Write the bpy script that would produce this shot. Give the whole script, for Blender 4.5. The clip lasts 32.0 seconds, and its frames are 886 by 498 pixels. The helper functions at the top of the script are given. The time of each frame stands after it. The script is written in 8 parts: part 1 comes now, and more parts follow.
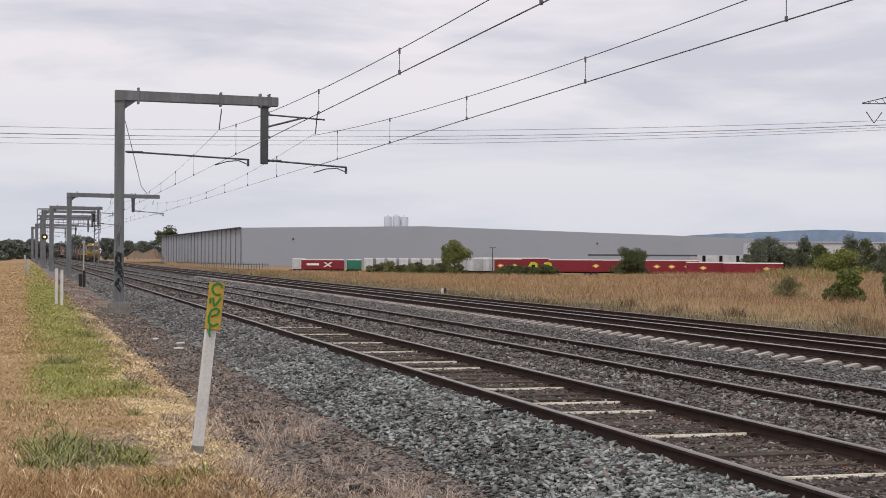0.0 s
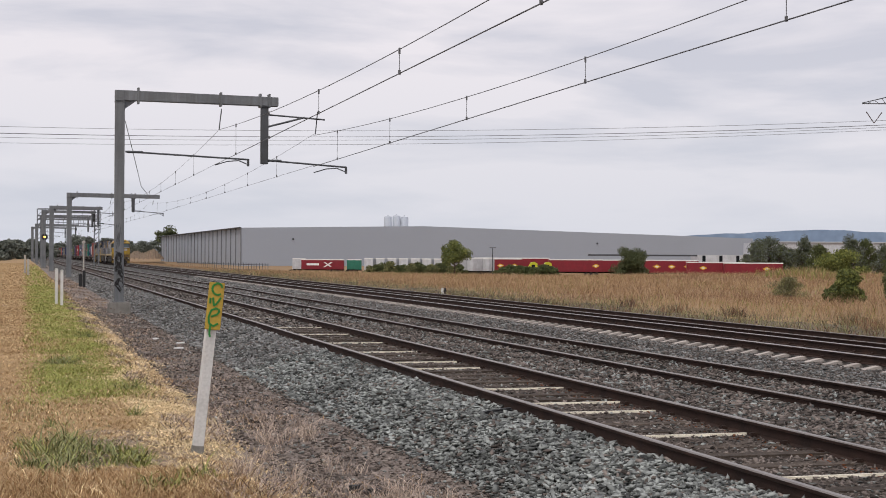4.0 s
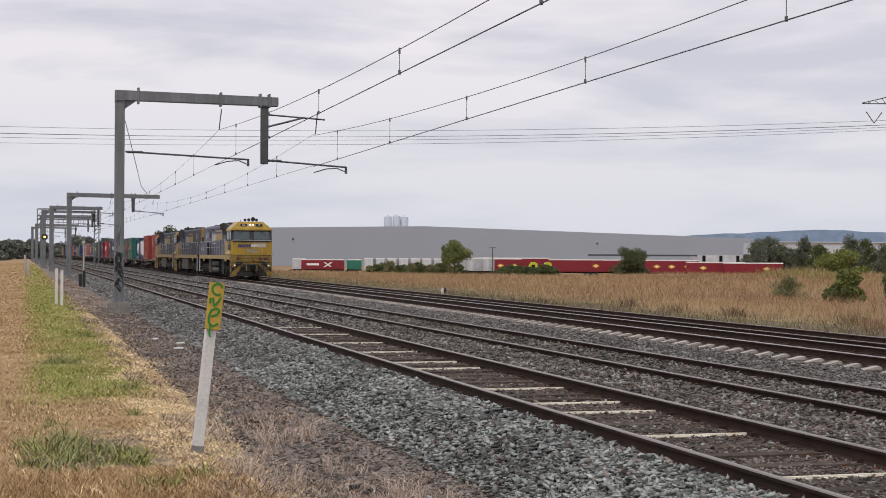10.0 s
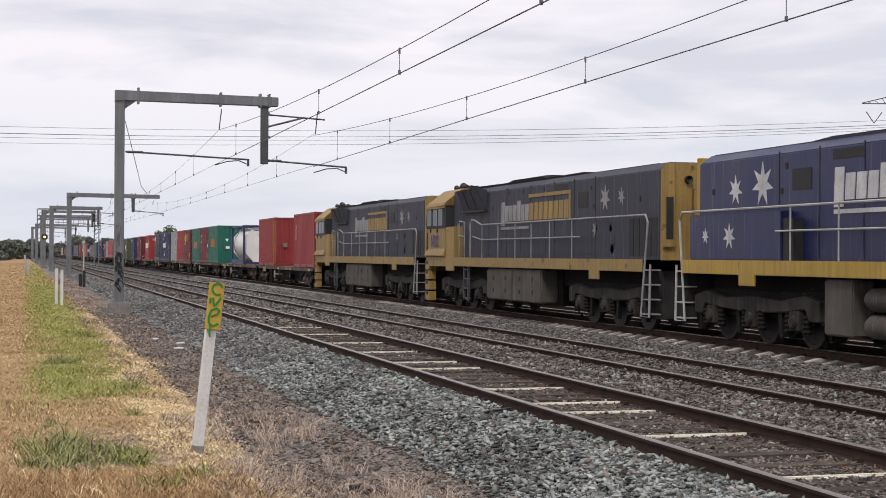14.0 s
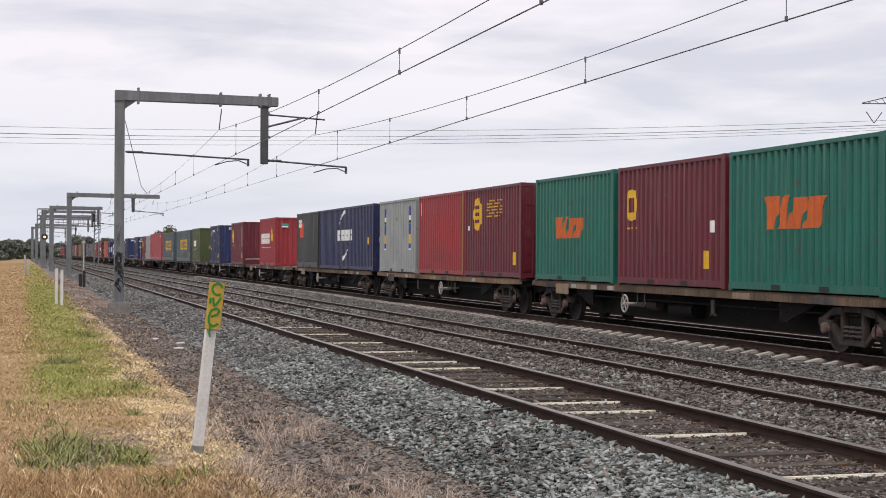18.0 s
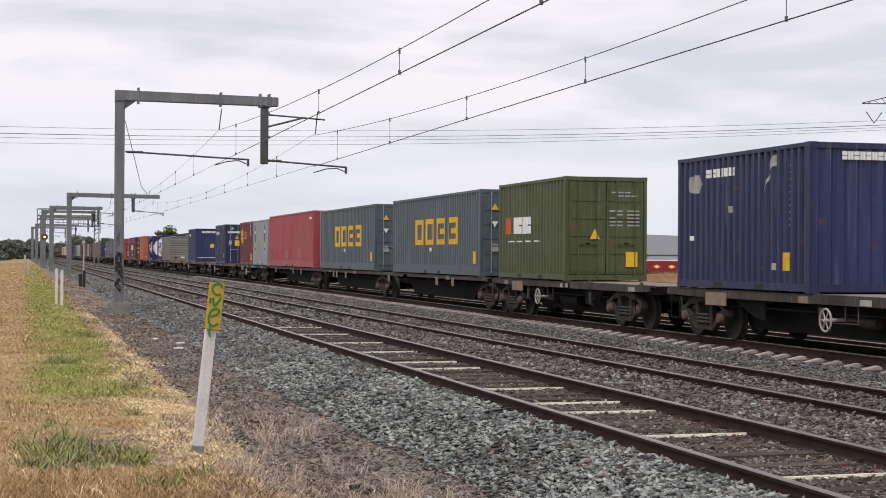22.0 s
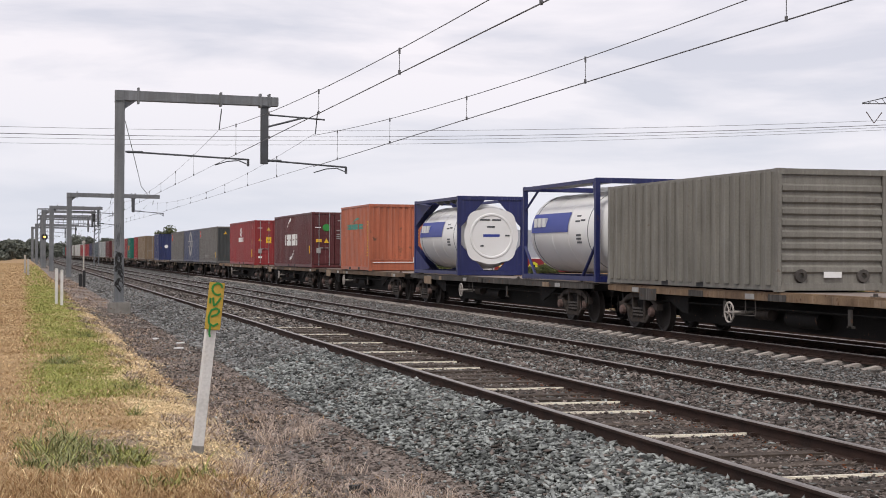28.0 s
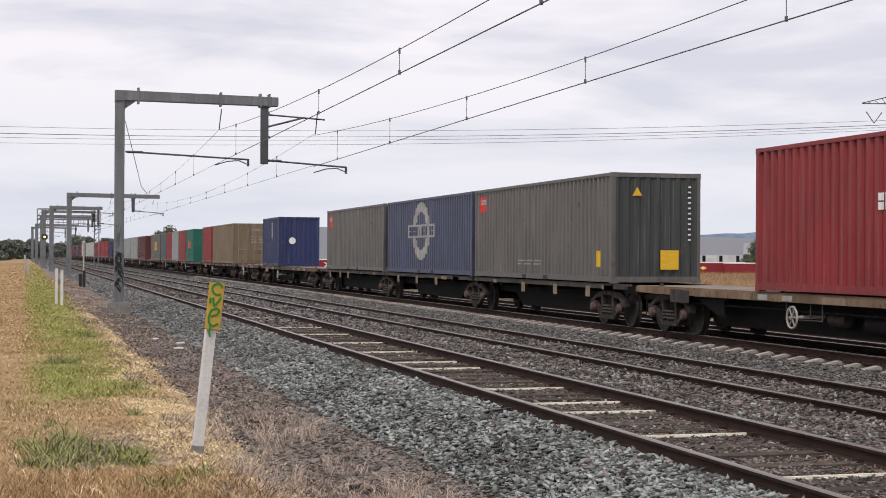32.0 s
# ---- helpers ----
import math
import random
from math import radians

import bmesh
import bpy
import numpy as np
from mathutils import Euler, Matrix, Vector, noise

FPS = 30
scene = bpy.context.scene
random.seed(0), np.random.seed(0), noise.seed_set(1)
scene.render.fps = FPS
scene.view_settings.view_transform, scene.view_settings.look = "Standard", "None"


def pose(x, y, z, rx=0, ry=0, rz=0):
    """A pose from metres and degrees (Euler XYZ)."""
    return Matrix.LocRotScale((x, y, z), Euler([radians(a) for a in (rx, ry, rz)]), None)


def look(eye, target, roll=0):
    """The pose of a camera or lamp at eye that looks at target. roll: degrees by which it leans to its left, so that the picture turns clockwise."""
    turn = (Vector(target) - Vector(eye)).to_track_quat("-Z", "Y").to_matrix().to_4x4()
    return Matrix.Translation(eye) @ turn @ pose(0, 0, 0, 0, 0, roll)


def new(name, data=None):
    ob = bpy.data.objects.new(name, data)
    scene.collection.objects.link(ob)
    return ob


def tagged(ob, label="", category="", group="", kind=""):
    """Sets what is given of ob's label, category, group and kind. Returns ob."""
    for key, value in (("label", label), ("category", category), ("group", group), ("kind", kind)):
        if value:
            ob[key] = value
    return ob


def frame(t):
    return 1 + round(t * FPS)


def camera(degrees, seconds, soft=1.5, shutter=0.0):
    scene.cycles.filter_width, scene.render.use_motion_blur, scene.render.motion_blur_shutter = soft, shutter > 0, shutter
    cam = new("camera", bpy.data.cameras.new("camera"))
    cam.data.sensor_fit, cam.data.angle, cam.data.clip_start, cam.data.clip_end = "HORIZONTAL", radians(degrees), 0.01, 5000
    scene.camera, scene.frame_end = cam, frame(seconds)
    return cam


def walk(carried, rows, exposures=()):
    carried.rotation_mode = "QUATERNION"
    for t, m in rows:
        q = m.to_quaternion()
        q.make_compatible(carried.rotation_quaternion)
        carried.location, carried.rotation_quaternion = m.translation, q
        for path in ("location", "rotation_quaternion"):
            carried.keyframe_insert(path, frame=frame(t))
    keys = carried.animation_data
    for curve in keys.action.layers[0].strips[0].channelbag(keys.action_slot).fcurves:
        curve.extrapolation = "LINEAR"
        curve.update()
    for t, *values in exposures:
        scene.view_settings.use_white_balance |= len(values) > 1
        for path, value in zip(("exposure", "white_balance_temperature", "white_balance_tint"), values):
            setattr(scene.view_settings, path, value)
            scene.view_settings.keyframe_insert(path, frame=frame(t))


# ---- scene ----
# ---- camera: a tripod beside the line; x across the tracks, y along them, z = 0 at the rail head of the train's track ----
cam = camera(32.58, 32.0, soft=0.95, shutter=0.0)
EYE = Vector((0.0, 0.0, 1.785))
YAW, PITCH, ROLL = radians(15.454), radians(0.242), 0.329
cam_pose = look(EYE, EYE + 100 * Vector((math.sin(YAW) * math.cos(PITCH), math.cos(YAW) * math.cos(PITCH), math.sin(PITCH))), ROLL)
walk(cam, [(0, cam_pose), (32, cam_pose)], [(0, 0.0), (11, 0.0), (13, 0.14), (14, 0.2), (17, 0.19), (32, 0.19)])

# ---- daylight: bright broken overcast, weak wide sun from behind the camera ----
SUN_EL, SUN_AZ = radians(52), radians(215)
world = bpy.data.worlds.new("sky")
scene.world = world
world.use_nodes = True
wn, wl = world.node_tree.nodes, world.node_tree.links
wn.clear()
w_out, w_bg = wn.new("ShaderNodeOutputWorld"), wn.new("ShaderNodeBackground")
w_sky = wn.new("ShaderNodeTexSky")
w_sky.sky_type, w_sky.sun_disc = "NISHITA", False
w_sky.sun_elevation, w_sky.sun_rotation = SUN_EL, SUN_AZ
w_geo, w_map = wn.new("ShaderNodeTexCoord"), wn.new("ShaderNodeMapping")
w_map.inputs["Scale"].default_value = (1.6, 1.6, 9.0)
w_noise, w_ramp = wn.new("ShaderNodeTexNoise"), wn.new("ShaderNodeValToRGB")
w_noise.inputs["Scale"].default_value, w_noise.inputs["Detail"].default_value = 2.6, 8
w_noise.inputs["Roughness"].default_value, w_noise.inputs["Distortion"].default_value = 0.52, 0.25
e = w_ramp.color_ramp.elements
e[0].position, e[0].color = 0.38, (0.645, 0.643, 0.722, 1)
e[1].position, e[1].color = 0.56, (0.885, 0.838, 0.882, 1)
w_gain, w_mix = wn.new("ShaderNodeMixRGB"), wn.new("ShaderNodeMixRGB")
w_gain.blend_type = "MULTIPLY"
w_gain.inputs[0].default_value, w_gain.inputs[2].default_value = 1.0, (0.075, 0.075, 0.075, 1)
w_mix.inputs[0].default_value = 0.92
wl.new(w_geo.outputs["Generated"], w_map.inputs[0])
wl.new(w_map.outputs[0], w_noise.inputs["Vector"])
wl.new(w_noise.outputs["Fac"], w_ramp.inputs[0])
wl.new(w_sky.outputs[0], w_gain.inputs[1])
wl.new(w_gain.outputs[0], w_mix.inputs[1])
wl.new(w_ramp.outputs[0], w_mix.inputs[2])
w_sep, w_low, w_tint = wn.new("ShaderNodeSeparateXYZ"), wn.new("ShaderNodeMapRange"), wn.new("ShaderNodeMixRGB")
w_low.inputs["From Min"].default_value, w_low.inputs["From Max"].default_value = 0.0, 0.13
w_low.inputs["To Min"].default_value, w_low.inputs["To Max"].default_value = 0.75, 0.0
w_tint.inputs[2].default_value = (0.63, 0.665, 0.745, 1)
wl.new(w_geo.outputs["Generated"], w_sep.inputs[0])
wl.new(w_sep.outputs["Z"], w_low.inputs["Value"])
wl.new(w_low.outputs[0], w_tint.inputs[0])
wl.new(w_mix.outputs[0], w_tint.inputs[1])
wl.new(w_tint.outputs[0], w_bg.inputs[0])
w_bg.inputs[1].default_value = 1.0
wl.new(w_bg.outputs[0], w_out.inputs[0])
sun = new("sun", bpy.data.lights.new("sun", "SUN"))
sun.data.energy, sun.data.angle, sun.data.color = 1.7, radians(12), (1.0, 0.96, 0.9)
sun.matrix_world = look((0, 0, 60), (-60 * math.cos(SUN_EL) * math.sin(SUN_AZ), -60 * math.cos(SUN_EL) * math.cos(SUN_AZ), 60 - 60 * math.sin(SUN_EL)))

# ---- materials ----
def srgb(r, g, b):
    return tuple(((c / 255 + 0.055) / 1.055) ** 2.4 if c > 10 else c / 255 / 12.92 for c in (r, g, b)) + (1,)


def surface(name, base, dark=None, scale=3.0, rough=0.7, metal=0.0, fine=60.0, bump=0.15, streak=0.0, spots=0.0, per_piece=0.0, coords="Object", spot_color=(0.09, 0.045, 0.025, 1), island=0.0, contrast=0.0):
    """A weathered surface: slow blotches, fine grain, vertical streaks, spots of rust or dirt, bump; colours vary from piece to piece."""
    m = bpy.data.materials.new(name)
    m.use_nodes = True
    n, l = m.node_tree.nodes, m.node_tree.links
    b = n["Principled BSDF"]
    b.inputs["Metallic"].default_value = metal
    if rough >= 0.8:
        b.inputs["Specular IOR Level"].default_value = 0.2
    tc = n.new("ShaderNodeTexCoord")
    vec = tc.outputs[coords]
    dark = dark or tuple(c * 0.72 for c in base[:3]) + (1,)

    def noise_node(s, detail, stretch=None):
        t = n.new("ShaderNodeTexNoise")
        t.inputs["Scale"].default_value, t.inputs["Detail"].default_value = s, detail
        if stretch:
            mp = n.new("ShaderNodeMapping")
            mp.inputs["Scale"].default_value = stretch
            l.new(vec, mp.inputs[0])
            l.new(mp.outputs[0], t.inputs["Vector"])
        else:
            l.new(vec, t.inputs["Vector"])
        return t

    def mix(kind, fac, a, c):
        x = n.new("ShaderNodeMixRGB")
        x.blend_type = kind
        for k, v in enumerate((fac, a, c)):
            if hasattr(v, "is_linked"):
                l.new(v, x.inputs[k])
            else:
                x.inputs[k].default_value = v
        return x.outputs[0]

    def ramp(src, lo, hi, c0=(0, 0, 0, 1), c1=(1, 1, 1, 1)):
        r = n.new("ShaderNodeValToRGB")
        e = r.color_ramp.elements
        e[0].position, e[0].color, e[1].position, e[1].color = lo, c0, hi, c1
        l.new(src, r.inputs[0])
        return r.outputs[0]

    slow, grain = noise_node(scale, 5), noise_node(fine, 3)
    color = mix("MIX", ramp(slow.outputs["Fac"], 0.3, 0.72), dark, base)
    color = mix("MULTIPLY", 0.55 + contrast * 0.5, color, ramp(grain.outputs["Fac"], 0.25, 0.75, (0.7 - contrast,) * 3 + (1,), (1.12 + contrast,) * 3 + (1,)))
    if streak:
        s = noise_node(1.0, 4, (9, 9, 0.5))
        color = mix("MULTIPLY", streak, color, ramp(s.outputs["Fac"], 0.35, 0.62, (0.55, 0.52, 0.48, 1), (1, 1, 1, 1)))
        s = noise_node(1.0, 5, (16, 16, 0.45))
        color = mix("MIX", ramp(s.outputs["Fac"], 0.58, 0.74, (0, 0, 0, 1), (0.3 * streak,) * 3 + (1,)), color, (0.55, 0.53, 0.5, 1))
    if spots:
        s = noise_node(scale * 4, 6)
        color = mix("MIX", ramp(s.outputs["Fac"], 0.72 - spots, 0.80 - spots * 0.8), color, spot_color)
    if per_piece:
        oi = n.new("ShaderNodeObjectInfo")
        color = mix("MULTIPLY", 1.0, color, ramp(oi.outputs["Random"], 0, 1, (1 - per_piece,) * 3 + (1,), (1 + per_piece,) * 3 + (1,)))
    if island:
        ge = n.new("ShaderNodeNewGeometry")
        color = mix("MULTIPLY", 1.0, color, ramp(ge.outputs["Random Per Island"], 0, 1, (1 - island,) * 3 + (1,), (1 + island,) * 3 + (1,)))
    l.new(color, b.inputs["Base Color"])
    mr = n.new("ShaderNodeMapRange")
    mr.inputs["To Min"].default_value, mr.inputs["To Max"].default_value = max(0.05, rough - 0.14), min(1, rough + 0.12)
    l.new(slow.outputs["Fac"], mr.inputs["Value"])
    l.new(mr.outputs[0], b.inputs["Roughness"])
    if bump:
        bp = n.new("ShaderNodeBump")
        bp.inputs["Strength"].default_value, bp.inputs["Distance"].default_value = bump, 0.02
        l.new(grain.outputs["Fac"], bp.inputs["Height"])
        l.new(bp.outputs[0], b.inputs["Normal"])
    return m


def plain(name, base, rough=0.5, metal=0.0, emit=0.0):
    m = bpy.data.materials.new(name)
    m.use_nodes = True
    b = m.node_tree.nodes["Principled BSDF"]
    b.inputs["Base Color"].default_value, b.inputs["Roughness"].default_value, b.inputs["Metallic"].default_value = base, rough, metal
    if emit:
        b.inputs["Emission Color"].default_value, b.inputs["Emission Strength"].default_value = base, emit
    return m


def paint(name, r, g, b, dirt=0.5, rough=0.5, spots=0.06):
    return surface(name, srgb(r, g, b), None, 0.8, rough, 0.0, 26, 0.05, dirt, spots)


def leaf_material(name, c0, c1, rough=0.75, island=0.35):
    m = surface(name, c1, c0, 1.2, rough, 0, 9, 0.0, island=island)
    b = m.node_tree.nodes["Principled BSDF"]
    b.inputs["Specular IOR Level"].default_value = 0.2
    return m


def gravel(name, light, dark, scale):
    """Far crushed stone: cells of random grey with dark joints."""
    m = bpy.data.materials.new(name)
    m.use_nodes = True
    n, l = m.node_tree.nodes, m.node_tree.links
    b = n["Principled BSDF"]
    b.inputs["Roughness"].default_value = 0.92
    b.inputs["Specular IOR Level"].default_value = 0.2
    tc, v, c = n.new("ShaderNodeTexCoord"), n.new("ShaderNodeTexVoronoi"), n.new("ShaderNodeSeparateColor")
    v.inputs["Scale"].default_value = scale
    r, g, x = n.new("ShaderNodeValToRGB"), n.new("ShaderNodeValToRGB"), n.new("ShaderNodeMixRGB")
    r.color_ramp.elements[0].color, r.color_ramp.elements[1].color = tuple(k * 0.6 for k in light[:3]) + (1,), tuple(k * 1.3 for k in light[:3]) + (1,)
    g.color_ramp.elements[0].position, g.color_ramp.elements[1].position = 0.3, 0.62
    l.new(tc.outputs["Object"], v.inputs["Vector"])
    l.new(v.outputs["Color"], c.inputs[0])
    l.new(c.outputs[0], r.inputs[0])
    l.new(v.outputs["Distance"], g.inputs[0])
    l.new(g.outputs[0], x.inputs[0])
    l.new(r.outputs[0], x.inputs[1])
    x.inputs[2].default_value = dark
    patch, pr, py = n.new("ShaderNodeTexNoise"), n.new("ShaderNodeValToRGB"), n.new("ShaderNodeMixRGB")
    patch.inputs["Scale"].default_value, patch.inputs["Detail"].default_value = 3.0, 6
    pr.color_ramp.elements[0].position, pr.color_ramp.elements[0].color = 0.36, (0.72, 0.70, 0.68, 1)
    pr.color_ramp.elements[1].position, pr.color_ramp.elements[1].color = 0.62, (1.2, 1.19, 1.17, 1)
    py.blend_type = "MULTIPLY"
    py.inputs[0].default_value = 1.0
    l.new(tc.outputs["Object"], patch.inputs["Vector"])
    l.new(patch.outputs["Fac"], pr.inputs[0])
    l.new(x.outputs[0], py.inputs[1])
    l.new(pr.outputs[0], py.inputs[2])
    l.new(py.outputs[0], b.inputs["Base Color"])
    bp = n.new("ShaderNodeBump")
    bp.invert = True
    bp.inputs["Strength"].default_value, bp.inputs["Distance"].default_value = 0.9, 0.04
    l.new(v.outputs["Distance"], bp.inputs["Height"])
    l.new(bp.outputs[0], b.inputs["Normal"])
    return m


M = {}
M["ground_dry"] = surface("dry_soil_and_thatch", (0.405, 0.275, 0.145, 1), (0.275, 0.18, 0.092, 1), 0.9, 0.95, 0, 45, 0.6, contrast=0.2)
M["ballast_bed"] = gravel("ballast_bed", (0.20, 0.198, 0.19, 1), (0.03, 0.028, 0.026, 1), 15.0)
M["stone"] = surface("ballast_stone", (0.29, 0.305, 0.29, 1), (0.115, 0.122, 0.115, 1), 0.6, 0.7, 0, 30, 0.0, island=0.85)
M["stone_brown"] = surface("brown_ballast_stone", (0.205, 0.172, 0.153, 1), (0.09, 0.075, 0.067, 1), 0.6, 0.9, 0, 30, 0.0, island=0.75)
M["rail_side"] = surface("rusty_rail_web", (0.052, 0.029, 0.022, 1), (0.024, 0.015, 0.012, 1), 3, 0.95, 0.0, 80, 0.3)
M["rail_top"] = surface("worn_rail_head", (0.30, 0.27, 0.25, 1), (0.19, 0.16, 0.14, 1), 2, 0.4, 0.6, 60, 0.05)
M["rail_bright"] = surface("polished_rail_head", (0.48, 0.44, 0.42, 1), (0.36, 0.32, 0.30, 1), 2, 0.32, 0.9, 60, 0.02)
M["timber"] = surface("weathered_timber", (0.10, 0.078, 0.062, 1), (0.045, 0.035, 0.029, 1), 6, 0.95, 0, 50, 0.6, per_piece=0.35)
M["concrete"] = surface("pale_concrete", (0.46, 0.43, 0.38, 1), (0.33, 0.31, 0.28, 1), 3, 0.9, 0, 60, 0.3, per_piece=0.12)
M["white_sleeper"] = surface("painted_pale_sleeper", (0.80, 0.75, 0.64, 1), (0.58, 0.53, 0.43, 1), 5, 0.85, 0, 60, 0.3, spots=0.05)
M["sleeper_concrete"] = surface("sleeper_concrete", (0.54, 0.48, 0.44, 1), (0.36, 0.32, 0.29, 1), 4, 0.9, 0, 60, 0.3, per_piece=0.2)
M["old_concrete"] = surface("old_grey_concrete", (0.30, 0.285, 0.26, 1), (0.19, 0.18, 0.165, 1), 3, 0.95, 0, 50, 0.5, 0.4, 0.08)
M["rust"] = surface("orange_rust", (0.22, 0.075, 0.03, 1), (0.11, 0.04, 0.02, 1), 8, 0.95, 0, 70, 0.4)
M["galv"] = surface("galvanised_steel", (0.21, 0.22, 0.235, 1), (0.15, 0.16, 0.17, 1), 1.2, 0.6, 0.35, 30, 0.05, 0.4)
M["galv_dark"] = surface("dull_steel", (0.1, 0.105, 0.115, 1), (0.06, 0.065, 0.07, 1), 2, 0.6, 0.4, 30, 0.05)
M["cable"] = plain("dark_cable", (0.11, 0.11, 0.115, 1), 0.6, 0.3)
M["insulator"] = plain("brown_insulator", (0.06, 0.035, 0.03, 1), 0.3)
M["white_paint"] = surface("white_painted_timber", (0.76, 0.75, 0.74, 1), (0.6, 0.59, 0.57, 1), 3, 0.7, 0, 40, 0.1, 0.25, 0.03)
M["marker_yellow"] = surface("marker_yellow", (0.56, 0.385, 0.06, 1), (0.45, 0.295, 0.045, 1), 4, 0.7, 0, 40, 0.08)
M["graffiti_green"] = surface("spray_green", (0.03, 0.27, 0.05, 1), (0.02, 0.17, 0.03, 1), 5, 0.6, 0, 40, 0.05)
M["black"] = surface("matt_black", (0.018, 0.018, 0.02, 1), (0.011, 0.011, 0.012, 1), 4, 0.7, 0, 40, 0.1)
# grimy black, taken darker to hold the shade beneath the vehicles
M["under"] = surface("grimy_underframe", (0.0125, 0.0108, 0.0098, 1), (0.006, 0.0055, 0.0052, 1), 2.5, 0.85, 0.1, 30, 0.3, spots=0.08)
M["deck_brown"] = surface("rust_brown_wagon_paint", (0.185, 0.128, 0.085, 1), (0.075, 0.054, 0.041, 1), 1.6, 0.85, 0, 30, 0.15, 0.5, 0.12)
M["deck_tan"] = surface("tan_wagon_paint", (0.29, 0.20, 0.125, 1), (0.15, 0.10, 0.065, 1), 1.6, 0.85, 0, 30, 0.15, 0.5, 0.1)
M["deck_grey"] = surface("grey_wagon_paint", (0.105, 0.095, 0.087, 1), (0.045, 0.041, 0.038, 1), 1.6, 0.85, 0, 30, 0.15, 0.5, 0.12)
M["bogie_cast"] = surface("grimy_cast_steel", (0.07, 0.058, 0.05, 1), (0.028, 0.023, 0.02, 1), 4, 0.85, 0.1, 30, 0.3, spots=0.1)
M["wheel_pale"] = surface("faded_pale_wheel_paint", (0.46, 0.42, 0.385, 1), (0.30, 0.27, 0.245, 1), 5, 0.8, 0, 30, 0.1)
M["patch_tan"] = surface("faded_tan_patch", (0.34, 0.255, 0.18, 1), (0.22, 0.16, 0.11, 1), 4, 0.85, 0, 30, 0.1, 0.3, 0.05)
M["deck_floor"] = surface("worn_pinkish_deck", (0.30, 0.25, 0.22, 1), (0.18, 0.145, 0.125, 1), 1.2, 0.85, 0, 25, 0.2, 0.0, 0.06)
M["axle_cap"] = surface("pink_rust_cap", (0.16, 0.11, 0.098, 1), (0.07, 0.045, 0.038, 1), 6, 0.8, 0, 40, 0.2)
M["wheel"] = surface("wheel_steel", (0.04, 0.032, 0.028, 1), (0.016, 0.013, 0.012, 1), 5, 0.7, 0.2, 40, 0.1)
M["label_white"] = plain("label_white", (0.72, 0.72, 0.70, 1), 0.6)
M["label_yellow"] = surface("label_yellow", (0.75, 0.46, 0.02, 1), (0.66, 0.38, 0.02, 1), 2, 0.6, 0, 20, 0.0)
M["label_orange"] = surface("label_orange", (0.62, 0.13, 0.02, 1), (0.5, 0.1, 0.02, 1), 2, 0.6, 0, 20, 0.0)
M["label_blue"] = plain("label_blue", (0.025, 0.045, 0.26, 1), 0.5)
M["label_red"] = plain("label_red", (0.6, 0.03, 0.02, 1), 0.5)
M["label_orange_red"] = surface("label_orange_red", (0.66, 0.085, 0.03, 1), (0.55, 0.06, 0.025, 1), 2, 0.6, 0, 20, 0.0)
M["label_grey"] = surface("faded_white_paint", (0.42, 0.41, 0.39, 1), (0.28, 0.27, 0.26, 1), 3, 0.7, 0, 20, 0.0)
M["label_teal"] = plain("faded_teal", (0.06, 0.26, 0.21, 1), 0.7)
M["steel_bar"] = surface("zinc_lock_bar", (0.42, 0.43, 0.44, 1), (0.26, 0.27, 0.27, 1), 4, 0.5, 0.5, 30, 0.05)
M["glass"] = plain("dark_cab_glass", (0.012, 0.014, 0.017, 1), 0.12)
M["glass"].node_tree.nodes["Principled BSDF"].inputs["Specular IOR Level"].default_value = 0.2
M["tank_steel"] = surface("brushed_tank_steel", (0.76, 0.75, 0.735, 1), (0.66, 0.65, 0.635, 1), 0.6, 0.4, 0.08, 4, 0.0, contrast=-0.2)
M["tank_white"] = surface("tank_white", (0.78, 0.78, 0.775, 1), (0.70, 0.69, 0.67, 1), 0.6, 0.4, 0.0, 4, 0.0, contrast=-0.2)
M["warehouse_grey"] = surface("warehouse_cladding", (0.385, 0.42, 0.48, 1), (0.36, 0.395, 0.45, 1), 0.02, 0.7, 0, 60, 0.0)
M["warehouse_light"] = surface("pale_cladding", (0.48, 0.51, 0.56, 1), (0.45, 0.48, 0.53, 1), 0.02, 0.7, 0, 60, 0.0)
# side cladding coloured darker than the front to offset the sun on it
M["warehouse_side_dimmed"] = surface("ribbed_cladding", (0.32, 0.345, 0.385, 1), (0.29, 0.315, 0.35, 1), 0.02, 0.7, 0, 60, 0.0)
M["grass_dry"] = leaf_material("dry_grass_blades", (0.44, 0.305, 0.167, 1), (0.60, 0.437, 0.25, 1), island=0.2)
M["grass_green"] = leaf_material("green_grass_blades", (0.255, 0.27, 0.07, 1), (0.41, 0.41, 0.135, 1), island=0.22)
M["weed_grey"] = leaf_material("dead_weed_stalks", (0.24, 0.18, 0.15, 1), (0.44, 0.345, 0.29, 1))
M["grass_field"] = leaf_material("tall_tan_grass", (0.225, 0.135, 0.078, 1), (0.37, 0.235, 0.138, 1), island=0.2)
M["leaf_dark"] = leaf_material("dark_eucalypt_leaves", (0.06, 0.072, 0.034, 1), (0.12, 0.135, 0.062, 1))
M["leaf_mid"] = leaf_material("olive_leaves", (0.07, 0.088, 0.03, 1), (0.145, 0.162, 0.06, 1))
M["leaf_yellow"] = leaf_material("yellow_green_leaves", (0.15, 0.172, 0.045, 1), (0.29, 0.305, 0.085, 1))
M["bark"] = surface("grey_bark", (0.14, 0.11, 0.085, 1), (0.06, 0.05, 0.04, 1), 3, 0.95, 0, 30, 0.4)
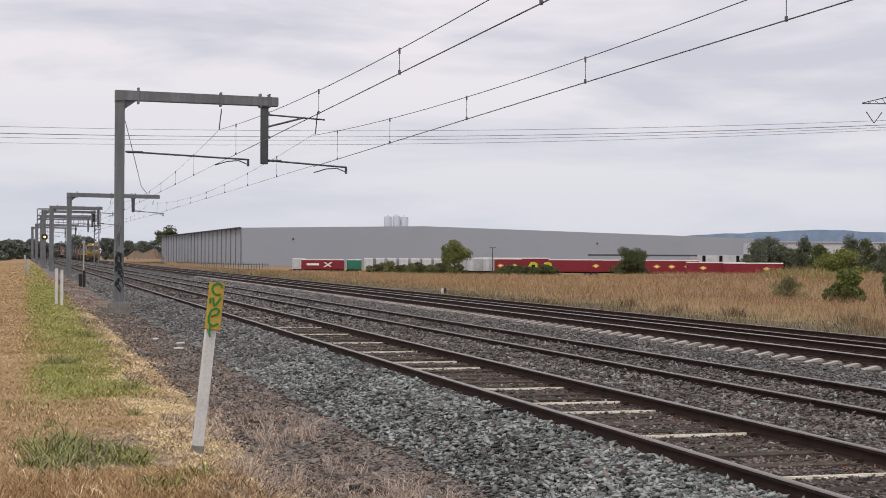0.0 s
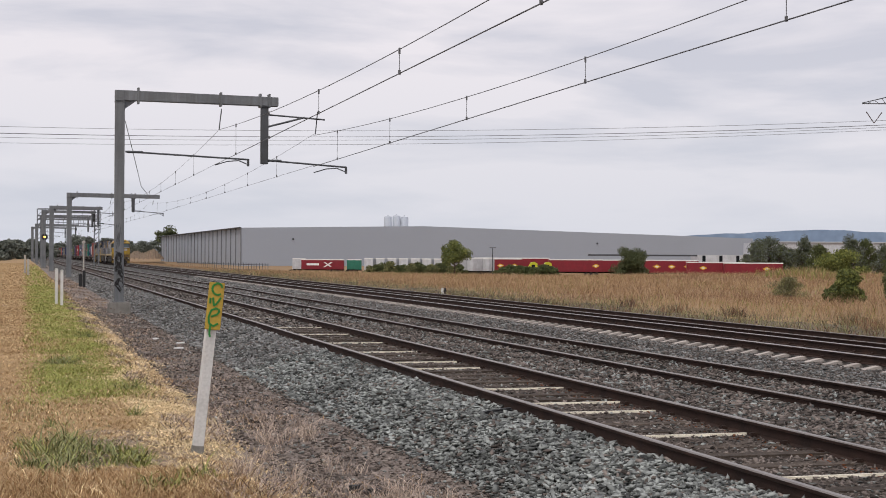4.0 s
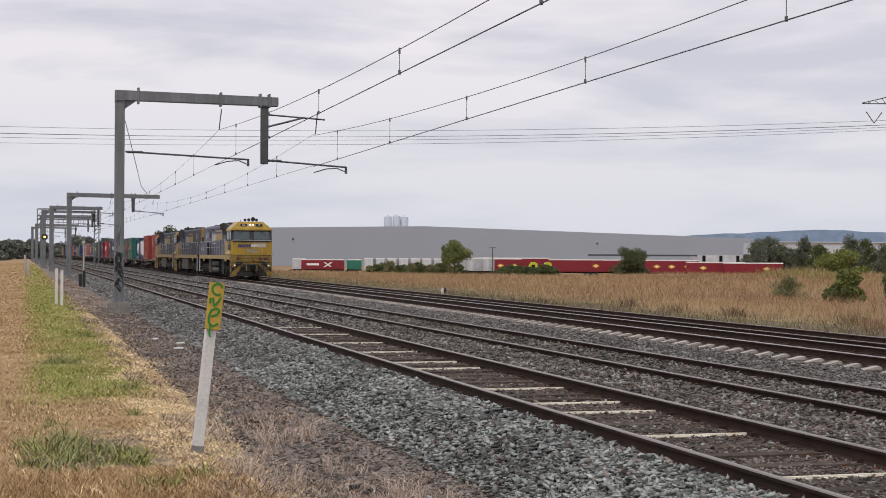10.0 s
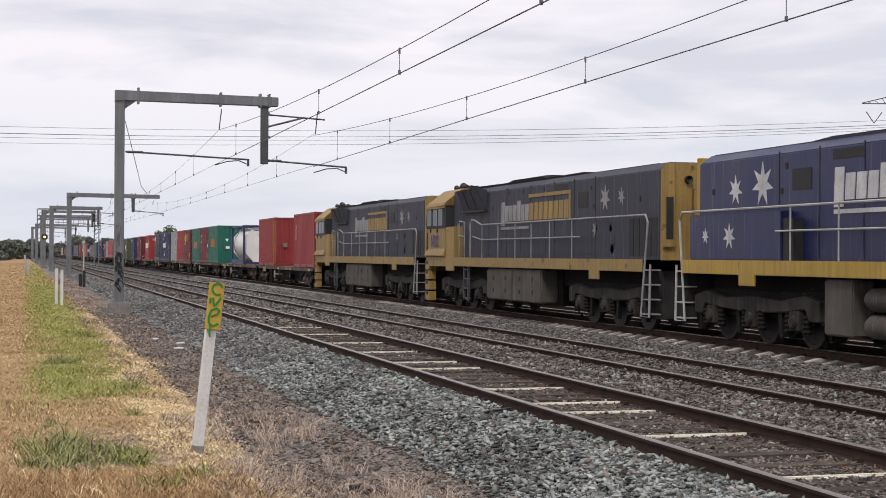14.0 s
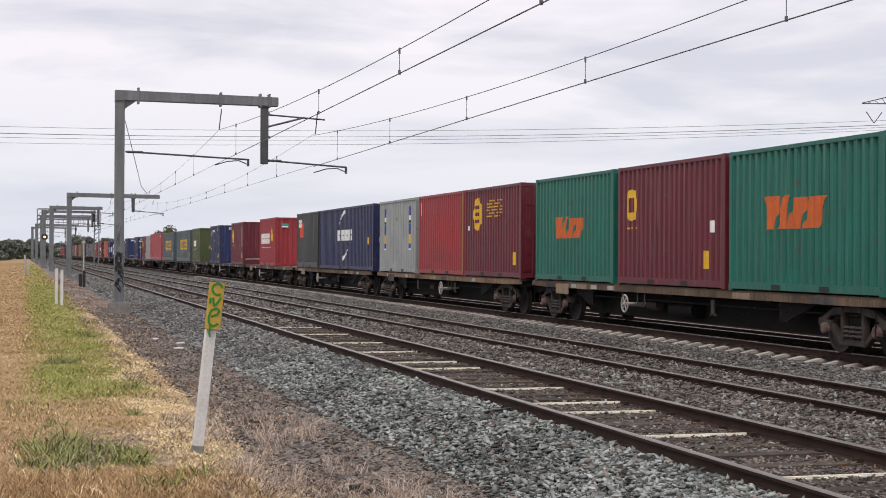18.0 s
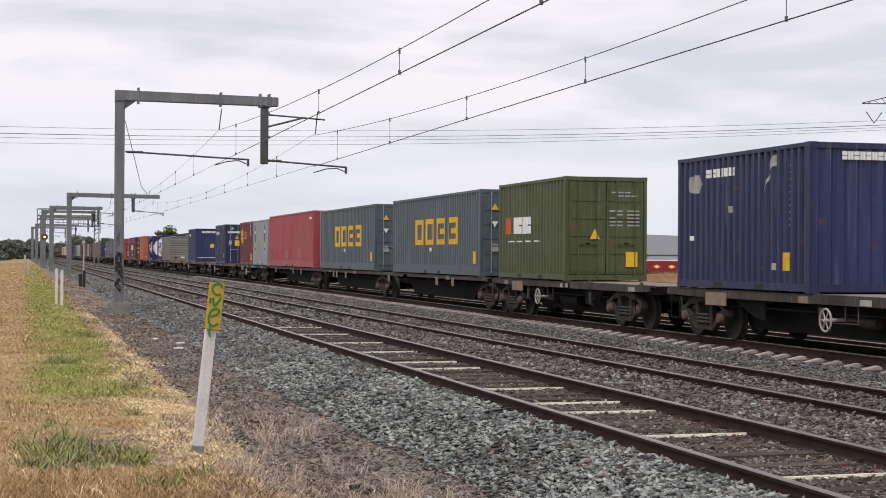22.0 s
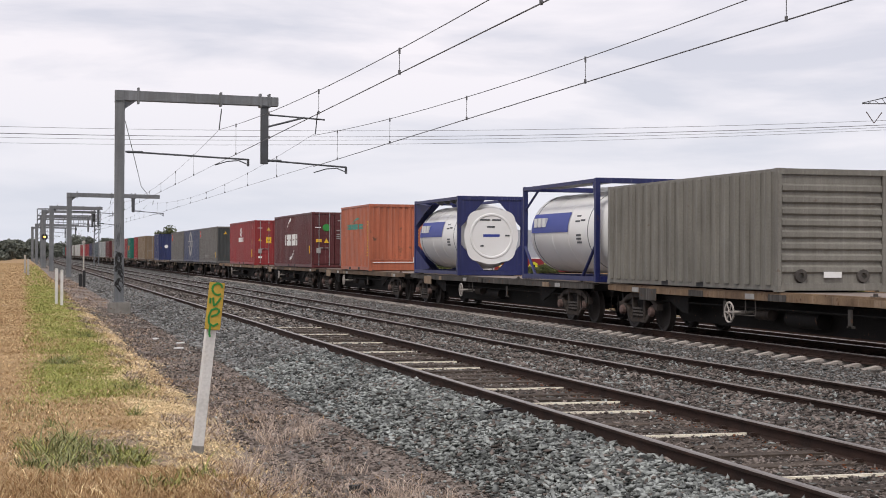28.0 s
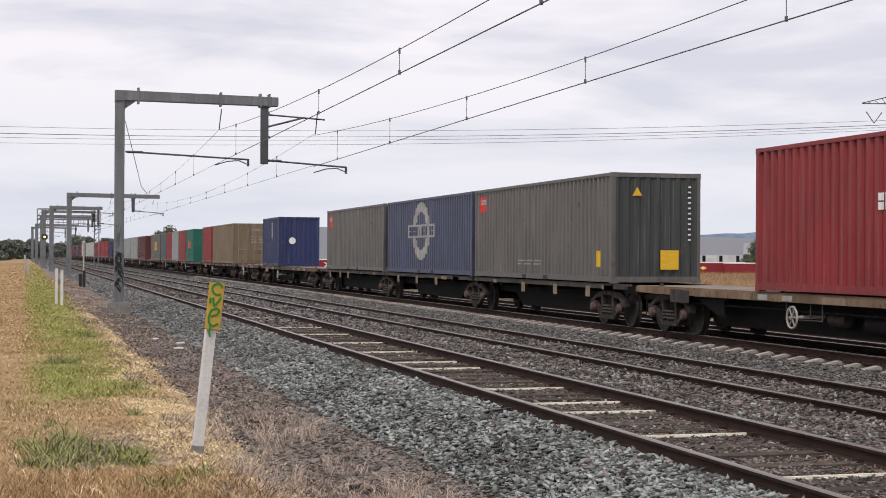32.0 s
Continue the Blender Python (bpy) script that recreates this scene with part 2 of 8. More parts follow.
# the blue of distant haze is put into the hills' own colour
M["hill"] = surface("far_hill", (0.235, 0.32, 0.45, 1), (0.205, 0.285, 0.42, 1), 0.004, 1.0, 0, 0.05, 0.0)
M["straw"] = leaf_material("bleached_straw", (0.70, 0.53, 0.28, 1), (0.90, 0.74, 0.47, 1))
M["weed_green"] = leaf_material("broad_green_weeds", (0.17, 0.19, 0.08, 1), (0.36, 0.37, 0.18, 1))
M["shrub_olive"] = leaf_material("olive_shrub", (0.19, 0.185, 0.075, 1), (0.33, 0.315, 0.14, 1))
M["grass_rust"] = leaf_material("rusty_dry_grass", (0.265, 0.16, 0.075, 1), (0.43, 0.275, 0.14, 1), island=0.22)
M["litter_dark"] = leaf_material("dark_plant_litter", (0.06, 0.043, 0.035, 1), (0.13, 0.095, 0.08, 1))
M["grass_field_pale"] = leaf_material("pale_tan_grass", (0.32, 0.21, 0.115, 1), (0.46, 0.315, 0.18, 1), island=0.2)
M["grass_russet"] = leaf_material("russet_grass", (0.15, 0.075, 0.045, 1), (0.26, 0.14, 0.085, 1), island=0.2)
# leaf colour greyed and lifted to stand in for haze over far trees
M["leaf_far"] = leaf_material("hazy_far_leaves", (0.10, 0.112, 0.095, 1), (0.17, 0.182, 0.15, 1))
M["tank_letter"] = plain("dark_navy_lettering", (0.02, 0.02, 0.045, 1), 0.5)
M["tank_navy"] = paint("tank_frame_navy", 48, 46, 100, 0.3)
M["signal_lit"] = plain("lit_signal_lens", (1.0, 0.42, 0.06, 1), 0.4, 0, 9.0)
M["head_lit"] = plain("lit_headlight", (1.0, 0.97, 0.92, 1), 0.3, 0, 0.4)


# ---- mesh building ----
class Shape:
    """Collects boxes, bars, tubes and panels into one mesh."""

    def __init__(self):
        self.v, self.f, self.k = [], [], []

    def face(self, pts, k=0):
        i = len(self.v)
        self.v += [tuple(p) for p in pts]
        self.f.append(tuple(range(i, i + len(pts))))
        self.k.append(k)
        return self

    def box(self, x0, x1, y0, y1, z0, z1, k=0, bevel=0.0):
        return self.prism([(x0, y0), (x1, y0), (x1, y1), (x0, y1)], z0, z1, k)

    def prism(self, outline, z0, z1, k=0, axis="z"):
        """An outline pushed along an axis: z takes (x, y), x takes (y, z), y takes (x, z)."""
        put = {"z": lambda a, b, c: (a, b, c), "x": lambda a, b, c: (c, a, b), "y": lambda a, b, c: (a, c, b)}[axis]
        i, n = len(self.v), len(outline)
        self.v += [put(a, b, z0) for a, b in outline] + [put(a, b, z1) for a, b in outline]
        low, top = tuple(range(i, i + n)), tuple(range(i + n, i + 2 * n))
        self.f += [low[::-1], top] + [(i + j, i + (j + 1) % n, i + n + (j + 1) % n, i + n + j) for j in range(n)]
        self.k += [k] * (n + 2)
        return self

    def tube(self, p0, p1, r0, r1=None, n=8, k=0, caps=True):
        p0, p1 = Vector(p0), Vector(p1)
        r1 = r0 if r1 is None else r1
        d = (p1 - p0).normalized()
        a = d.orthogonal().normalized()
        b = d.cross(a)
        i = len(self.v)
        for p, r in ((p0, r0), (p1, r1)):
            self.v += [tuple(p + r * (math.cos(2 * math.pi * j / n) * a + math.sin(2 * math.pi * j / n) * b)) for j in range(n)]
        self.f += [(i + j, i + (j + 1) % n, i + n + (j + 1) % n, i + n + j) for j in range(n)]
        self.k += [k] * n
        if caps:
            self.f += [tuple(range(i, i + n))[::-1], tuple(range(i + n, i + 2 * n))]
            self.k += [k, k]
        return self

    def path(self, pts, r, n=6, k=0):
        pts = [Vector(p) for p in pts]
        i = len(self.v)
        for q, p in enumerate(pts):
            d = (pts[min(q + 1, len(pts) - 1)] - pts[max(q - 1, 0)]).normalized()
            a = (Vector((0.31, 0.17, 0.93)).cross(d) if abs(d.z) < 0.8 else Vector((0.9, 0.3, 0.1)).cross(d)).normalized()
            b = d.cross(a)
            self.v += [tuple(p + r * (math.cos(2 * math.pi * j / n) * a + math.sin(2 * math.pi * j / n) * b)) for j in range(n)]
        for q in range(len(pts) - 1):
            self.f += [(i + q * n + j, i + q * n + (j + 1) % n, i + (q + 1) * n + (j + 1) % n, i + (q + 1) * n + j) for j in range(n)]
        m = i + (len(pts) - 1) * n
        self.f += [tuple(range(i, i + n))[::-1], tuple(range(m, m + n))]
        self.k += [k] * (n * (len(pts) - 1) + 2)
        return self

    def lathe(self, profile, n=20, axis="y", at=(0, 0, 0), k=0):
        """Turns (along, radius) pairs about an axis."""
        i = len(self.v)
        for s, r in profile:
            for j in range(n):
                c, d = r * math.cos(2 * math.pi * j / n), r * math.sin(2 * math.pi * j / n)
                p = {"y": (c, s, d), "x": (s, c, d), "z": (c, d, s)}[axis]
                self.v.append((p[0] + at[0], p[1] + at[1], p[2] + at[2]))
        for q in range(len(profile) - 1):
            for j in range(n):
                self.f.append((i + q * n + j, i + q * n + (j + 1) % n, i + (q + 1) * n + (j + 1) % n, i + (q + 1) * n + j))
                self.k.append(k)
        return self

    def wheel(self, x, y, z, r, w, k=0, n=20):
        return self.lathe([(x - w / 2, 0.01), (x - w / 2, r * 0.3), (x - w / 2 + 0.03, r * 0.5), (x - w / 2 + 0.03, r * 0.8), (x - w / 2, r * 0.86), (x - w / 2, r), (x + w / 2 - 0.03, r), (x + w / 2 - 0.02, r + 0.03), (x + w / 2, r + 0.03), (x + w / 2, 0.01)], n, "x", (0, y, z), k)

    def corrugated(self, a, b, u0, u1, z0, z1, pitch, depth, out, k=0, flat=0.3):
        """A corrugated panel standing between two plan points; out is the plan normal."""
        a, b = Vector((a[0], a[1], 0)), Vector((b[0], b[1], 0))
        length = (b - a).length
        d, o = (b - a) / length, Vector((out[0], out[1], 0))
        count = max(2, round(length / pitch))
        step = length / count
        row = []
        for j in range(count):
            s = j * step
            row += [(s, 0), (s + step * flat, 0), (s + step * 0.5, -depth), (s + step * (0.5 + flat), -depth)]
        row.append((length, 0))
        i = len(self.v)
        for z in (z0, z1):
            self.v += [tuple(a + d * s + o * w + Vector((0, 0, z))) for s, w in row]
        n = len(row)
        self.f += [(i + j, i + j + 1, i + n + j + 1, i + n + j) for j in range(n - 1)]
        self.k += [k] * (n - 1)
        return self

    def mesh(self, name, mats, smooth=False, bevel=0.0):
        me = bpy.data.meshes.new(name)
        me.from_pydata(self.v, [], self.f)
        for m in mats if isinstance(mats, (list, tuple)) else [mats]:
            me.materials.append(m)
        if any(self.k):
            me.polygons.foreach_set("material_index", self.k)
        b = bmesh.new()
        b.from_mesh(me)
        bmesh.ops.recalc_face_normals(b, faces=b.faces)
        if bevel:
            sharp = [q for q in b.edges if len(q.link_faces) == 2 and q.calc_face_angle() > 0.6]
            bmesh.ops.bevel(b, geom=sharp, offset=bevel, segments=2, affect="EDGES", clamp_overlap=True)
        b.to_mesh(me)
        b.free()
        if smooth:
            me.shade_smooth()
            me.set_sharp_from_angle(angle=radians(38))
        me.update()
        return me


def part(name, shape, mat, parent, label="", smooth=False, bevel=0.0):
    """ONE mesh object under a thing or a part."""
    ob = new(name, shape if isinstance(shape, bpy.types.Mesh) else shape.mesh(name, mat, smooth, bevel))
    ob.parent = parent
    return tagged(ob, label)


def thing(name, label, category, group="", at=(0, 0, 0), rz=0.0):
    ob = new(name)
    ob.empty_display_size = 0.3
    ob.matrix_basis = pose(*at, 0, 0, rz)
    return tagged(ob, label, category, group)


def solid(name, shape, mat, label, category="", group="", kind="", at=(0, 0, 0), rz=0.0, smooth=False, bevel=0.0):
    """A thing that is one mesh."""
    ob = new(name, shape.mesh(name, mat, smooth, bevel))
    ob.matrix_basis = pose(*at, 0, 0, rz)
    return tagged(ob, label, category, group, kind)


def raw_mesh(name, verts, faces, mats, index=None):
    """A mesh straight from arrays of vertices and equal-sized faces."""
    me = bpy.data.meshes.new(name)
    verts, faces = np.asarray(verts, np.float32), np.asarray(faces, np.int32)
    n, s = faces.shape
    me.vertices.add(len(verts))
    me.vertices.foreach_set("co", verts.ravel())
    me.loops.add(n * s)
    me.loops.foreach_set("vertex_index", faces.ravel())
    me.polygons.add(n)
    me.polygons.foreach_set("loop_start", np.arange(0, n * s, s, dtype=np.int32))
    for m in mats:
        me.materials.append(m)
    if index is not None:
        me.polygons.foreach_set("material_index", np.asarray(index, np.int32))
    me.update(calc_edges=True)
    me.validate()
    return me


def stuff(name, me, label, category=""):
    ob = new(name, me)
    return tagged(ob, label, category, "", "stuff")


# ---- writing ----
def letters(text, size, mat, parent, at, rx=90, rz=0.0, width=None, name="lettering", bold=0.0):
    c = bpy.data.curves.new(name, "FONT")
    c.body, c.size, c.align_x, c.align_y, c.extrude, c.offset = text, size, "CENTER", "CENTER", 0.003, bold
    tmp = new(name, c)
    me = bpy.data.meshes.new_from_object(tmp.evaluated_get(bpy.context.evaluated_depsgraph_get()))
    bpy.data.objects.remove(tmp)
    me.materials.clear()
    me.materials.append(mat)
    ob = new(name, me)
    ob.parent = parent
    xs = [v.co.x for v in me.vertices]
    k = width / (max(xs) - min(xs)) if width else 1.0
    ob.matrix_basis = pose(*at, rx, 0, rz) @ Matrix.Diagonal((k, 1, 1, 1))
    return ob

# ---- the lie of the land ----
TRACK_A, TRACK_B, TRACK_C, TRACK_D = 6.466, 10.738, 15.654, 20.627
Z_A, Z_B, Z_C, Z_D = 0.09, -0.053, 0.0, -0.268
SIN_Y, COS_Y = math.sin(YAW), math.cos(YAW)
PROFILE_X = (-400, -30, 0.6, 1.6, 2.5, 3.7, 4.05, 4.85, 8.0, 9.2, 12.3, 13.75, 14.3, 14.55, 14.8, 17.2, 18.0, 18.7, 22.3, 23.2, 26, 4000)
PROFILE_Z = (-0.4, -0.2, -0.1, -0.12, -0.3, -0.36, -0.36, -0.065, -0.065, -0.175, -0.195, -0.2, -0.24, -0.235, -0.225, -0.25, -0.30, -0.50, -0.52, -0.6, -0.55, -0.55)


def land(x, y):
    """Height of the ground."""
    x, y = np.asarray(x, float), np.asarray(y, float)
    z = np.interp(x, PROFILE_X, PROFILE_Z)
    d = x * SIN_Y + y * COS_Y
    drop = np.clip((d - 150) / 130, 0, 1)
    side = np.clip((x - 26) / 30, 0, 1)
    swell = np.clip((x - 56) / 26, 0, 1)
    return z - 2.6 * drop * drop * (3 - 2 * drop) * side + 0.42 * swell * swell * (3 - 2 * swell) * (1 - drop)


def wobble(x, y, s, seed):
    """Soft repeatable unevenness between about -1 and 1."""
    def octave(k, q):
        u, v = x * s * k + q * 17.3, y * s * k * 0.8 + q * 5.1
        i, j = np.floor(u), np.floor(v)
        a, b = u - i, v - j
        a, b = a * a * (3 - 2 * a), b * b * (3 - 2 * b)

        def dice(m, n):
            w = np.sin(m * 127.1 + n * 311.7 + q * 74.7) * 43758.5453
            return w - np.floor(w)

        return (dice(i, j) * (1 - a) + dice(i + 1, j) * a) * (1 - b) + (dice(i, j + 1) * (1 - a) + dice(i + 1, j + 1) * a) * b

    return (octave(0.7, seed + 1) + 0.6 * octave(1.7, seed + 2) + 0.4 * octave(3.9, seed + 3)) * 1.6 - 1.6


def toe(y):
    """How far the near ballast shoulder has slipped back from its line."""
    return np.interp(y, [10, 14, 19, 26], [0.34, 0.26, 0.1, 0.0])


def green_share(x, y):
    """How green the grass of the verge is."""
    middle = np.interp(y, [17, 20, 30, 45, 60, 90, 200], [0.8, 0.85, 0.95, 1.05, 1.05, 1.0, 1.0])
    strip = np.clip(1.75 - np.abs(x - middle + 0.15 * wobble(x, y, 0.9, 7.0)) / 0.62, 0, 1) * np.clip((y - 19.3 + 1.2 * wobble(x, y, 1.5, 6.0)) / 3.0, 0, 1) * np.clip((260 - y) / 60, 0, 1)
    return np.clip(strip * (0.72 + 0.45 * wobble(x, y, 1.1, 1.0)), 0, 1)


def bare_share(x, y):
    """How bare the soil of the verge is: a scuffed band round the weeds, and by the cess."""
    band = np.interp(y + 0.9 * wobble(x, y, 1.3, 15.0), [12.6, 13.6, 14.6, 16.2, 17.6], [0, 0.5, 0.9, 0.75, 0])
    return np.clip(band * np.clip(0.45 + 0.5 * x, 0.25, 1) + 0.3 * wobble(x, y, 2.2, 3.3) * (band > 0), 0, 1)


def land_top(x, y):
    """Height of the uneven top of the ground."""
    return land(x, y) + np.where((x < 4.0) & (x > -12), 0.012 * wobble(x, y, 2.2, 0.4), 0) + np.where(x > 24, 0.1 * wobble(x, y, 0.14, 1.5), 0)


gx = np.concatenate([[-3000, -900, -300, -120, -60, -30, -15, -8, -4], np.arange(-2, 4.6, 0.12), np.arange(4.6, 13.8, 0.4), [13.9, 14.2, 14.48, 14.58, 14.8, 15.6, 16.4, 17.2, 18.0, 18.7, 19.6, 20.6, 21.5, 22.3, 23.2], np.arange(23.6, 30, 0.4), [31, 34, 37, 40, 44, 48, 53, 58, 64, 70, 76, 82, 90, 100, 115, 130, 150, 200, 300, 500, 900, 1800, 4000]])
gy = np.concatenate([[-600, -200, -60, -20, -5, 0, 4, 7], np.arange(9, 34, 0.2), np.arange(34, 70, 0.8), np.arange(70, 200, 4), [210, 225, 245, 270, 300, 340, 400, 500, 700, 1000, 1600, 4500]])
PX, PY = np.meshgrid(gx, gy)
PZ = land_top(PX, PY)
nx, ny = len(gx), len(gy)
grid = np.arange(nx * ny).reshape(ny, nx)
quads = np.stack([grid[:-1, :-1], grid[:-1, 1:], grid[1:, 1:], grid[1:, :-1]], -1).reshape(-1, 4)
cx, cy = (PX[:-1, :-1] + PX[1:, 1:]).ravel() / 2, (PY[:-1, :-1] + PY[1:, 1:]).ravel() / 2
edge = 2.05 + 0.22 * wobble(cx, cy, 1.2, 2.0)
kind_of = np.select([cx > 23.2, cx > 3.75 + toe(cy) + 0.12 * wobble(cx, cy, 3, 1), cx > edge], [3, 2, 1], 0)
kind_of = np.where((kind_of == 0) & (green_share(cx, cy) > 0.5), 4, kind_of)
kind_of = np.where((kind_of == 0) & (bare_share(cx, cy) > 0.45), 6, kind_of)
kind_of = np.where((kind_of == 3) & (cx < 27.0 + 1.6 * wobble(cx, cy * 0.3, 0.3, 2.0)), 7, kind_of)
kind_of = np.where((kind_of == 2) & (cx < 14.8) & (cy < 55), 8, kind_of)
kind_of = np.where((kind_of == 2) & (cx > 14.8), 9, kind_of)
kind_of = np.where(((kind_of == 2) | (kind_of == 8)) & (cx > 5.6) & (cx < 7.4), 5, kind_of)
M["track_dirt"] = surface("oily_track_dirt", (0.098, 0.076, 0.062, 1), (0.045, 0.035, 0.029, 1), 2.5, 0.95, 0, 30, 0.7)
M["cess"] = surface("bare_stony_cess", (0.285, 0.237, 0.205, 1), (0.12, 0.098, 0.084, 1), 2.6, 0.95, 0, 22, 0.8, contrast=0.4)
# bed under the near stones, coloured dark as the shade in their gaps
M["ballast_gaps"] = gravel("ballast_gaps", (0.10, 0.10, 0.096, 1), (0.015, 0.014, 0.013, 1), 17.0)
# dark brown ballast, made darker still to carry the shade under the train
M["shaded_ballast"] = gravel("oily_brown_ballast", (0.062, 0.046, 0.040, 1), (0.012, 0.009, 0.008, 1), 15.0)
M["bare_soil"] = surface("scuffed_grey_soil", (0.33, 0.25, 0.185, 1), (0.17, 0.122, 0.09, 1), 2.2, 0.95, 0, 25, 0.8, contrast=0.35)
M["scrub_soil"] = surface("dark_weedy_soil", (0.20, 0.155, 0.105, 1), (0.10, 0.085, 0.06, 1), 0.8, 0.95, 0, 20, 0.6, contrast=0.3)
M["verge_green"] = surface("mown_green_verge", (0.26, 0.24, 0.075, 1), (0.17, 0.165, 0.05, 1), 1.0, 0.95, 0, 30, 0.4)
M["field_soil"] = surface("tan_field", (0.34, 0.225, 0.12, 1), (0.23, 0.15, 0.08, 1), 0.06, 0.95, 0, 3, 0.2)
ground = new("ground", raw_mesh("ground", np.stack([PX, PY, PZ], -1).reshape(-1, 3), quads, [M["ground_dry"], M["cess"], M["ballast_bed"], M["field_soil"], M["verge_green"], M["track_dirt"], M["bare_soil"], M["scrub_soil"], M["ballast_gaps"], M["shaded_ballast"]], kind_of))
tagged(ground, "dry grassy verge, stony cess and tan field", "ground", "", "structure")


# ---- tracks ----
RAIL = [(-0.07, 0), (0.07, 0), (0.07, 0.012), (0.012, 0.03), (0.009, 0.115), (0.033, 0.125), (0.035, 0.15), (0.026, 0.16), (-0.026, 0.16), (-0.035, 0.15), (-0.033, 0.125), (-0.009, 0.115), (-0.012, 0.03), (-0.07, 0.012)]


def rail(parent, x, z_top, y0, y1, turn=0.0, head="rail_top"):
    s = Shape()
    ys = [y0 + (y1 - y0) * i / 12 for i in range(13)]
    n = len(RAIL)
    for y in ys:
        s.v += [(x + a + turn * (y - 25), y, z_top - 0.16 + b) for a, b in RAIL]
    for i in range(12):
        for j in range(n):
            k = (j + 1) % n
            s.f.append((i * n + j, i * n + k, (i + 1) * n + k, (i + 1) * n + j))
            s.k.append(1 if 6 <= j <= 8 else 0)
    return part("rail", s, [M["rail_side"], M[head]], parent)


def track(name, label, x, z, gauge, turn=0.0, y0=-60, y1=900, head="rail_top"):
    t = tagged(new(name), label, "railway track", "", "structure")
    for side in (-1, 1):
        rail(t, x + side * gauge / 2, z, y0, y1, turn, head)
    return t


track_a = track("track_1", "rusty broad-gauge track on dark timber and pale sleepers", TRACK_A, Z_A, 1.6 + 0.07)
track_b = track("track_2", "rusty broad-gauge track sunk in grey ballast", TRACK_B, Z_B, 1.6 + 0.07, -0.004)
track_c = track("track_3", "standard-gauge track on pale concrete sleepers", TRACK_C, Z_C, 1.435 + 0.07, head="rail_bright")
track_d = track("track_4", "farther track on concrete sleepers, set lower", TRACK_D, Z_D, 1.435 + 0.07)
timber_mesh = Shape().box(-1.3, 1.3, -0.12, 0.12, -0.2, 0).mesh("timber_sleeper", M["timber"], bevel=0.02)
pale_mesh = Shape().box(-0.8, 0.8, -0.036, 0.036, -0.2, 0).mesh("pale_sleeper", M["white_sleeper"], bevel=0.015)
conc_mesh = Shape().prism([(-1.16, -0.2), (1.16, -0.2), (1.16, -0.035), (0.85, 0.03), (0.4, -0.04), (-0.4, -0.04), (-0.85, 0.03), (-1.16, -0.035)], -0.085, 0.085, 0, "y").mesh("concrete_sleeper", M["sleeper_concrete"])
clip_dark = Shape().box(-0.11, -0.045, -0.05, 0.05, 0, 0.045).box(0.045, 0.11, -0.05, 0.05, 0, 0.045).mesh("rail_fastening", M["rail_side"], bevel=0.01)
clip_tall = Shape().prism([(-0.085, 0), (-0.035, 0), (-0.035, 0.05), (-0.07, 0.045)], -0.035, 0.035, 0, "y").prism([(0.085, 0), (0.035, 0), (0.035, 0.05), (0.07, 0.045)], -0.035, 0.035, 0, "y").mesh("rail_fastening", M["rail_side"])
PALE = (11.4, 14.36, 16.73, 17.84, 19.91, 23.71, 25.19, 27.97, 30.97, 34.38, 37.68, 42.0, 43.95, 48.3, 51.6, 56.2, 61.0)


def sleeper(me, parent, x, y, z, rz=0.0):
    ob = new("sleeper", me)
    ob.parent = parent
    ob.matrix_basis = pose(x, y, z, 0, 0, rz)
    return ob


rng = random.Random(4)
y = 6.0
while y < 130:
    near_pale = min(PALE, key=lambda p: abs(p - y))
    if abs(near_pale - y) < 0.34:
        sleeper(pale_mesh, track_a, TRACK_A, near_pale, Z_A - 0.13, rng.uniform(-1, 1))
    else:
        sleeper(timber_mesh, track_a, TRACK_A + rng.uniform(-0.05, 0.05), y, Z_A - 0.125 - rng.uniform(0.0, 0.02), rng.uniform(-1.5, 1.5))
    if y < 45:
        for side in (-1, 1):
            c = new("rail_fastening", clip_dark)
            c.parent = track_a
            c.matrix_basis = pose(TRACK_A + side * 0.835, y, Z_A - 0.15)
    y += 0.68
for i in range(180):
    sleeper(conc_mesh, track_c, TRACK_C, 14 + i * 0.68, Z_C - 0.184)
    if 3 < i < 80:
        for track_, x, z in ((track_c, TRACK_C - 0.7525, Z_C), (track_c, TRACK_C + 0.7525, Z_C), (track_d, TRACK_D - 0.7525, Z_D - 0.008)):
            c = new("rail_fastening", clip_tall)
            c.parent = track_
            c.matrix_basis = pose(x, 14 + i * 0.68, z - 0.154)
for i in range(150):
    sleeper(timber_mesh, track_b, TRACK_B - 0.004 * (i * 0.68 - 13), 12 + i * 0.68, Z_B - 0.2)
for i in range(150):
    sleeper(conc_mesh, track_d, TRACK_D, 16 + i * 0.68, Z_D - 0.192)


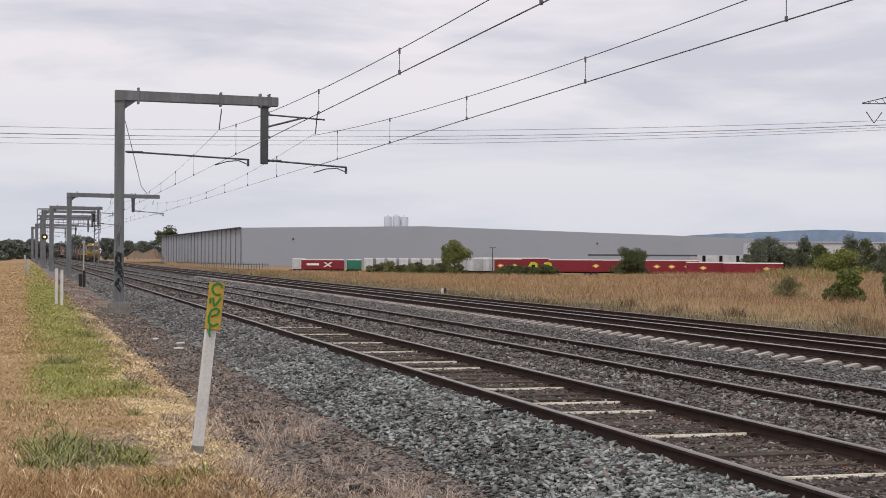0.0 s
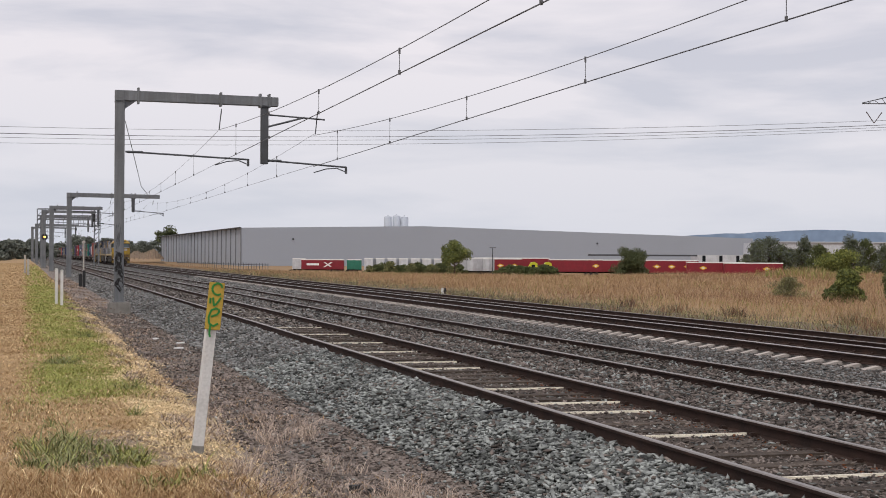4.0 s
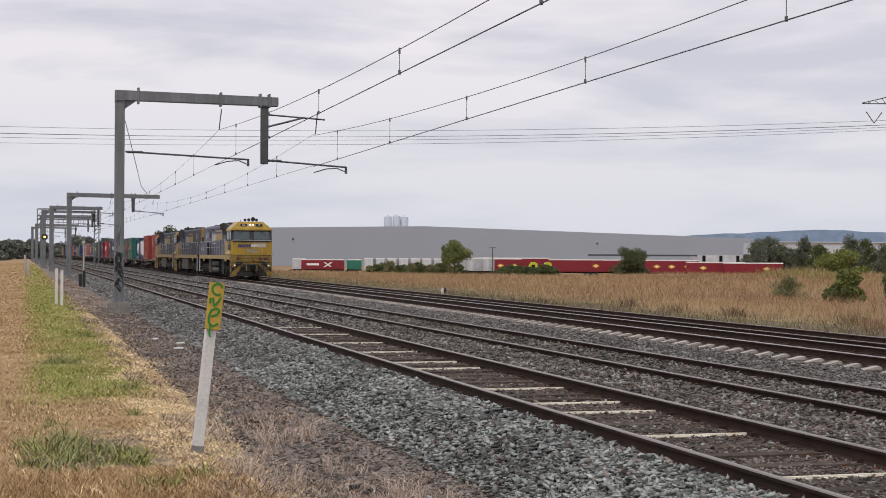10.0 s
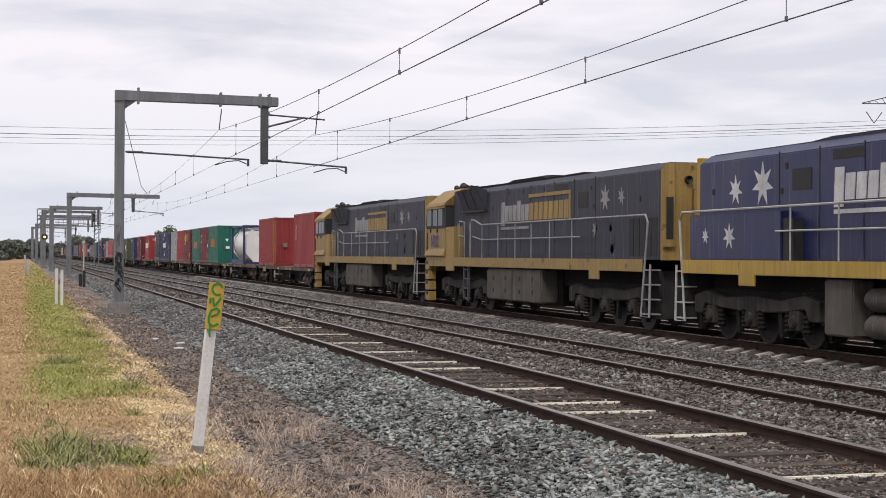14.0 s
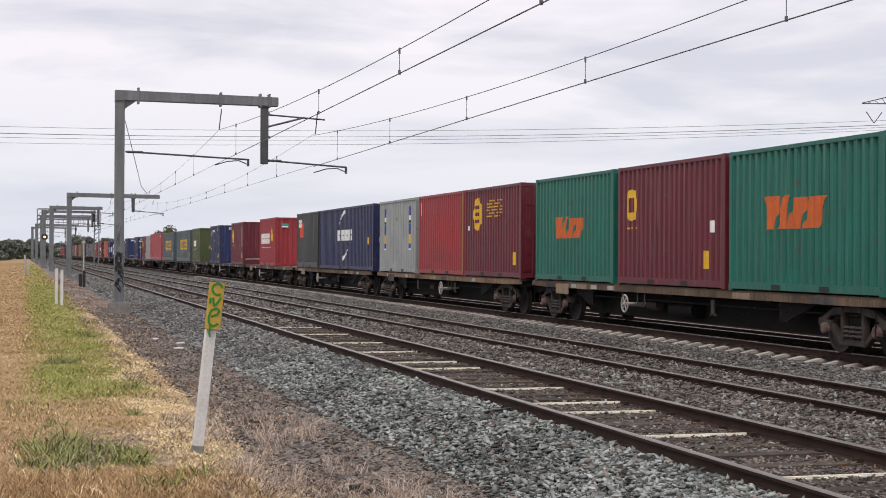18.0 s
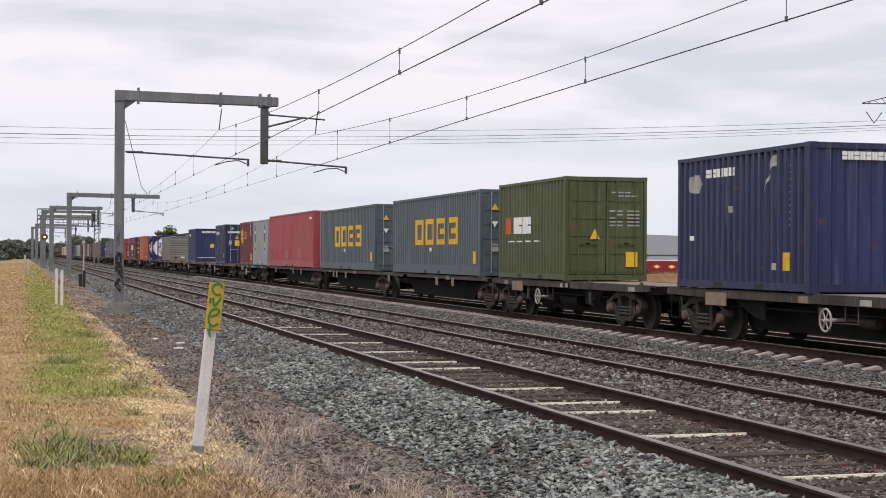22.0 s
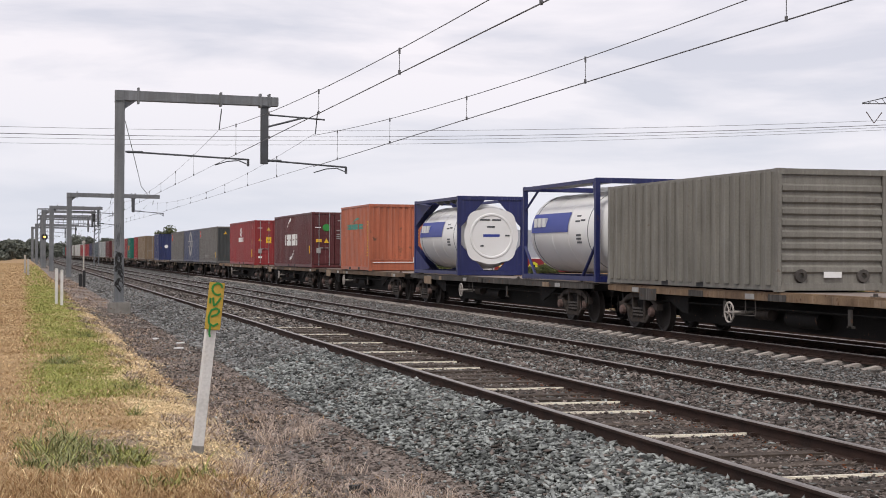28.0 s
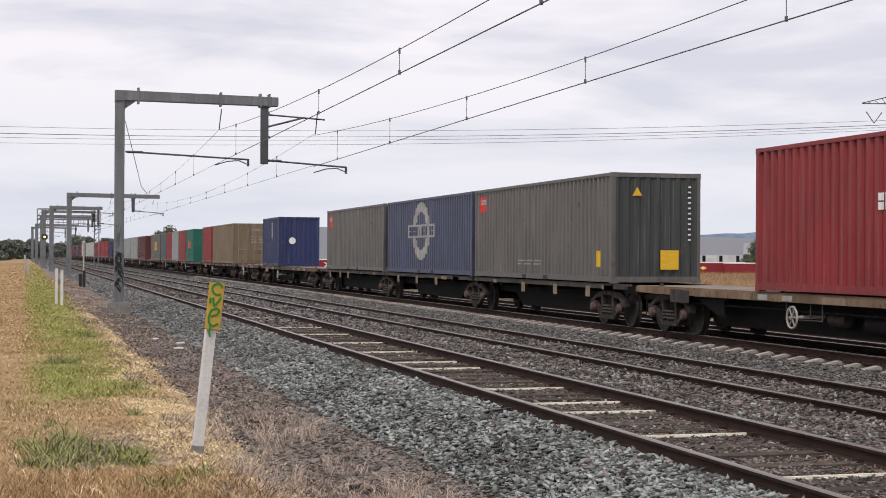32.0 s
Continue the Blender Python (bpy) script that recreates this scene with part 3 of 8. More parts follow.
# ---- ballast stones ----
def stones(name, n, x0, x1, y0, y1, size, mats, label, seed, falloff=0.0, brown=0.0, coarse=False, heap=0.85):
    r = np.random.RandomState(seed)
    u = r.rand(n)
    ys = y0 + (y1 - y0) * (u ** (1 + falloff))
    xs = x0 + (x1 - x0) * r.rand(n)
    if x0 == 3.75:
        xs = xs + toe(ys) * (5.55 - xs) / 1.8
    s = size * (0.55 + 0.75 * r.rand(n)) * (1 + 0.004 * np.clip(ys - 20, 0, 60))
    base = np.array([(1.25, 0, 0.1), (0, 0.85, -0.15), (-1.25, 0, -0.1), (0, -0.85, 0.15), (0.45, 0.25, 0.8), (-0.2, 0.1, -1), (0.5, -0.55, 0.7), (-0.65, 0.35, 0.75)], float)
    tri = np.array([(0, 1, 4), (1, 7, 4), (7, 2, 4), (2, 3, 4), (3, 6, 4), (6, 0, 4), (1, 2, 7), (3, 0, 6), (1, 0, 5), (2, 1, 5), (3, 2, 5), (0, 3, 5)])
    if coarse:
        tri = tri[:8]
    v = np.repeat(base[None], n, 0) * (0.55 + 0.75 * r.rand(n, 8, 1)) * np.array([1.3, 1, 0.5]) * (0.6 + 0.75 * r.rand(n, 1, 3))
    a = r.rand(n) * 6.283
    c, d = np.cos(a)[:, None], np.sin(a)[:, None]
    t = (r.rand(n) - 0.5)[:, None] * 1.7
    vx, vy, vz = v[..., 0] * c - v[..., 1] * d, v[..., 0] * d + v[..., 1] * c, v[..., 2]
    vy, vz = vy * np.cos(t) - vz * np.sin(t), vy * np.sin(t) + vz * np.cos(t)
    v = np.stack([vx, vy, vz], -1) * s[:, None, None] * 0.5
    zs = land(xs, ys) + (r.rand(n) * heap - 0.05) * s * 0.9
    v += np.stack([xs, ys, zs], -1)[:, None, :]
    f = tri[None] + (np.arange(n) * 8)[:, None, None]
    which = (r.rand(n) < brown).astype(int) if brown else np.zeros(n, int)
    me = raw_mesh(name, v.reshape(-1, 3), f.reshape(-1, 3), mats, np.repeat(which, len(tri)))
    return stuff(name, me, label, "ballast")


M["cess_stone"] = surface("brown_cess_stone", (0.255, 0.213, 0.187, 1), (0.105, 0.086, 0.075, 1), 0.9, 0.9, 0, 30, 0.0, island=0.7)
M["stone_far"] = surface("pale_far_ballast_stone", (0.25, 0.25, 0.242, 1), (0.15, 0.15, 0.146, 1), 0.6, 0.8, 0, 30, 0.0, island=0.65)
M["stone_far_brown"] = surface("brown_far_ballast_stone", (0.19, 0.165, 0.15, 1), (0.11, 0.094, 0.085, 1), 0.6, 0.9, 0, 30, 0.0, island=0.6)
# stones of the same bed, with the train's shade put into their colour
M["stone_shaded"] = surface("oily_ballast_stone", (0.075, 0.056, 0.048, 1), (0.03, 0.022, 0.019, 1), 0.6, 0.9, 0, 30, 0.0, island=0.6)
two = [M["stone"], M["stone_brown"]]
calm = [M["stone_far"], M["stone_far_brown"]]
stones("ballast_stones", 27000, 3.75, 5.55, 9.5, 28, 0.058, two, "crushed grey bluestone ballast shoulder", 1, 0.5, 0.12)
stones("ballast_stones", 20000, 3.75, 5.55, 28, 70, 0.06, calm, "crushed grey bluestone ballast shoulder", 2, 0.6, 0.15)
stones("ballast_stones", 8500, 5.75, 7.25, 10, 40, 0.042, two, "sparse dirty ballast between timber sleepers", 3, 0.5, 0.9, heap=0.4)
stones("ballast_stones", 26000, 7.45, 9.85, 12, 42, 0.056, two, "brown-grey ballast between two tracks", 4, 0.7, 0.8)
stones("ballast_stones", 14000, 9.95, 11.6, 14, 50, 0.054, two, "brown-grey ballast inside a track", 5, 0.8, 0.8)
stones("ballast_stones", 24000, 11.65, 14.34, 17, 75, 0.056, calm, "grey ballast beside concrete sleepers", 6, 0.8, 0.5, heap=0.55)
stones("ballast_stones", 7000, 14.3, 14.86, 17, 75, 0.045, calm, "grey-brown ballast at the ends of concrete sleepers", 8, 0.8, 0.75, heap=0.35)
stones("ballast_stones", 700, 6.95, 7.22, 10, 22, 0.03, [M["rust"], M["stone_brown"]], "rust-stained chips beside a rail", 10, 0.6, 0.4, heap=0.4)
stones("ballast_stones", 8000, 15.0, 18.0, 20, 70, 0.05, [M["stone_shaded"]], "dark brown ballast between concrete sleepers, train shade in its colour", 7, 0.8, heap=0.4)
stones("ballast_stones", 15000, 2.2, 4.05, 9.5, 60, 0.042, [M["stone"], M["cess_stone"]], "loose brown stones scattered over the cess", 9, 0.6, 0.9)
for k, (x0, x1, br) in enumerate(((3.7, 5.55, 0.2), (5.7, 7.3, 0.85), (7.4, 9.8, 0.5), (9.9, 11.6, 0.5), (11.6, 14.6, 0.25))):
    stones("ballast_stones", 8000, x0, x1, (68, 38, 40, 48, 72)[k], 150, 0.066, calm, "far crushed ballast along the tracks", 20 + k, 0.5, br, True, 0.6)

# ---- overhead line ----
def mast(y, x, z0, z1, reach, drop_x, drop_z, width, label, arms, graffiti=False):
    """A steel column with a cantilever beam over two tracks, a drop post and registration arms."""
    t = thing("overhead_line_mast", label, "mast", "overhead line masts", (x, y, 0))
    w = width / 2
    h = width * 0.55
    col = Shape().box(-w, w, -h, h, z0 - 0.2, z1 - 0.02)
    col.box(-w - 0.02, w + 0.02, -h - 0.02, h + 0.02, z1 - 0.44, z1 - 0.38).box(-w - 0.04, w + 0.04, -h - 0.04, h + 0.04, z0 - 0.2, z0 - 0.12)
    part("column", col, M["galv"], t, "galvanised steel column", bevel=0.02)
    base = Shape().box(-w - 0.2, w + 0.24, -h - 0.2, h + 0.2, z0 - 0.75, z0 - 0.15)
    part("footing", base, M["old_concrete"], t, "concrete footing block", bevel=0.04)
    beam = Shape().prism([(-w - 0.01, z1 - 0.36), (w, z1 - 0.36), (reach, z1 - 0.41), (reach, z1 - 0.08), (-w - 0.01, z1)], -h * 0.8, h * 0.8, 0, "y")
    beam.prism([(w, z1 - 0.66), (w + 0.42, z1 - 0.35), (w, z1 - 0.35)], -0.04, 0.04, 0, "y")
    part("beam", beam, M["galv"], t, "tapered steel cantilever beam", bevel=0.015)
    for bx in (0.64, 3.55, drop_x - 0.16, drop_x + 0.16):
        part("clamp", Shape().box(bx - 0.035, bx + 0.035, -h * 0.8 - 0.03, h * 0.8 + 0.03, z1 - 0.46, z1 + (0.1 if bx < 1 else 0.03)), M["galv"], t)
    drop = Shape().box(drop_x - 0.13, drop_x + 0.13, -0.13, 0.13, drop_z, z1 - 0.41).box(drop_x - 0.2, drop_x + 0.2, -0.18, 0.18, z1 - 0.45, z1 - 0.41)
    part("drop_post", drop, M["galv_dark"], t, "dark steel drop post", bevel=0.015)
    for ax0, ax1, az, mx, mz in arms:
        arm = Shape().tube((ax0, 0, az + 0.07), (ax1, 0, az - 0.12), 0.032, None, 8)
        arm.tube((ax1, 0, az - 0.1), (ax1, 0, az - 0.36), 0.045, None, 8)
        arm.path([(ax1, 0, az - 0.3), (ax1 - 0.35, 0, az - 0.16), (ax1 - 0.75, 0, az - 0.2), (ax1 - 1.2, 0, az - 0.34)], 0.02)
        part("registration_arm", arm, M["galv_dark"], t, "thin registration arm with steady arm")
        part("insulator", Shape().lathe([(s * 0.08, 0.042 + 0.008 * (s % 2)) for s in range(8)], 10, "x", (ax0 + 0.05, 0, az + 0.06)), M["galv_dark"], t)
        part("hanger", Shape().tube((mx + 0.08, 0, z1 - 0.55), (mx, 0, mz), 0.02, None, 6), M["galv_dark"], t)
    return t


m1 = mast(54.6, 3.23, 0.22, 7.55, 5.62, 5.13, 5.05, 0.33, "grey steel overhead-line mast sprayed with graffiti, on a concrete footing",
          [(0.2, 4.55, 5.32, 3.5, 6.28), (5.15, 8.15, 5.12, 7.0, 6.18)])
top_arm = Shape().tube((5.1, 0, 6.85), (7.35, 0, 6.72), 0.03).tube((5.1, 0, 6.36), (6.6, 0, 6.78), 0.035)
part("top_tube", top_arm, M["galv_dark"], m1, "upper cantilever tubes")
tag = Shape()
rng = random.Random(8)
for i in range(26):
    cx_, cz_ = rng.uniform(-0.06, 0.06), rng.uniform(0.45, 1.75)
    tag.path([(cx_ + 0.1 * math.cos(a * 1.1 + i), -0.186, cz_ + 0.13 * math.sin(a * 1.3 + i * 2)) for a in range(5)], 0.018, 4)
part("graffiti", tag, M["black"], m1, "black looping spray-paint marks")
pale = Shape()
for i in range(8):
    cx_, cz_ = rng.uniform(-0.06, 0.06), rng.uniform(1.9, 2.9)
    pale.path([(cx_ + 0.06 * math.cos(a + i), -0.186, cz_ + 0.12 * math.sin(a * 1.3 + i)) for a in range(4)], 0.01, 4)
part("graffiti", pale, M["galv_dark"], m1, "faint pale scrawl")
mast(133, 3.7, -0.1, 6.95, 7.6, 5.35, 5.35, 0.42, "grey steel overhead-line mast with a long cantilever beam", [(0.3, 4.4, 5.3, 3.4, 6.0), (5.4, 7.9, 5.4, 7.0, 6.0)])
mast(180, 3.05, -0.12, 7.25, 5.7, 5.25, 5.0, 0.5, "grey steel overhead-line mast", [(0.3, 4.3, 5.3, 3.4, 6.0), (5.3, 7.6, 5.2, 6.8, 6.0)])
for y, x, z1, reach in ((215, 2.6, 7.7, 7), (262, 2.9, 8.0, 8), (310, 2.4, 7.6, 8), (370, 1.9, 8.0, 8)):
    mast(y, x, 0.1, z1, reach, reach - 0.5, 5.4, 0.6, "far grey overhead-line mast", [(0.3, 4.4, 5.3, 3.4, 6.0)])


def gantry():
    t = thing("signal_gantry", "far lattice steel gantry over the tracks carrying signals", "gantry", "", (0, 242, 0))
    for x in (2.3, 10.9):
        leg = Shape()
        for dx in (-0.35, 0.35):
            leg.box(x + dx - 0.07, x + dx + 0.07, -0.3, 0.3, -0.3, 8.6)
        for i in range(11):
            leg.tube((x - 0.35, 0, i * 0.75), (x + 0.35, 0, i * 0.75 + 0.75), 0.04, None, 5)
        part("leg", leg, M["galv"], t)
    truss = Shape()
    for z in (8.6, 7.6, 7.0, 6.0):
        truss.box(2.0, 11.3, -0.3, 0.3, z - 0.09, z + 0.09)
    for i in range(12):
        x = 2.0 + i * 0.77
        truss.tube((x, 0, 7.0), (x + 0.77, 0, 7.6), 0.04, None, 5).tube((x, 0, 7.6), (x + 0.77, 0, 7.0), 0.04, None, 5).tube((x, 0, 6.0), (x, 0, 7.0), 0.04, None, 5)
    part("truss", truss, M["galv"], t, "lattice cross-truss")
    cage = Shape()
    for dx in (0.0, 0.8):
        cage.box(10.6 + dx, 10.68 + dx, -0.3, -0.22, 4.9, 8.4)
    for z in (4.9, 5.5, 6.1, 6.7):
        cage.box(10.6, 11.4, -0.3, -0.22, z, z + 0.08)
    part("ladder_cage", cage, M["galv_dark"], t)
    part("signal_head", Shape().box(10.2, 10.65, -0.5, -0.2, 6.7, 8.2), M["black"], t, "black signal head", bevel=0.05)


gantry()
SIGNAL_X, SIGNAL_Y = 2.64, 208.0
sg = thing("colour_light_signal", "black colour-light railway signal showing an orange light", "signal", "", (SIGNAL_X, SIGNAL_Y, 0))
part("post", Shape().tube((0, 0, -0.2), (0, 0, 5.4), 0.09), M["galv"], sg)
part("head", Shape().lathe([(0.12, 0.01), (0.12, 0.38), (0.0, 0.42), (-0.06, 0.42), (-0.06, 0.2), (-0.02, 0.01)], 20, "y", (0, 0, 3.94)), M["black"], sg, "round black backing")
part("lens", Shape().lathe([(-0.08, 0.01), (-0.08, 0.11), (-0.02, 0.14)], 16, "y", (0, 0, 3.94)), M["signal_lit"], sg, "glowing orange lens", True)


def wire_pair(x0, x1, zc0, zc1, zm_mid, zm_end, y0, y1, name, label, droppers, thick=1.0):
    t = thing(name, label, "overhead wire")
    n = 24
    con, mes = [], []
    for i in range(n + 1):
        s = i / n
        x, yy = x0 + (x1 - x0) * s, y0 + (y1 - y0) * s
        con.append((x, yy, zc0 + (zc1 - zc0) * s))
        mes.append((x, yy, zm_mid + (zm_end - zm_mid) * (2 * s - 1) ** 2))
    part("contact_wire", Shape().path(con, 0.011 * thick, 5), M["cable"], t)
    part("messenger_wire", Shape().path(mes, 0.009 * thick, 5), M["cable"], t)
    for s in droppers:
        x, yy = x0 + (x1 - x0) * s, y0 + (y1 - y0) * s
        zc, zm = zc0 + (zc1 - zc0) * s, zm_mid + (zm_end - zm_mid) * (2 * s - 1) ** 2
        part("dropper", Shape().tube((x, yy, zc), (x, yy, zm), 0.007, None, 4).tube((x, yy, zc - 0.02), (x, yy, zc + 0.06), 0.025, None, 6).tube((x, yy, zm - 0.08), (x, yy, zm + 0.03), 0.02, None, 6), M["cable"], t)
    return t


# the span over the camera's side of the first mast, then the spans beyond it
wire_pair(6.68, 6.3, 5.04, 5.09, 5.49, 6.24, 54.6, -8.0, "overhead_wire", "thin dark contact wire hung from a messenger wire", [(54.6 - v) / 62.6 for v in (49.5, 42.3, 34.6, 26.57, 18.65, 11, 4)])
wire_pair(10.17, 10.91, 5.0, 5.34, 5.66, 6.14, 54.6, 7.4, "overhead_wire", "thin dark contact wire hung from a messenger wire", [(54.6 - v) / 47.2 for v in (50.55, 43.37, 35.75, 27.9, 20.0, 12)])
for (ya, xa1, xb1), (yb, xa2, xb2) in zip(((54.6, 6.68, 10.2), (133, 7.4, 10.4), (180, 6.6, 10.0), (262, 6.6, 10.0)), ((133, 7.4, 10.4), (180, 6.6, 10.0), (262, 6.6, 10.0), (420, 6.6, 10.0))):
    for p, q in ((xa1, xa2), (xb1, xb2)):
        wire_pair(p, q, 5.05, 5.05, 5.4, 6.2, ya, yb, "overhead_wire", "thin dark contact wire hung from a messenger wire", [k / 9 for k in range(1, 9)], 0.62)
stay = thing("stay_wire", "thin slack cable sloping down from a mast", "cable", "", (0, 0, 0))
part("cable", Shape().path([(3.43, 54.7, 6.46), (4.2, 62, 5.85), (5.48, 75, 5.06), (6.2, 80, 4.85)], 0.014, 5), M["cable"], stay)

# high-voltage lines across the sky and the arm of the pylon they reach
FAR = 255.0
for i, (za, zb) in enumerate(((25.2, 26.0), (24.0, 25.4), (23.4, 25.1), (22.4, 24.8), (24.6, 25.7))):
    pts = []
    for k in range(31):
        s = k / 30
        sag = 4 * s * (1 - s) * 2.6
        pts.append((-60 + 215 * s, 285 - 58 * s + i * 2.0, za + (zb - za) * s - sag))
    w = thing("power_line", "thin high-voltage conductor sagging across the sky", "power line", "high-voltage conductors")
    part("conductor", Shape().path(pts, 0.03, 4), M["cable"], w)
pyl = thing("transmission_pylon", "grey lattice transmission pylon, only an arm tip in view", "pylon", "", (150, 232, -3))
leg = Shape()
for sx in (-1, 1):
    for sy in (-1, 1):
        leg.tube((sx * 4, sy * 4, 0), (sx * 0.7, sy * 0.7, 34), 0.12, None, 5)
        for k in range(8):
            z = k * 4
            r0, r1 = 4 - 3.3 * z / 34, 4 - 3.3 * (z + 4) / 34
            leg.tube((sx * r0, sy * r0, z), (-sx * r1, sy * r1, z + 4), 0.06, None, 4)
part("tower", leg, M["galv_dark"], pyl)
arm = Shape()
for sy in (-0.7, 0.7):
    arm.tube((-0.5, sy, 31.6), (-11.2, 0, 31.3), 0.08, None, 5).tube((-0.5, sy, 34), (-11.2, 0, 31.4), 0.08, None, 5)
for k in range(7):
    x = -1.0 - k * 1.4
    arm.tube((x, 0.3, 31.6), (x - 0.7, 0, 33.8 - (k + 0.5) * 0.36), 0.05, None, 4)
part("cross_arm", arm, M["galv_dark"], pyl)
part("insulator_string", Shape().path([(-10.4, 0, 29.9), (-8.9, 0, 28.0), (-7.4, 0, 29.9)], 0.09, 6), M["insulator"], pyl, "V-shaped insulator string")


# ---- things beside the line ----
def marker_post():
    t = thing("marker_post", "leaning white timber post, yellow top sprayed with green marks", "marker post", "", (1.62, 14.7, -0.13))
    lean = pose(0, 0, 0, 3.0, 5.2, 8)
    body = Shape().box(-0.048, 0.048, -0.045, 0.045, 0.02, 1.24)
    foot = Shape().box(-0.052, 0.052, -0.05, 0.05, -0.12, 0.08)
    top = Shape().box(-0.076, 0.076, -0.012, 0.012, 1.2, 1.655)
    for n, s, m, lab in (("post_body", body, M["white_paint"], "white painted shaft"), ("foot", foot, M["old_concrete"], "bare grey foot"), ("marker_plate", top, M["marker_yellow"], "yellow-orange marker plate")):
        o = part(n, s, m, t, lab, bevel=0.006)
        o.matrix_basis = lean @ (pose(0, -0.06, 0) if n == "marker_plate" else Matrix())
    g = Shape()
    strokes = ([(0.06, 1.61), (0.04, 1.64), (0.0, 1.65), (-0.045, 1.625), (-0.055, 1.585), (-0.03, 1.55), (0.015, 1.535), (0.05, 1.548)],
               [(-0.064, 1.505), (-0.06, 1.45)], [(-0.035, 1.51), (-0.015, 1.43)], [(-0.015, 1.43), (0.02, 1.46), (0.055, 1.515)],
               [(-0.035, 1.325), (0.04, 1.355), (0.055, 1.39), (0.015, 1.41), (-0.04, 1.385), (-0.062, 1.32), (-0.05, 1.262), (0.0, 1.235), (0.055, 1.265)], [(-0.03, 1.245), (-0.036, 1.17), (-0.022, 1.13)])
    for st in strokes:
        st = [(p * 0.86, q) for p, q in st]
        for a, b in zip(st, st[1:]):
            d = Vector((b[0] - a[0], 0, b[1] - a[1]))
            nrm = Vector((-d.z, 0, d.x)).normalized() * 0.0095
            p, q = Vector((a[0], -0.079, a[1])), Vector((b[0], -0.079, b[1]))
            g.prism([((p + nrm).x, (p + nrm).z), ((q + nrm).x, (q + nrm).z), ((q - nrm).x, (q - nrm).z), ((p - nrm).x, (p - nrm).z)], -0.078, -0.072, 0, "y")
    o = part("spray_marks", g, M["graffiti_green"], t, "green spray-paint strokes")
    o.matrix_basis = lean


marker_post()
for x, y, h in ((1.17, 57.9, 1.36), (1.33, 56.4, 1.33)):
    t = thing("white_post", "slim white guide post in the grass", "post", "white guide posts", (x, y, -0.14))
    part("shaft", Shape().box(-0.05, 0.05, -0.035, 0.035, 0, h), M["white_paint"], t, bevel=0.01)
for x, y, h in ((0.35, 128, 1.5), (0.1, 140, 1.8)):
    solid("pale_post", Shape().box(-0.09, 0.09, -0.06, 0.06, 0, h), M["concrete"], "pale weathered post in the grass", "post", at=(x, y, -0.18), bevel=0.015)
t = thing("trackside_sign", "slim trackside post with a small white round sign and black base", "sign", "", (3.32, 91, -0.16))
part("pole", Shape().tube((0.05, 0, 0.4), (0.05, 0, 2.6), 0.045), M["concrete"], t, "pale pole")
part("base_box", Shape().box(-0.22, -0.02, -0.08, 0.08, 0, 0.75).box(0.0, 0.16, -0.08, 0.08, -0.05, 0.95), M["black"], t, "black base", bevel=0.02)
part("disc", Shape().lathe([(-0.03, 0.01), (-0.03, 0.1), (0.03, 0.1), (0.03, 0.01)], 14, "y", (0.05, -0.07, 2.6)), M["concrete"], t, "round white disc")
solid("concrete_slab", Shape().box(-1.3, 0.6, -0.25, 0.25, 0, 0.1), M["concrete"], "pale concrete kerb slab in the grass", "slab", at=(-0.3, 56.5, -0.2), bevel=0.02)
t = thing("white_post", "short white and black kilometre peg in dry grass", "post", "", (24.0, 86.8, -0.62))
part("shaft", Shape().box(-0.1, 0.03, -0.06, 0.06, 0, 0.46), M["white_paint"], t, bevel=0.015)
part("dark_face", Shape().prism([(0.03, 0.02), (0.14, 0.02), (0.2, 0.48), (0.09, 0.48)], -0.07, -0.01, 0, "y"), M["black"], t, "black side plate")
solid("timber_offcut", Shape().box(-0.32, 0.32, -0.045, 0.045, 0, 0.08), M["black"], "dark timber offcut lying on the ballast", "timber", at=(5.28, 16.75, -0.075), rz=40, bevel=0.02)
solid("rotten_timber", Shape().prism([(-0.17, -0.05), (-0.05, -0.06), (0.03, -0.02), (0.16, -0.05), (0.19, 0.02), (0.06, 0.06), (-0.15, 0.04)], 0, 0.055).prism([(-0.16, -0.03), (-0.09, -0.04), (-0.07, 0.03), (-0.14, 0.03)], 0.05, 0.11).prism([(0.0, -0.02), (0.12, -0.03), (0.13, 0.02), (0.02, 0.04)], 0.05, 0.08), M["black"], "ragged dark lump of rotten timber in the cess", "debris", at=(2.92, 13.0, -0.345), rz=-22)

# ---- warehouse and the yard ----
TAN = math.tan(radians(32.58 / 2))
def sight(u, d):
    """Plan point at depth d, u from -1 at one side of the view to 1 at the other."""
    return EYE.xy + Vector((SIN_Y, COS_Y)) * d + Vector((COS_Y, -SIN_Y)) * (u * TAN * d)


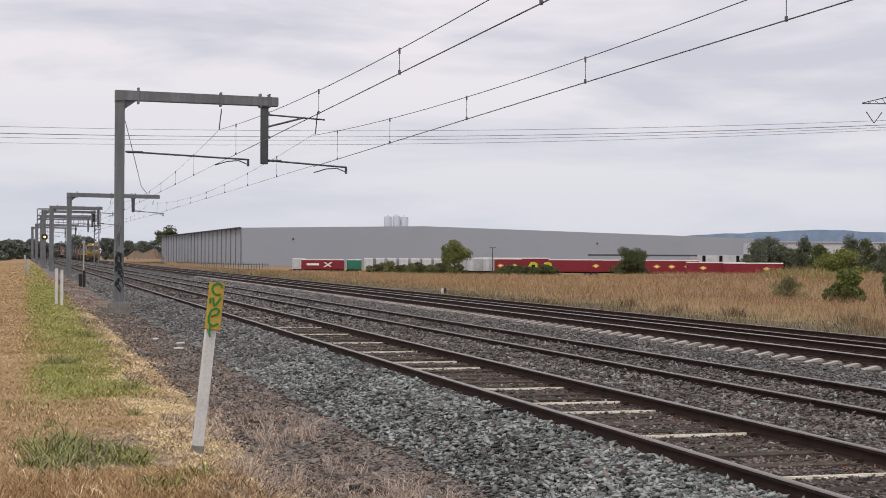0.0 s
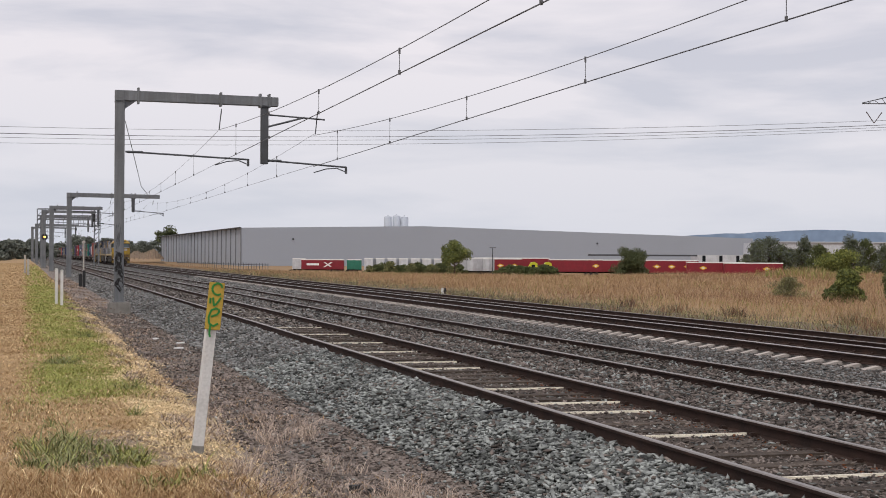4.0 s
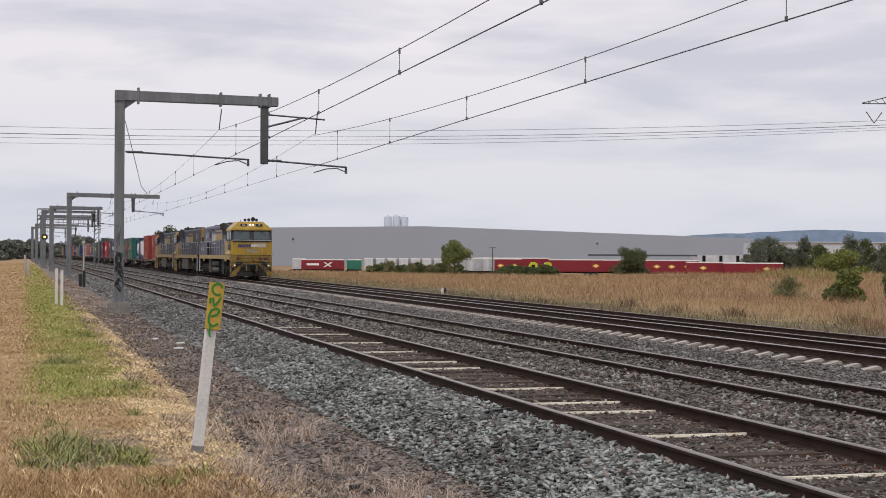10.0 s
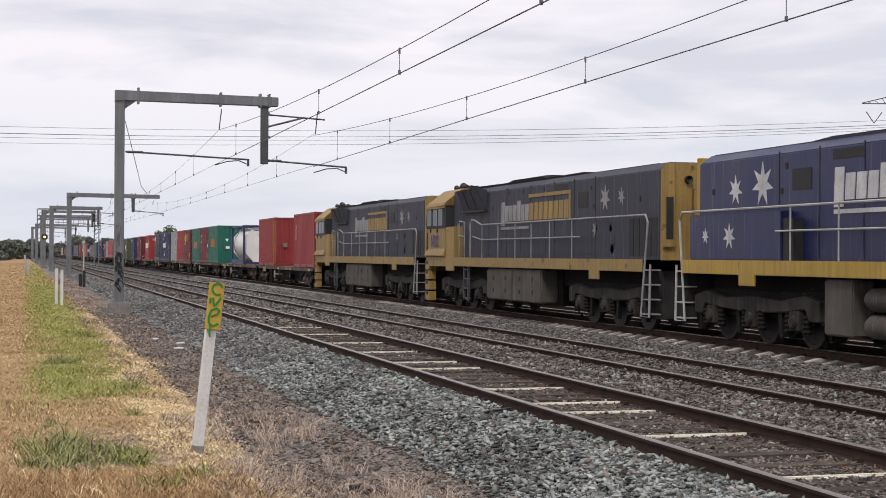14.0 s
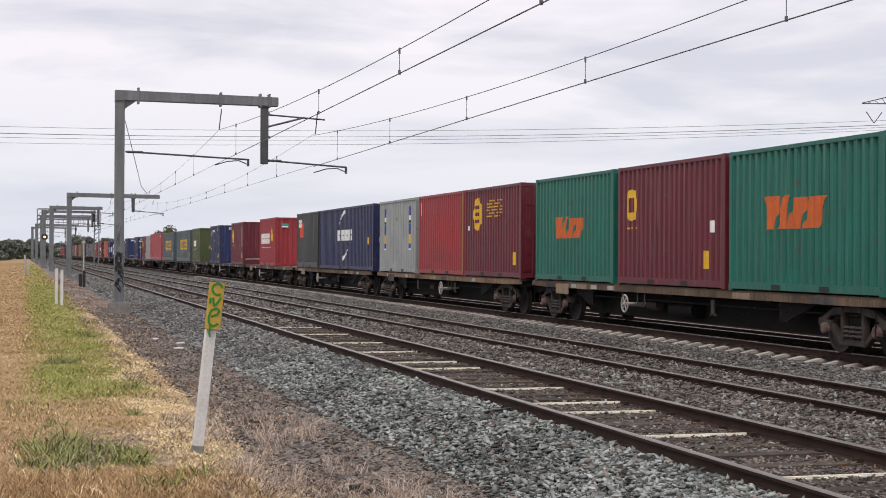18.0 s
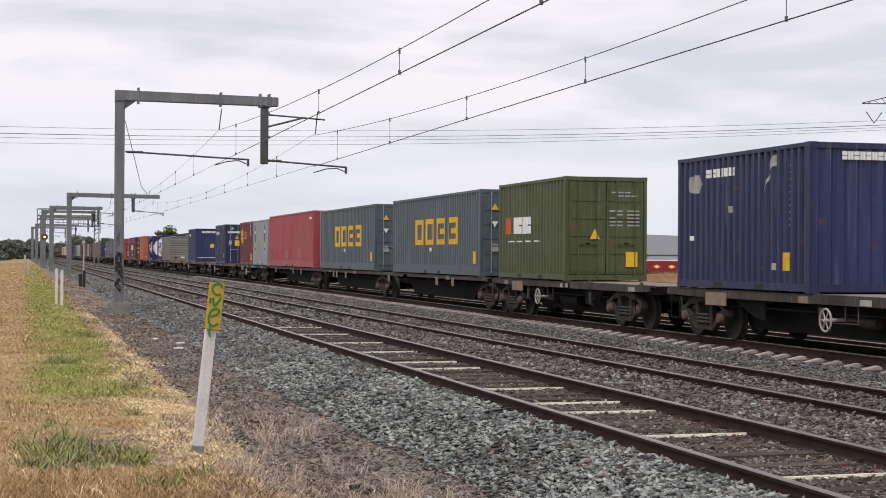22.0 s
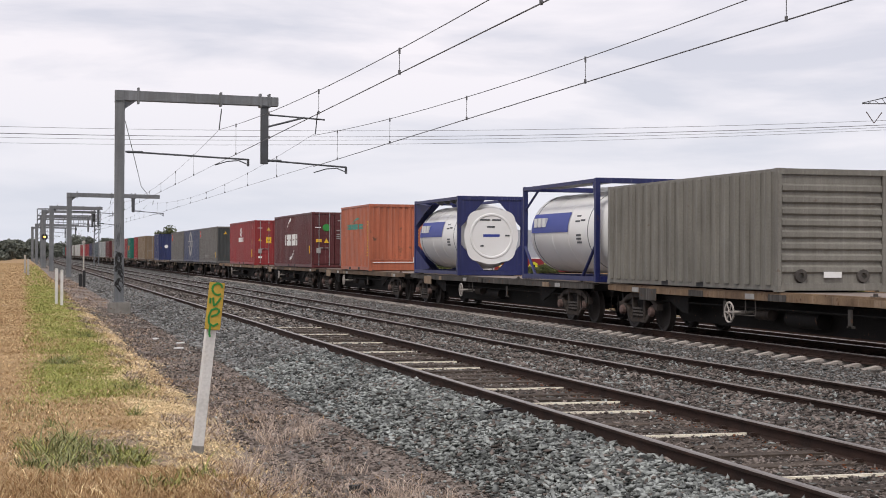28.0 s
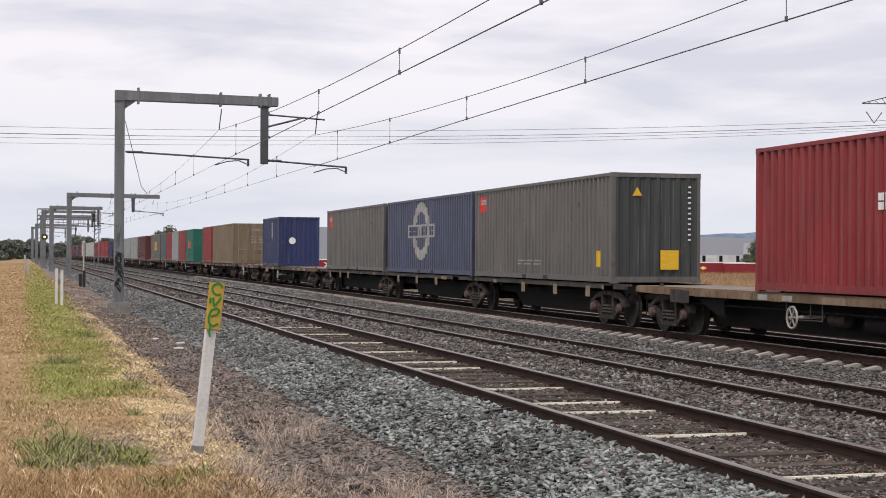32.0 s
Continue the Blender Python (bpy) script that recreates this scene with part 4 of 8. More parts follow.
def warehouse():
    t = thing("warehouse", "vast pale grey metal-clad warehouse with a low gabled roof", "warehouse", "", (0, 0, 0))
    zb = -3.4
    a, b, c = sight(-0.4554, 640), sight(-0.637, 1000), sight(0.70, 880)
    pk = sight(-0.062, 640 + (880 - 640) * 0.30)
    eave_a, eave_b, ridge = 13.0, 13.0, 15.4
    dirv = (c - a).normalized()
    back = (b - a)
    front = Shape()
    s = (pk - a).length / (c - a).length
    p_pk = a + (c - a) * s
    zr = 12.6
    front.face([(*a, zb), (*c, zb), (*c, zr), (*p_pk, ridge), (*a, eave_a)])
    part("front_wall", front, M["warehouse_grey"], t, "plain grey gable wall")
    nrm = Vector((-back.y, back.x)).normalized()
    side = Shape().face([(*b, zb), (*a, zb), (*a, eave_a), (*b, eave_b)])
    part("side_wall", side, M["warehouse_side_dimmed"], t, "pale ribbed side wall")
    out = -nrm if nrm.dot(-a) < 0 else nrm
    for i in range(24):
        q = a + back * (i / 23.5)
        col = Shape()
        d = back.normalized() * 0.3
        o = out * 0.35
        p = [q - d, q + d, q + d + o, q - d + o]
        col.prism([tuple(v) for v in p], zb, eave_a + 0.1)
        part("pilaster", col, M["galv"], t)
    fas = Shape()
    for k, (u0, u1) in enumerate(((b, a),)):
        o = out * 1.4
        fas.prism([tuple(u0), tuple(u1), tuple(u1 + o), tuple(u0 + o)], eave_a - 0.1, eave_a + 0.25)
    part("fascia", fas, M["galv_dark"], t, "dark gutter line")
    roof = Shape()
    far_pk, far_c = p_pk + back, c + back
    roof.face([(*a, eave_a), (*p_pk, ridge), (*far_pk, ridge), (*b, eave_b)]).face([(*p_pk, ridge), (*c, zr), (*far_c, zr), (*far_pk, ridge)])
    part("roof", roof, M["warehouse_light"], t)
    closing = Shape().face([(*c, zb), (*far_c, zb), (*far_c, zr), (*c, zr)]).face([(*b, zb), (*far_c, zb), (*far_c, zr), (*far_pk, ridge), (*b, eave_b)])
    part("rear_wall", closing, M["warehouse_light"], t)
    for u in (-0.368, -0.066, 0.265):
        q = a + (c - a) * ((u + 0.4554) / 1.155)
        part("vent", Shape().lathe([(-0.3, 0.01), (-0.3, 0.4), (0.2, 0.45)], 8, "y", (*(q + Vector((0, -0.5))), 8.5)), M["galv_dark"], t)


warehouse()
t = thing("silo_group", "cluster of grey cylindrical silos rising behind the warehouse", "silo", "", (*sight(-0.106, 1150), 0))
for dx, h in ((-6.5, 28.2), (0.2, 28.8), (6.4, 28.0)):
    s = Shape().lathe([(0, 3.0), (h, 3.0), (h + 0.8, 2.6), (h + 1.2, 0.6), (h + 2.0, 0.4)], 16, "z", (dx, 0, 2))
    part("silo", s, M["warehouse_light"], t, "", True)


def box_trailer(u, d, length, mat, label, facing, h=2.75, z=-3.15, logo=None, ends=False):
    """A parked box or curtain-sided semi-trailer."""
    p = sight(u, d)
    t = thing("semi_trailer", label, "trailer", "parked trailers", (p.x, p.y, z), facing)
    body = Shape().box(-length / 2, length / 2, -1.25, 1.25, 1.15, 1.15 + h)
    part("box_body", body, mat, t, bevel=0.05)
    part("roof", Shape().box(-length / 2 - 0.02, length / 2 + 0.02, -1.27, 1.27, 1.15 + h, 1.4 + h), M["label_white"], t, "white roof sheet")
    part("chassis", Shape().box(-length / 2, length / 2, -0.6, 0.6, 0.8, 1.13), M["under"], t)
    for i in range(3):
        w = Shape()
        for sx in (-1, 1):
            w.wheel(sx * 1.05, 0, 0.5, 0.5, 0.3, n=12)
        o = part("wheels", w, M["black"], t)
        o.matrix_basis = pose(length / 2 - 1.6 - i * 1.25, 0, 0, 0, 0, 90)
    part("landing_leg", Shape().box(-length / 2 + 2.4, -length / 2 + 2.6, -0.8, 0.8, 0, 1.12), M["under"], t)
    if logo:
        for lx in logo:
            part("emblem", Shape().prism([(lx - 0.95, 2.65), (lx, 3.15), (lx + 0.95, 2.65), (lx, 2.15)], -1.275, -1.262, 0, "y"), M["label_yellow"], t, "yellow diamond emblem")
            part("emblem", Shape().prism([(lx - 0.5, 2.65), (lx, 2.85), (lx + 0.5, 2.65), (lx, 2.45)], -1.282, -1.276, 0, "y"), M["label_white"], t, "pale emblem centre")
    return t


M["yard_red"] = paint("yard_red", 134, 20, 38, 0.25)
M["yard_white"] = paint("yard_white", 205, 207, 212, 0.3)
M["yard_green"] = paint("yard_green", 40, 120, 98, 0.3)
M["yard_yellow"] = paint("cab_yellow", 200, 200, 40, 0.2)
RIGHT = -math.degrees(YAW)
box_trailer(-0.271, 440, 12.3, M["yard_red"], "dark red shipping container parked on a trailer", RIGHT, 2.7, -3.6)
em = bpy.context.scene.objects["semi_trailer"]
part("emblem", Shape().prism([(-4.6, 2.3), (-1.0, 2.3), (-1.0, 2.9), (-4.6, 2.9)], -1.275, -1.262, 0, "y"), M["label_white"], em, "faded white lettering bar")
part("emblem", Shape().prism([(0.2, 1.8), (0.8, 1.8), (3.0, 3.3), (2.4, 3.3)], -1.275, -1.262, 0, "y").prism([(0.3, 3.2), (0.9, 3.2), (2.8, 1.9), (2.2, 1.9)], -1.285, -1.276, 0, "y"), M["label_white"], em, "white crossed emblem")
box_trailer(-0.2, 441, 4.2, M["yard_green"], "green shipping container end on a trailer", RIGHT, 2.7, -3.6)
box_trailer(-0.325, 446, 3.6, M["yard_white"], "white box trailer beside a warehouse", RIGHT, 2.9, -3.6)
for i in range(8):
    box_trailer(-0.155 + i * 0.026, 430 - i * 3, 12.5, M["yard_white"], "white box trailer backed up in a row", RIGHT + 78, 3.0, -3.5)
for i in range(3):
    box_trailer(0.04 + i * 0.036, 398, 4.6, M["yard_white"], "white box trailer seen end-on", RIGHT + 40, 3.1, -3.4)
box_trailer(0.147, 392, 7.0, M["yard_red"], "dark red box trailer with yellow diamond emblems", RIGHT, 3.1, -3.4, (-2.0, 1.6))
box_trailer(0.155, 405, 20.0, M["yard_red"], "dark red trailer with a white roof", RIGHT, 3.1, -3.2)
box_trailer(0.30, 384, 13.6, M["yard_red"], "dark red curtain-sided trailer with a yellow emblem", RIGHT - 3, 2.9, -3.3, (5.0,))
box_trailer(0.385, 392, 13.6, M["yard_red"], "dark red curtain-sided trailer with white roof", RIGHT - 3, 2.9, -3.35)
box_trailer(0.515, 372, 13.2, M["yard_red"], "dark red trailers with yellow diamond emblems", RIGHT - 2, 2.9, -3.3, (-3.6, 0.0, 3.8))
box_trailer(0.615, 362, 13.6, M["yard_red"], "long dark red trailer in dry grass", RIGHT - 4, 2.7, -3.5, (-3.0,))
box_trailer(0.70, 356, 13.6, M["yard_red"], "long dark red trailer in dry grass", RIGHT - 4, 2.7, -3.6, (3.0,))
for u in (0.203, 0.235):
    p = sight(u, 380)
    t = thing("prime_mover", "bright yellow truck cab parked among trailers", "truck", "parked trucks", (p.x, p.y, -3.3), RIGHT)
    part("cab", Shape().prism([(-1.2, 0.7), (1.1, 0.7), (1.1, 3.2), (0.4, 3.6), (-0.5, 3.5), (-1.3, 2.0)], -1.2, 1.2, 0, "y"), M["yard_yellow"], t, bevel=0.08)
    part("windscreen", Shape().prism([(-1.24, 2.0), (-0.62, 3.1), (-0.58, 3.05), (-1.2, 1.95)], -1.05, 1.05, 0, "y"), M["glass"], t)
    part("side_window", Shape().box(-0.4, 0.5, -1.23, -1.21, 2.1, 2.9), M["glass"], t)
    part("wheel", Shape().lathe([(-1.3, 0.01), (-1.3, 0.5), (-0.9, 0.5)], 12, "y", (0, 0, 0.5)), M["black"], t)
t = thing("office_building", "low white office with dark window bands beside a yard", "building", "", (*sight(0.63, 470), 0), RIGHT)
part("wall", Shape().box(-8, 13.5, -4, 10, -3.4, 2.4), M["yard_white"], t)
part("upper_floor", Shape().box(9.0, 14.5, 4, 12, 2.4, 6.2), M["yard_white"], t)
part("canopy", Shape().box(-42, -9.0, -8, -4.1, 1.9, 2.4), M["galv_dark"], t, "dark flat canopy")
for i in range(4):
    part("window", Shape().box(-6.8 + i * 5.2, -5.8 + i * 5.2, -4.06, -4.0, -2.0, 2.2), M["glass"], t, "dark narrow window")
t = thing("far_building", "far white low-rise building behind trees", "building", "", (*sight(0.85, 900), 0), RIGHT)
part("wall", Shape().box(-62, 70, -5, 20, -6, 10.6), M["yard_white"], t)
part("roof", Shape().box(-63, 71, -6, 21, 10.6, 11.2), M["warehouse_light"], t)
t = thing("lamp_post", "slim yard lamp post with a small head", "lamp post", "", (*sight(0.112, 385), -3.3))
part("pole", Shape().tube((0, 0, 0), (0, 0, 7.0), 0.16, 0.1), M["galv_dark"], t)
part("lamp_head", Shape().box(-0.8, 0.8, -0.2, 0.2, 7.0, 7.25), M["galv"], t)
# wire fence by the warehouse
fence = thing("fence", "grey steel palisade fence in dry grass", "fence")
fa, fb = sight(-0.60, 330), sight(-0.395, 268)
for i in range(40):
    q = fa + (fb - fa) * (i / 39)
    part("post", Shape().box(q.x - 0.05, q.x + 0.05, q.y - 0.05, q.y + 0.05, -3.2, 0.2), M["galv_dark"], fence)
for z in (-0.1, -1.0):
    o = (fb - fa).normalized().orthogonal() * 0.03
    part("rail", Shape().prism([tuple(fa - o), tuple(fb - o), tuple(fb + o), tuple(fa + o)], z - 0.05, z + 0.05), M["galv_dark"], fence)
# far hills
hx_, hill = [], Shape()
ridge_u = np.linspace(0.3, 1.5, 90)
for uu in ridge_u:
    hgt = float(np.interp(uu, [0.3, 0.45, 0.54, 0.62, 0.68, 0.8, 0.9, 1.0, 1.5], [10, 34, 42, 50, 50, 59, 59, 54, 40])) + 0.8 * math.sin(uu * 38) + 0.5 * math.sin(uu * 91)
    hx_.append((sight(uu, 3600), max(hgt, 0)))
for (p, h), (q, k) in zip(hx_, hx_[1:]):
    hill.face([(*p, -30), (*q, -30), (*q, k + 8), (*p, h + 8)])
backdrop = solid("backdrop", hill, M["hill"], "long low hills on the horizon, tinted blue for haze", "hills", kind="structure")

# tan bank beyond the crossing, and scraps of litter on the ballast
bank = Shape()
COLS, ROWS = 30, 8
for j in range(ROWS + 1):
    for i in range(COLS + 1):
        p = sight(-0.715 + 0.085 * i / COLS, 760 + 14 * j)
        h = (4.2 + 1.1 * math.sin(i * 0.35)) * min(1, i / 9, (COLS - i) / 7) ** 0.8 * math.sin(math.pi * min(1, j / ROWS + 0.02) * 0.5) + 0.4 * math.sin(i * 1.7 + j * 2.1) + 0.3 * math.sin(i * 3.1)
        bank.v.append((p.x, p.y, h - 0.9))
for j in range(ROWS):
    for i in range(COLS):
        q = j * (COLS + 1) + i
        bank.f.append((q, q + 1, q + COLS + 2, q + COLS + 1))
        bank.k.append(0)
M["bank_soil"] = surface("far_tan_bank", (0.24, 0.165, 0.105, 1), (0.12, 0.088, 0.06, 1), 0.12, 0.95, 0, 1.5, 0.2, contrast=0.3)
solid("earth_bank", bank, M["bank_soil"], "far tan grassy bank before dark trees", "bank", kind="structure", smooth=True)
for x, y, rz in ((3.3, 33.8, 20), (3.1, 37.5, 70), (3.55, 36.0, 40)):
    solid("litter", Shape().prism([(-0.12, -0.05), (0.1, -0.06), (0.14, 0.03), (0.0, 0.07), (-0.1, 0.04)], 0, 0.03), M["label_white"], "crumpled white scrap of litter on stones", "litter", at=(x, y, float(land(x, y)) + 0.03), rz=rz, bevel=0.008)

# ---- the train: every thing on it has its own place along the train, met by the moving datum ----
MOVING = []          # (thing, place along the train, turn)


def run(t):
    """How far the train has come past the datum at t seconds."""
    s = t - 16.0
    k = min(max((t - 14.3) / 4.7, 0.0), 1.0)
    return 23.368 * s - 0.1012 * s * s + 0.8 * k * k * (3 - 2 * k)


def aboard(ob, place, turn=0.0):
    MOVING.append((ob, place, turn))
    ob.matrix_basis = pose(TRACK_C, place - run(0.0), 0, 0, 0, turn)
    return ob


FLOOR = 1.1
P = {"red": paint("container_red", 148, 43, 46, 0.4), "red_orange": paint("container_bright_red", 158, 46, 54, 0.35), "maroon": paint("container_maroon", 106, 29, 44, 0.4),
     "green": paint("container_green", 16, 108, 92, 0.35), "blue": paint("container_navy", 34, 42, 84, 0.4), "royal": paint("container_royal_blue", 38, 50, 98, 0.4),
     "grey": paint("container_light_grey", 160, 165, 164, 0.3), "slate": paint("container_slate", 84, 98, 105, 0.45), "dark": paint("container_dark_grey", 62, 66, 66, 0.45),
     "olive": paint("container_olive", 78, 88, 50, 0.45), "greygreen": paint("container_grey_green", 108, 105, 101, 0.5), "orange": paint("container_faded_orange", 188, 106, 76, 0.5, spots=0.07),
     "tan": paint("container_tan", 132, 112, 88, 0.5), "pink": paint("curtain_faded_red", 172, 74, 82, 0.3, spots=0.0), "ochre": paint("ochre_post", 160, 110, 30, 0.5), "stonegrey": paint("container_stone_grey", 130, 127, 119, 0.4, spots=0.01),
     "white": paint("container_white", 196, 196, 192, 0.4), "brickred": paint("container_brown_red", 92, 35, 38, 0.4), "dustblue": paint("container_dusty_blue", 72, 80, 108, 0.5), "red_patch": paint("fresh_red_patch", 168, 36, 46, 0.15, spots=0.0)}
CASTING = {}


def casting(color):
    """One shared corner casting for each container colour."""
    if color not in CASTING:
        CASTING[color] = Shape().box(-0.0825, 0.0825, -0.09, 0.09, 0, 0.12).mesh("corner_casting", P[color])
    return CASTING[color]


def container(place, length, color, label, front="doors", pitch=0.28, height=2.9, marks=(), end_color=None, plain_side=False, low_rail=0.17, group="shipping containers"):
    """A shipping container; its front end faces the way the train goes. place is its front end along the train."""
    t = thing("shipping_container", label, "container", group)
    m = P[color]
    em = P[end_color] if end_color else m
    w, h, l2 = 1.219, height, length / 2
    f = Shape()
    for sx in (-1, 1):
        for sy in (-1, 1):
            f.box(sx * w - (0.09 if sx > 0 else 0), sx * w + (0.09 if sx < 0 else 0), sy * l2 - (0.14 if sy > 0 else 0), sy * l2 + (0.14 if sy < 0 else 0), 0.0, h)
        f.box(min(sx * w, sx * (w - 0.07)), max(sx * w, sx * (w - 0.07)), -l2 + 0.14, l2 - 0.14, 0.02, low_rail).box(min(sx * w, sx * (w - 0.06)), max(sx * w, sx * (w - 0.06)), -l2 + 0.14, l2 - 0.14, h - 0.085, h)
    for sy in (-1, 1):
        f.box(-w + 0.09, w - 0.09, min(sy * l2, sy * (l2 - 0.1)), max(sy * l2, sy * (l2 - 0.1)), 0.02, 0.17).box(-w + 0.09, w - 0.09, min(sy * l2, sy * (l2 - 0.1)), max(sy * l2, sy * (l2 - 0.1)), h - 0.12, h)
    part("frame", f, m, t, bevel=0.008)
    for sx in (-1, 1):
        for sy in (-1, 1):
            for z in (-0.005, h - 0.115):
                part("corner_casting", casting(color), None, t).matrix_basis = pose(sx * (w - 0.0785), sy * (l2 - 0.086), z)
    for sx in (-1, 1):
        s = Shape()
        if plain_side:
            s.box(min(sx * w, sx * (w - 0.03)), max(sx * w, sx * (w - 0.03)), -l2 + 0.14, l2 - 0.14, 0.17, h - 0.085)
        else:
            s.corrugated((sx * (w - 0.012), -l2 + 0.14), (sx * (w - 0.012), l2 - 0.14), 0, 0, 0.17, h - 0.085, pitch, 0.06, (sx, 0), 0, 0.38)
        part("side_panel", s, m, t)
    part("roof_panel", Shape().box(-w + 0.06, w - 0.06, -l2 + 0.1, l2 - 0.1, h - 0.06, h - 0.03), m, t)
    part("floor_panel", Shape().box(-w + 0.07, w - 0.07, -l2 + 0.1, l2 - 0.1, 0.08, 0.16), M["under"], t)
    for sy in (-1, 1):
        part("fork_pocket", Shape().box(-w - 0.004, -w + 0.02, sy * 0.95 - 0.18, sy * 0.95 + 0.18, 0.03, 0.14), M["black"], t, "dark forklift pocket")
    # rear end, away from the motion
    part("end_panel", Shape().corrugated((-w + 0.09, l2 - 0.02), (w - 0.09, l2 - 0.02), 0, 0, 0.17, h - 0.12, 0.3, 0.04, (0, 1)), m, t)
    y = -l2
    if front == "doors":
        for sx in (-1, 1):
            x0, x1 = (-w + 0.1, -0.012) if sx < 0 else (0.012, w - 0.1)
            d = Shape().box(x0, x1, y + 0.02, y + 0.06, 0.18, h - 0.13)
            for k in range(5):
                z0 = 0.25 + k * (h - 0.45) / 5
                d.prism([(x0 + 0.06, z0), (x1 - 0.06, z0), (x1 - 0.06, z0 + (h - 0.45) / 5 - 0.1), (x0 + 0.06, z0 + (h - 0.45) / 5 - 0.1)], y + 0.0, y + 0.03, 0, "y")
            door = part("door", d, em, t, "", bevel=0.008)
            for q in (0.25, 0.75):
                bx = x0 + (x1 - x0) * q
                b = Shape().tube((bx, y - 0.035, 0.12), (bx, y - 0.035, h - 0.06), 0.016, None, 8)
                for z in (0.14, 0.75, 1.9, h - 0.16):
                    b.box(bx - 0.026, bx + 0.026, y - 0.042, y + 0.02, z, z + 0.04)
                b.box(bx - 0.02, bx + 0.34 * (1 if q < 0.5 else -1), y - 0.06, y - 0.04, 1.02, 1.06) if q < 0.5 else b.box(bx - 0.34, bx + 0.02, y - 0.06, y - 0.04, 1.02, 1.06)
                part("lock_rod", b, M["steel_bar"] if color in ("slate", "blue", "brickred", "tan") or length > 12 else em, door)
    elif front == "louvre":
        s = Shape()
        for k in range(8):
            z0 = 0.35 + k * (h - 0.6) / 8
            s.prism([(y + 0.06, z0), (y + 0.0, z0 + 0.05), (y + 0.0, z0 + 0.14), (y + 0.06, z0 + 0.19)], -w + 0.1, w - 0.1, 0, "x")
        s.box(-w + 0.1, w - 0.1, y + 0.05, y + 0.08, 0.17, h - 0.1)
        part("end_panel", s, em, t, "horizontally ribbed end")
        for x in (-0.7, 0.7):
            part("ring_fitting", Shape().lathe([(y - 0.02, 0.06), (y - 0.02, 0.13), (y + 0.03, 0.15)], 12, "y", (x, 0, 0.32)), M["deck_grey"], t)
        part("plate", Shape().box(-0.2, 0.2, y - 0.012, y, 0.28, 0.4), M["label_white"], t)
    else:
        s = Shape().corrugated((-w + 0.09, y + 0.015), (w - 0.09, y + 0.015), 0, 0, 0.17, h - 0.12, 0.27, 0.04, (0, -1))
        if front == "low_band":
            s.box(-w + 0.1, w - 0.1, y - 0.004, y + 0.02, 0.17, 0.52).box(-w + 0.05, w - 0.05, y - 0.02, y + 0.02, 0.46, 0.52)
        part("end_panel", s, em, t, "corrugated end wall")
        if front == "low_band":
            part("rod", Shape().tube((-w + 0.16, y - 0.04, 0.36), (w - 0.1, y - 0.04, 0.38), 0.018).tube((w - 0.45, y - 0.04, 0.38), (w - 0.45, y - 0.04, 0.6), 0.014), M["label_white"], t, "pale rod across the end")
    for i, k in enumerate(marks):
        add_mark(t, k, w, l2, h, 0.003 * i, None if plain_side else pitch)
    aboard(t, place + l2)
    for o in t.children:
        o.matrix_basis = pose(0, 0, FLOOR) @ o.matrix_basis
    return t


def wave_depth(a, l2, pitch):
    """Depth of a corrugated side at a place along it."""
    span = 2 * l2 - 0.28
    step = span / max(2, round(span / pitch))
    q = ((a + l2 - 0.14) % step) / step
    return float(np.interp(q, [0, 0.38, 0.5, 0.88, 1], [0, 0, 0.06, 0.06, 0]))


def clip_strip(pts, lo, hi):
    """The piece of an outline between two places along."""
    for edge_at, keep in ((lo, 1), (hi, -1)):
        out = []
        for p, q in zip(pts, pts[1:] + pts[:1]):
            dp, dq = keep * (p[0] - edge_at), keep * (q[0] - edge_at)
            if dp >= 0:
                out.append(p)
            if dp * dq < 0:
                f = dp / (dp - dq)
                out.append((p[0] + (q[0] - p[0]) * f, p[1] + (q[1] - p[1]) * f))
        pts = out
        if len(pts) < 3:
            return []
    return pts


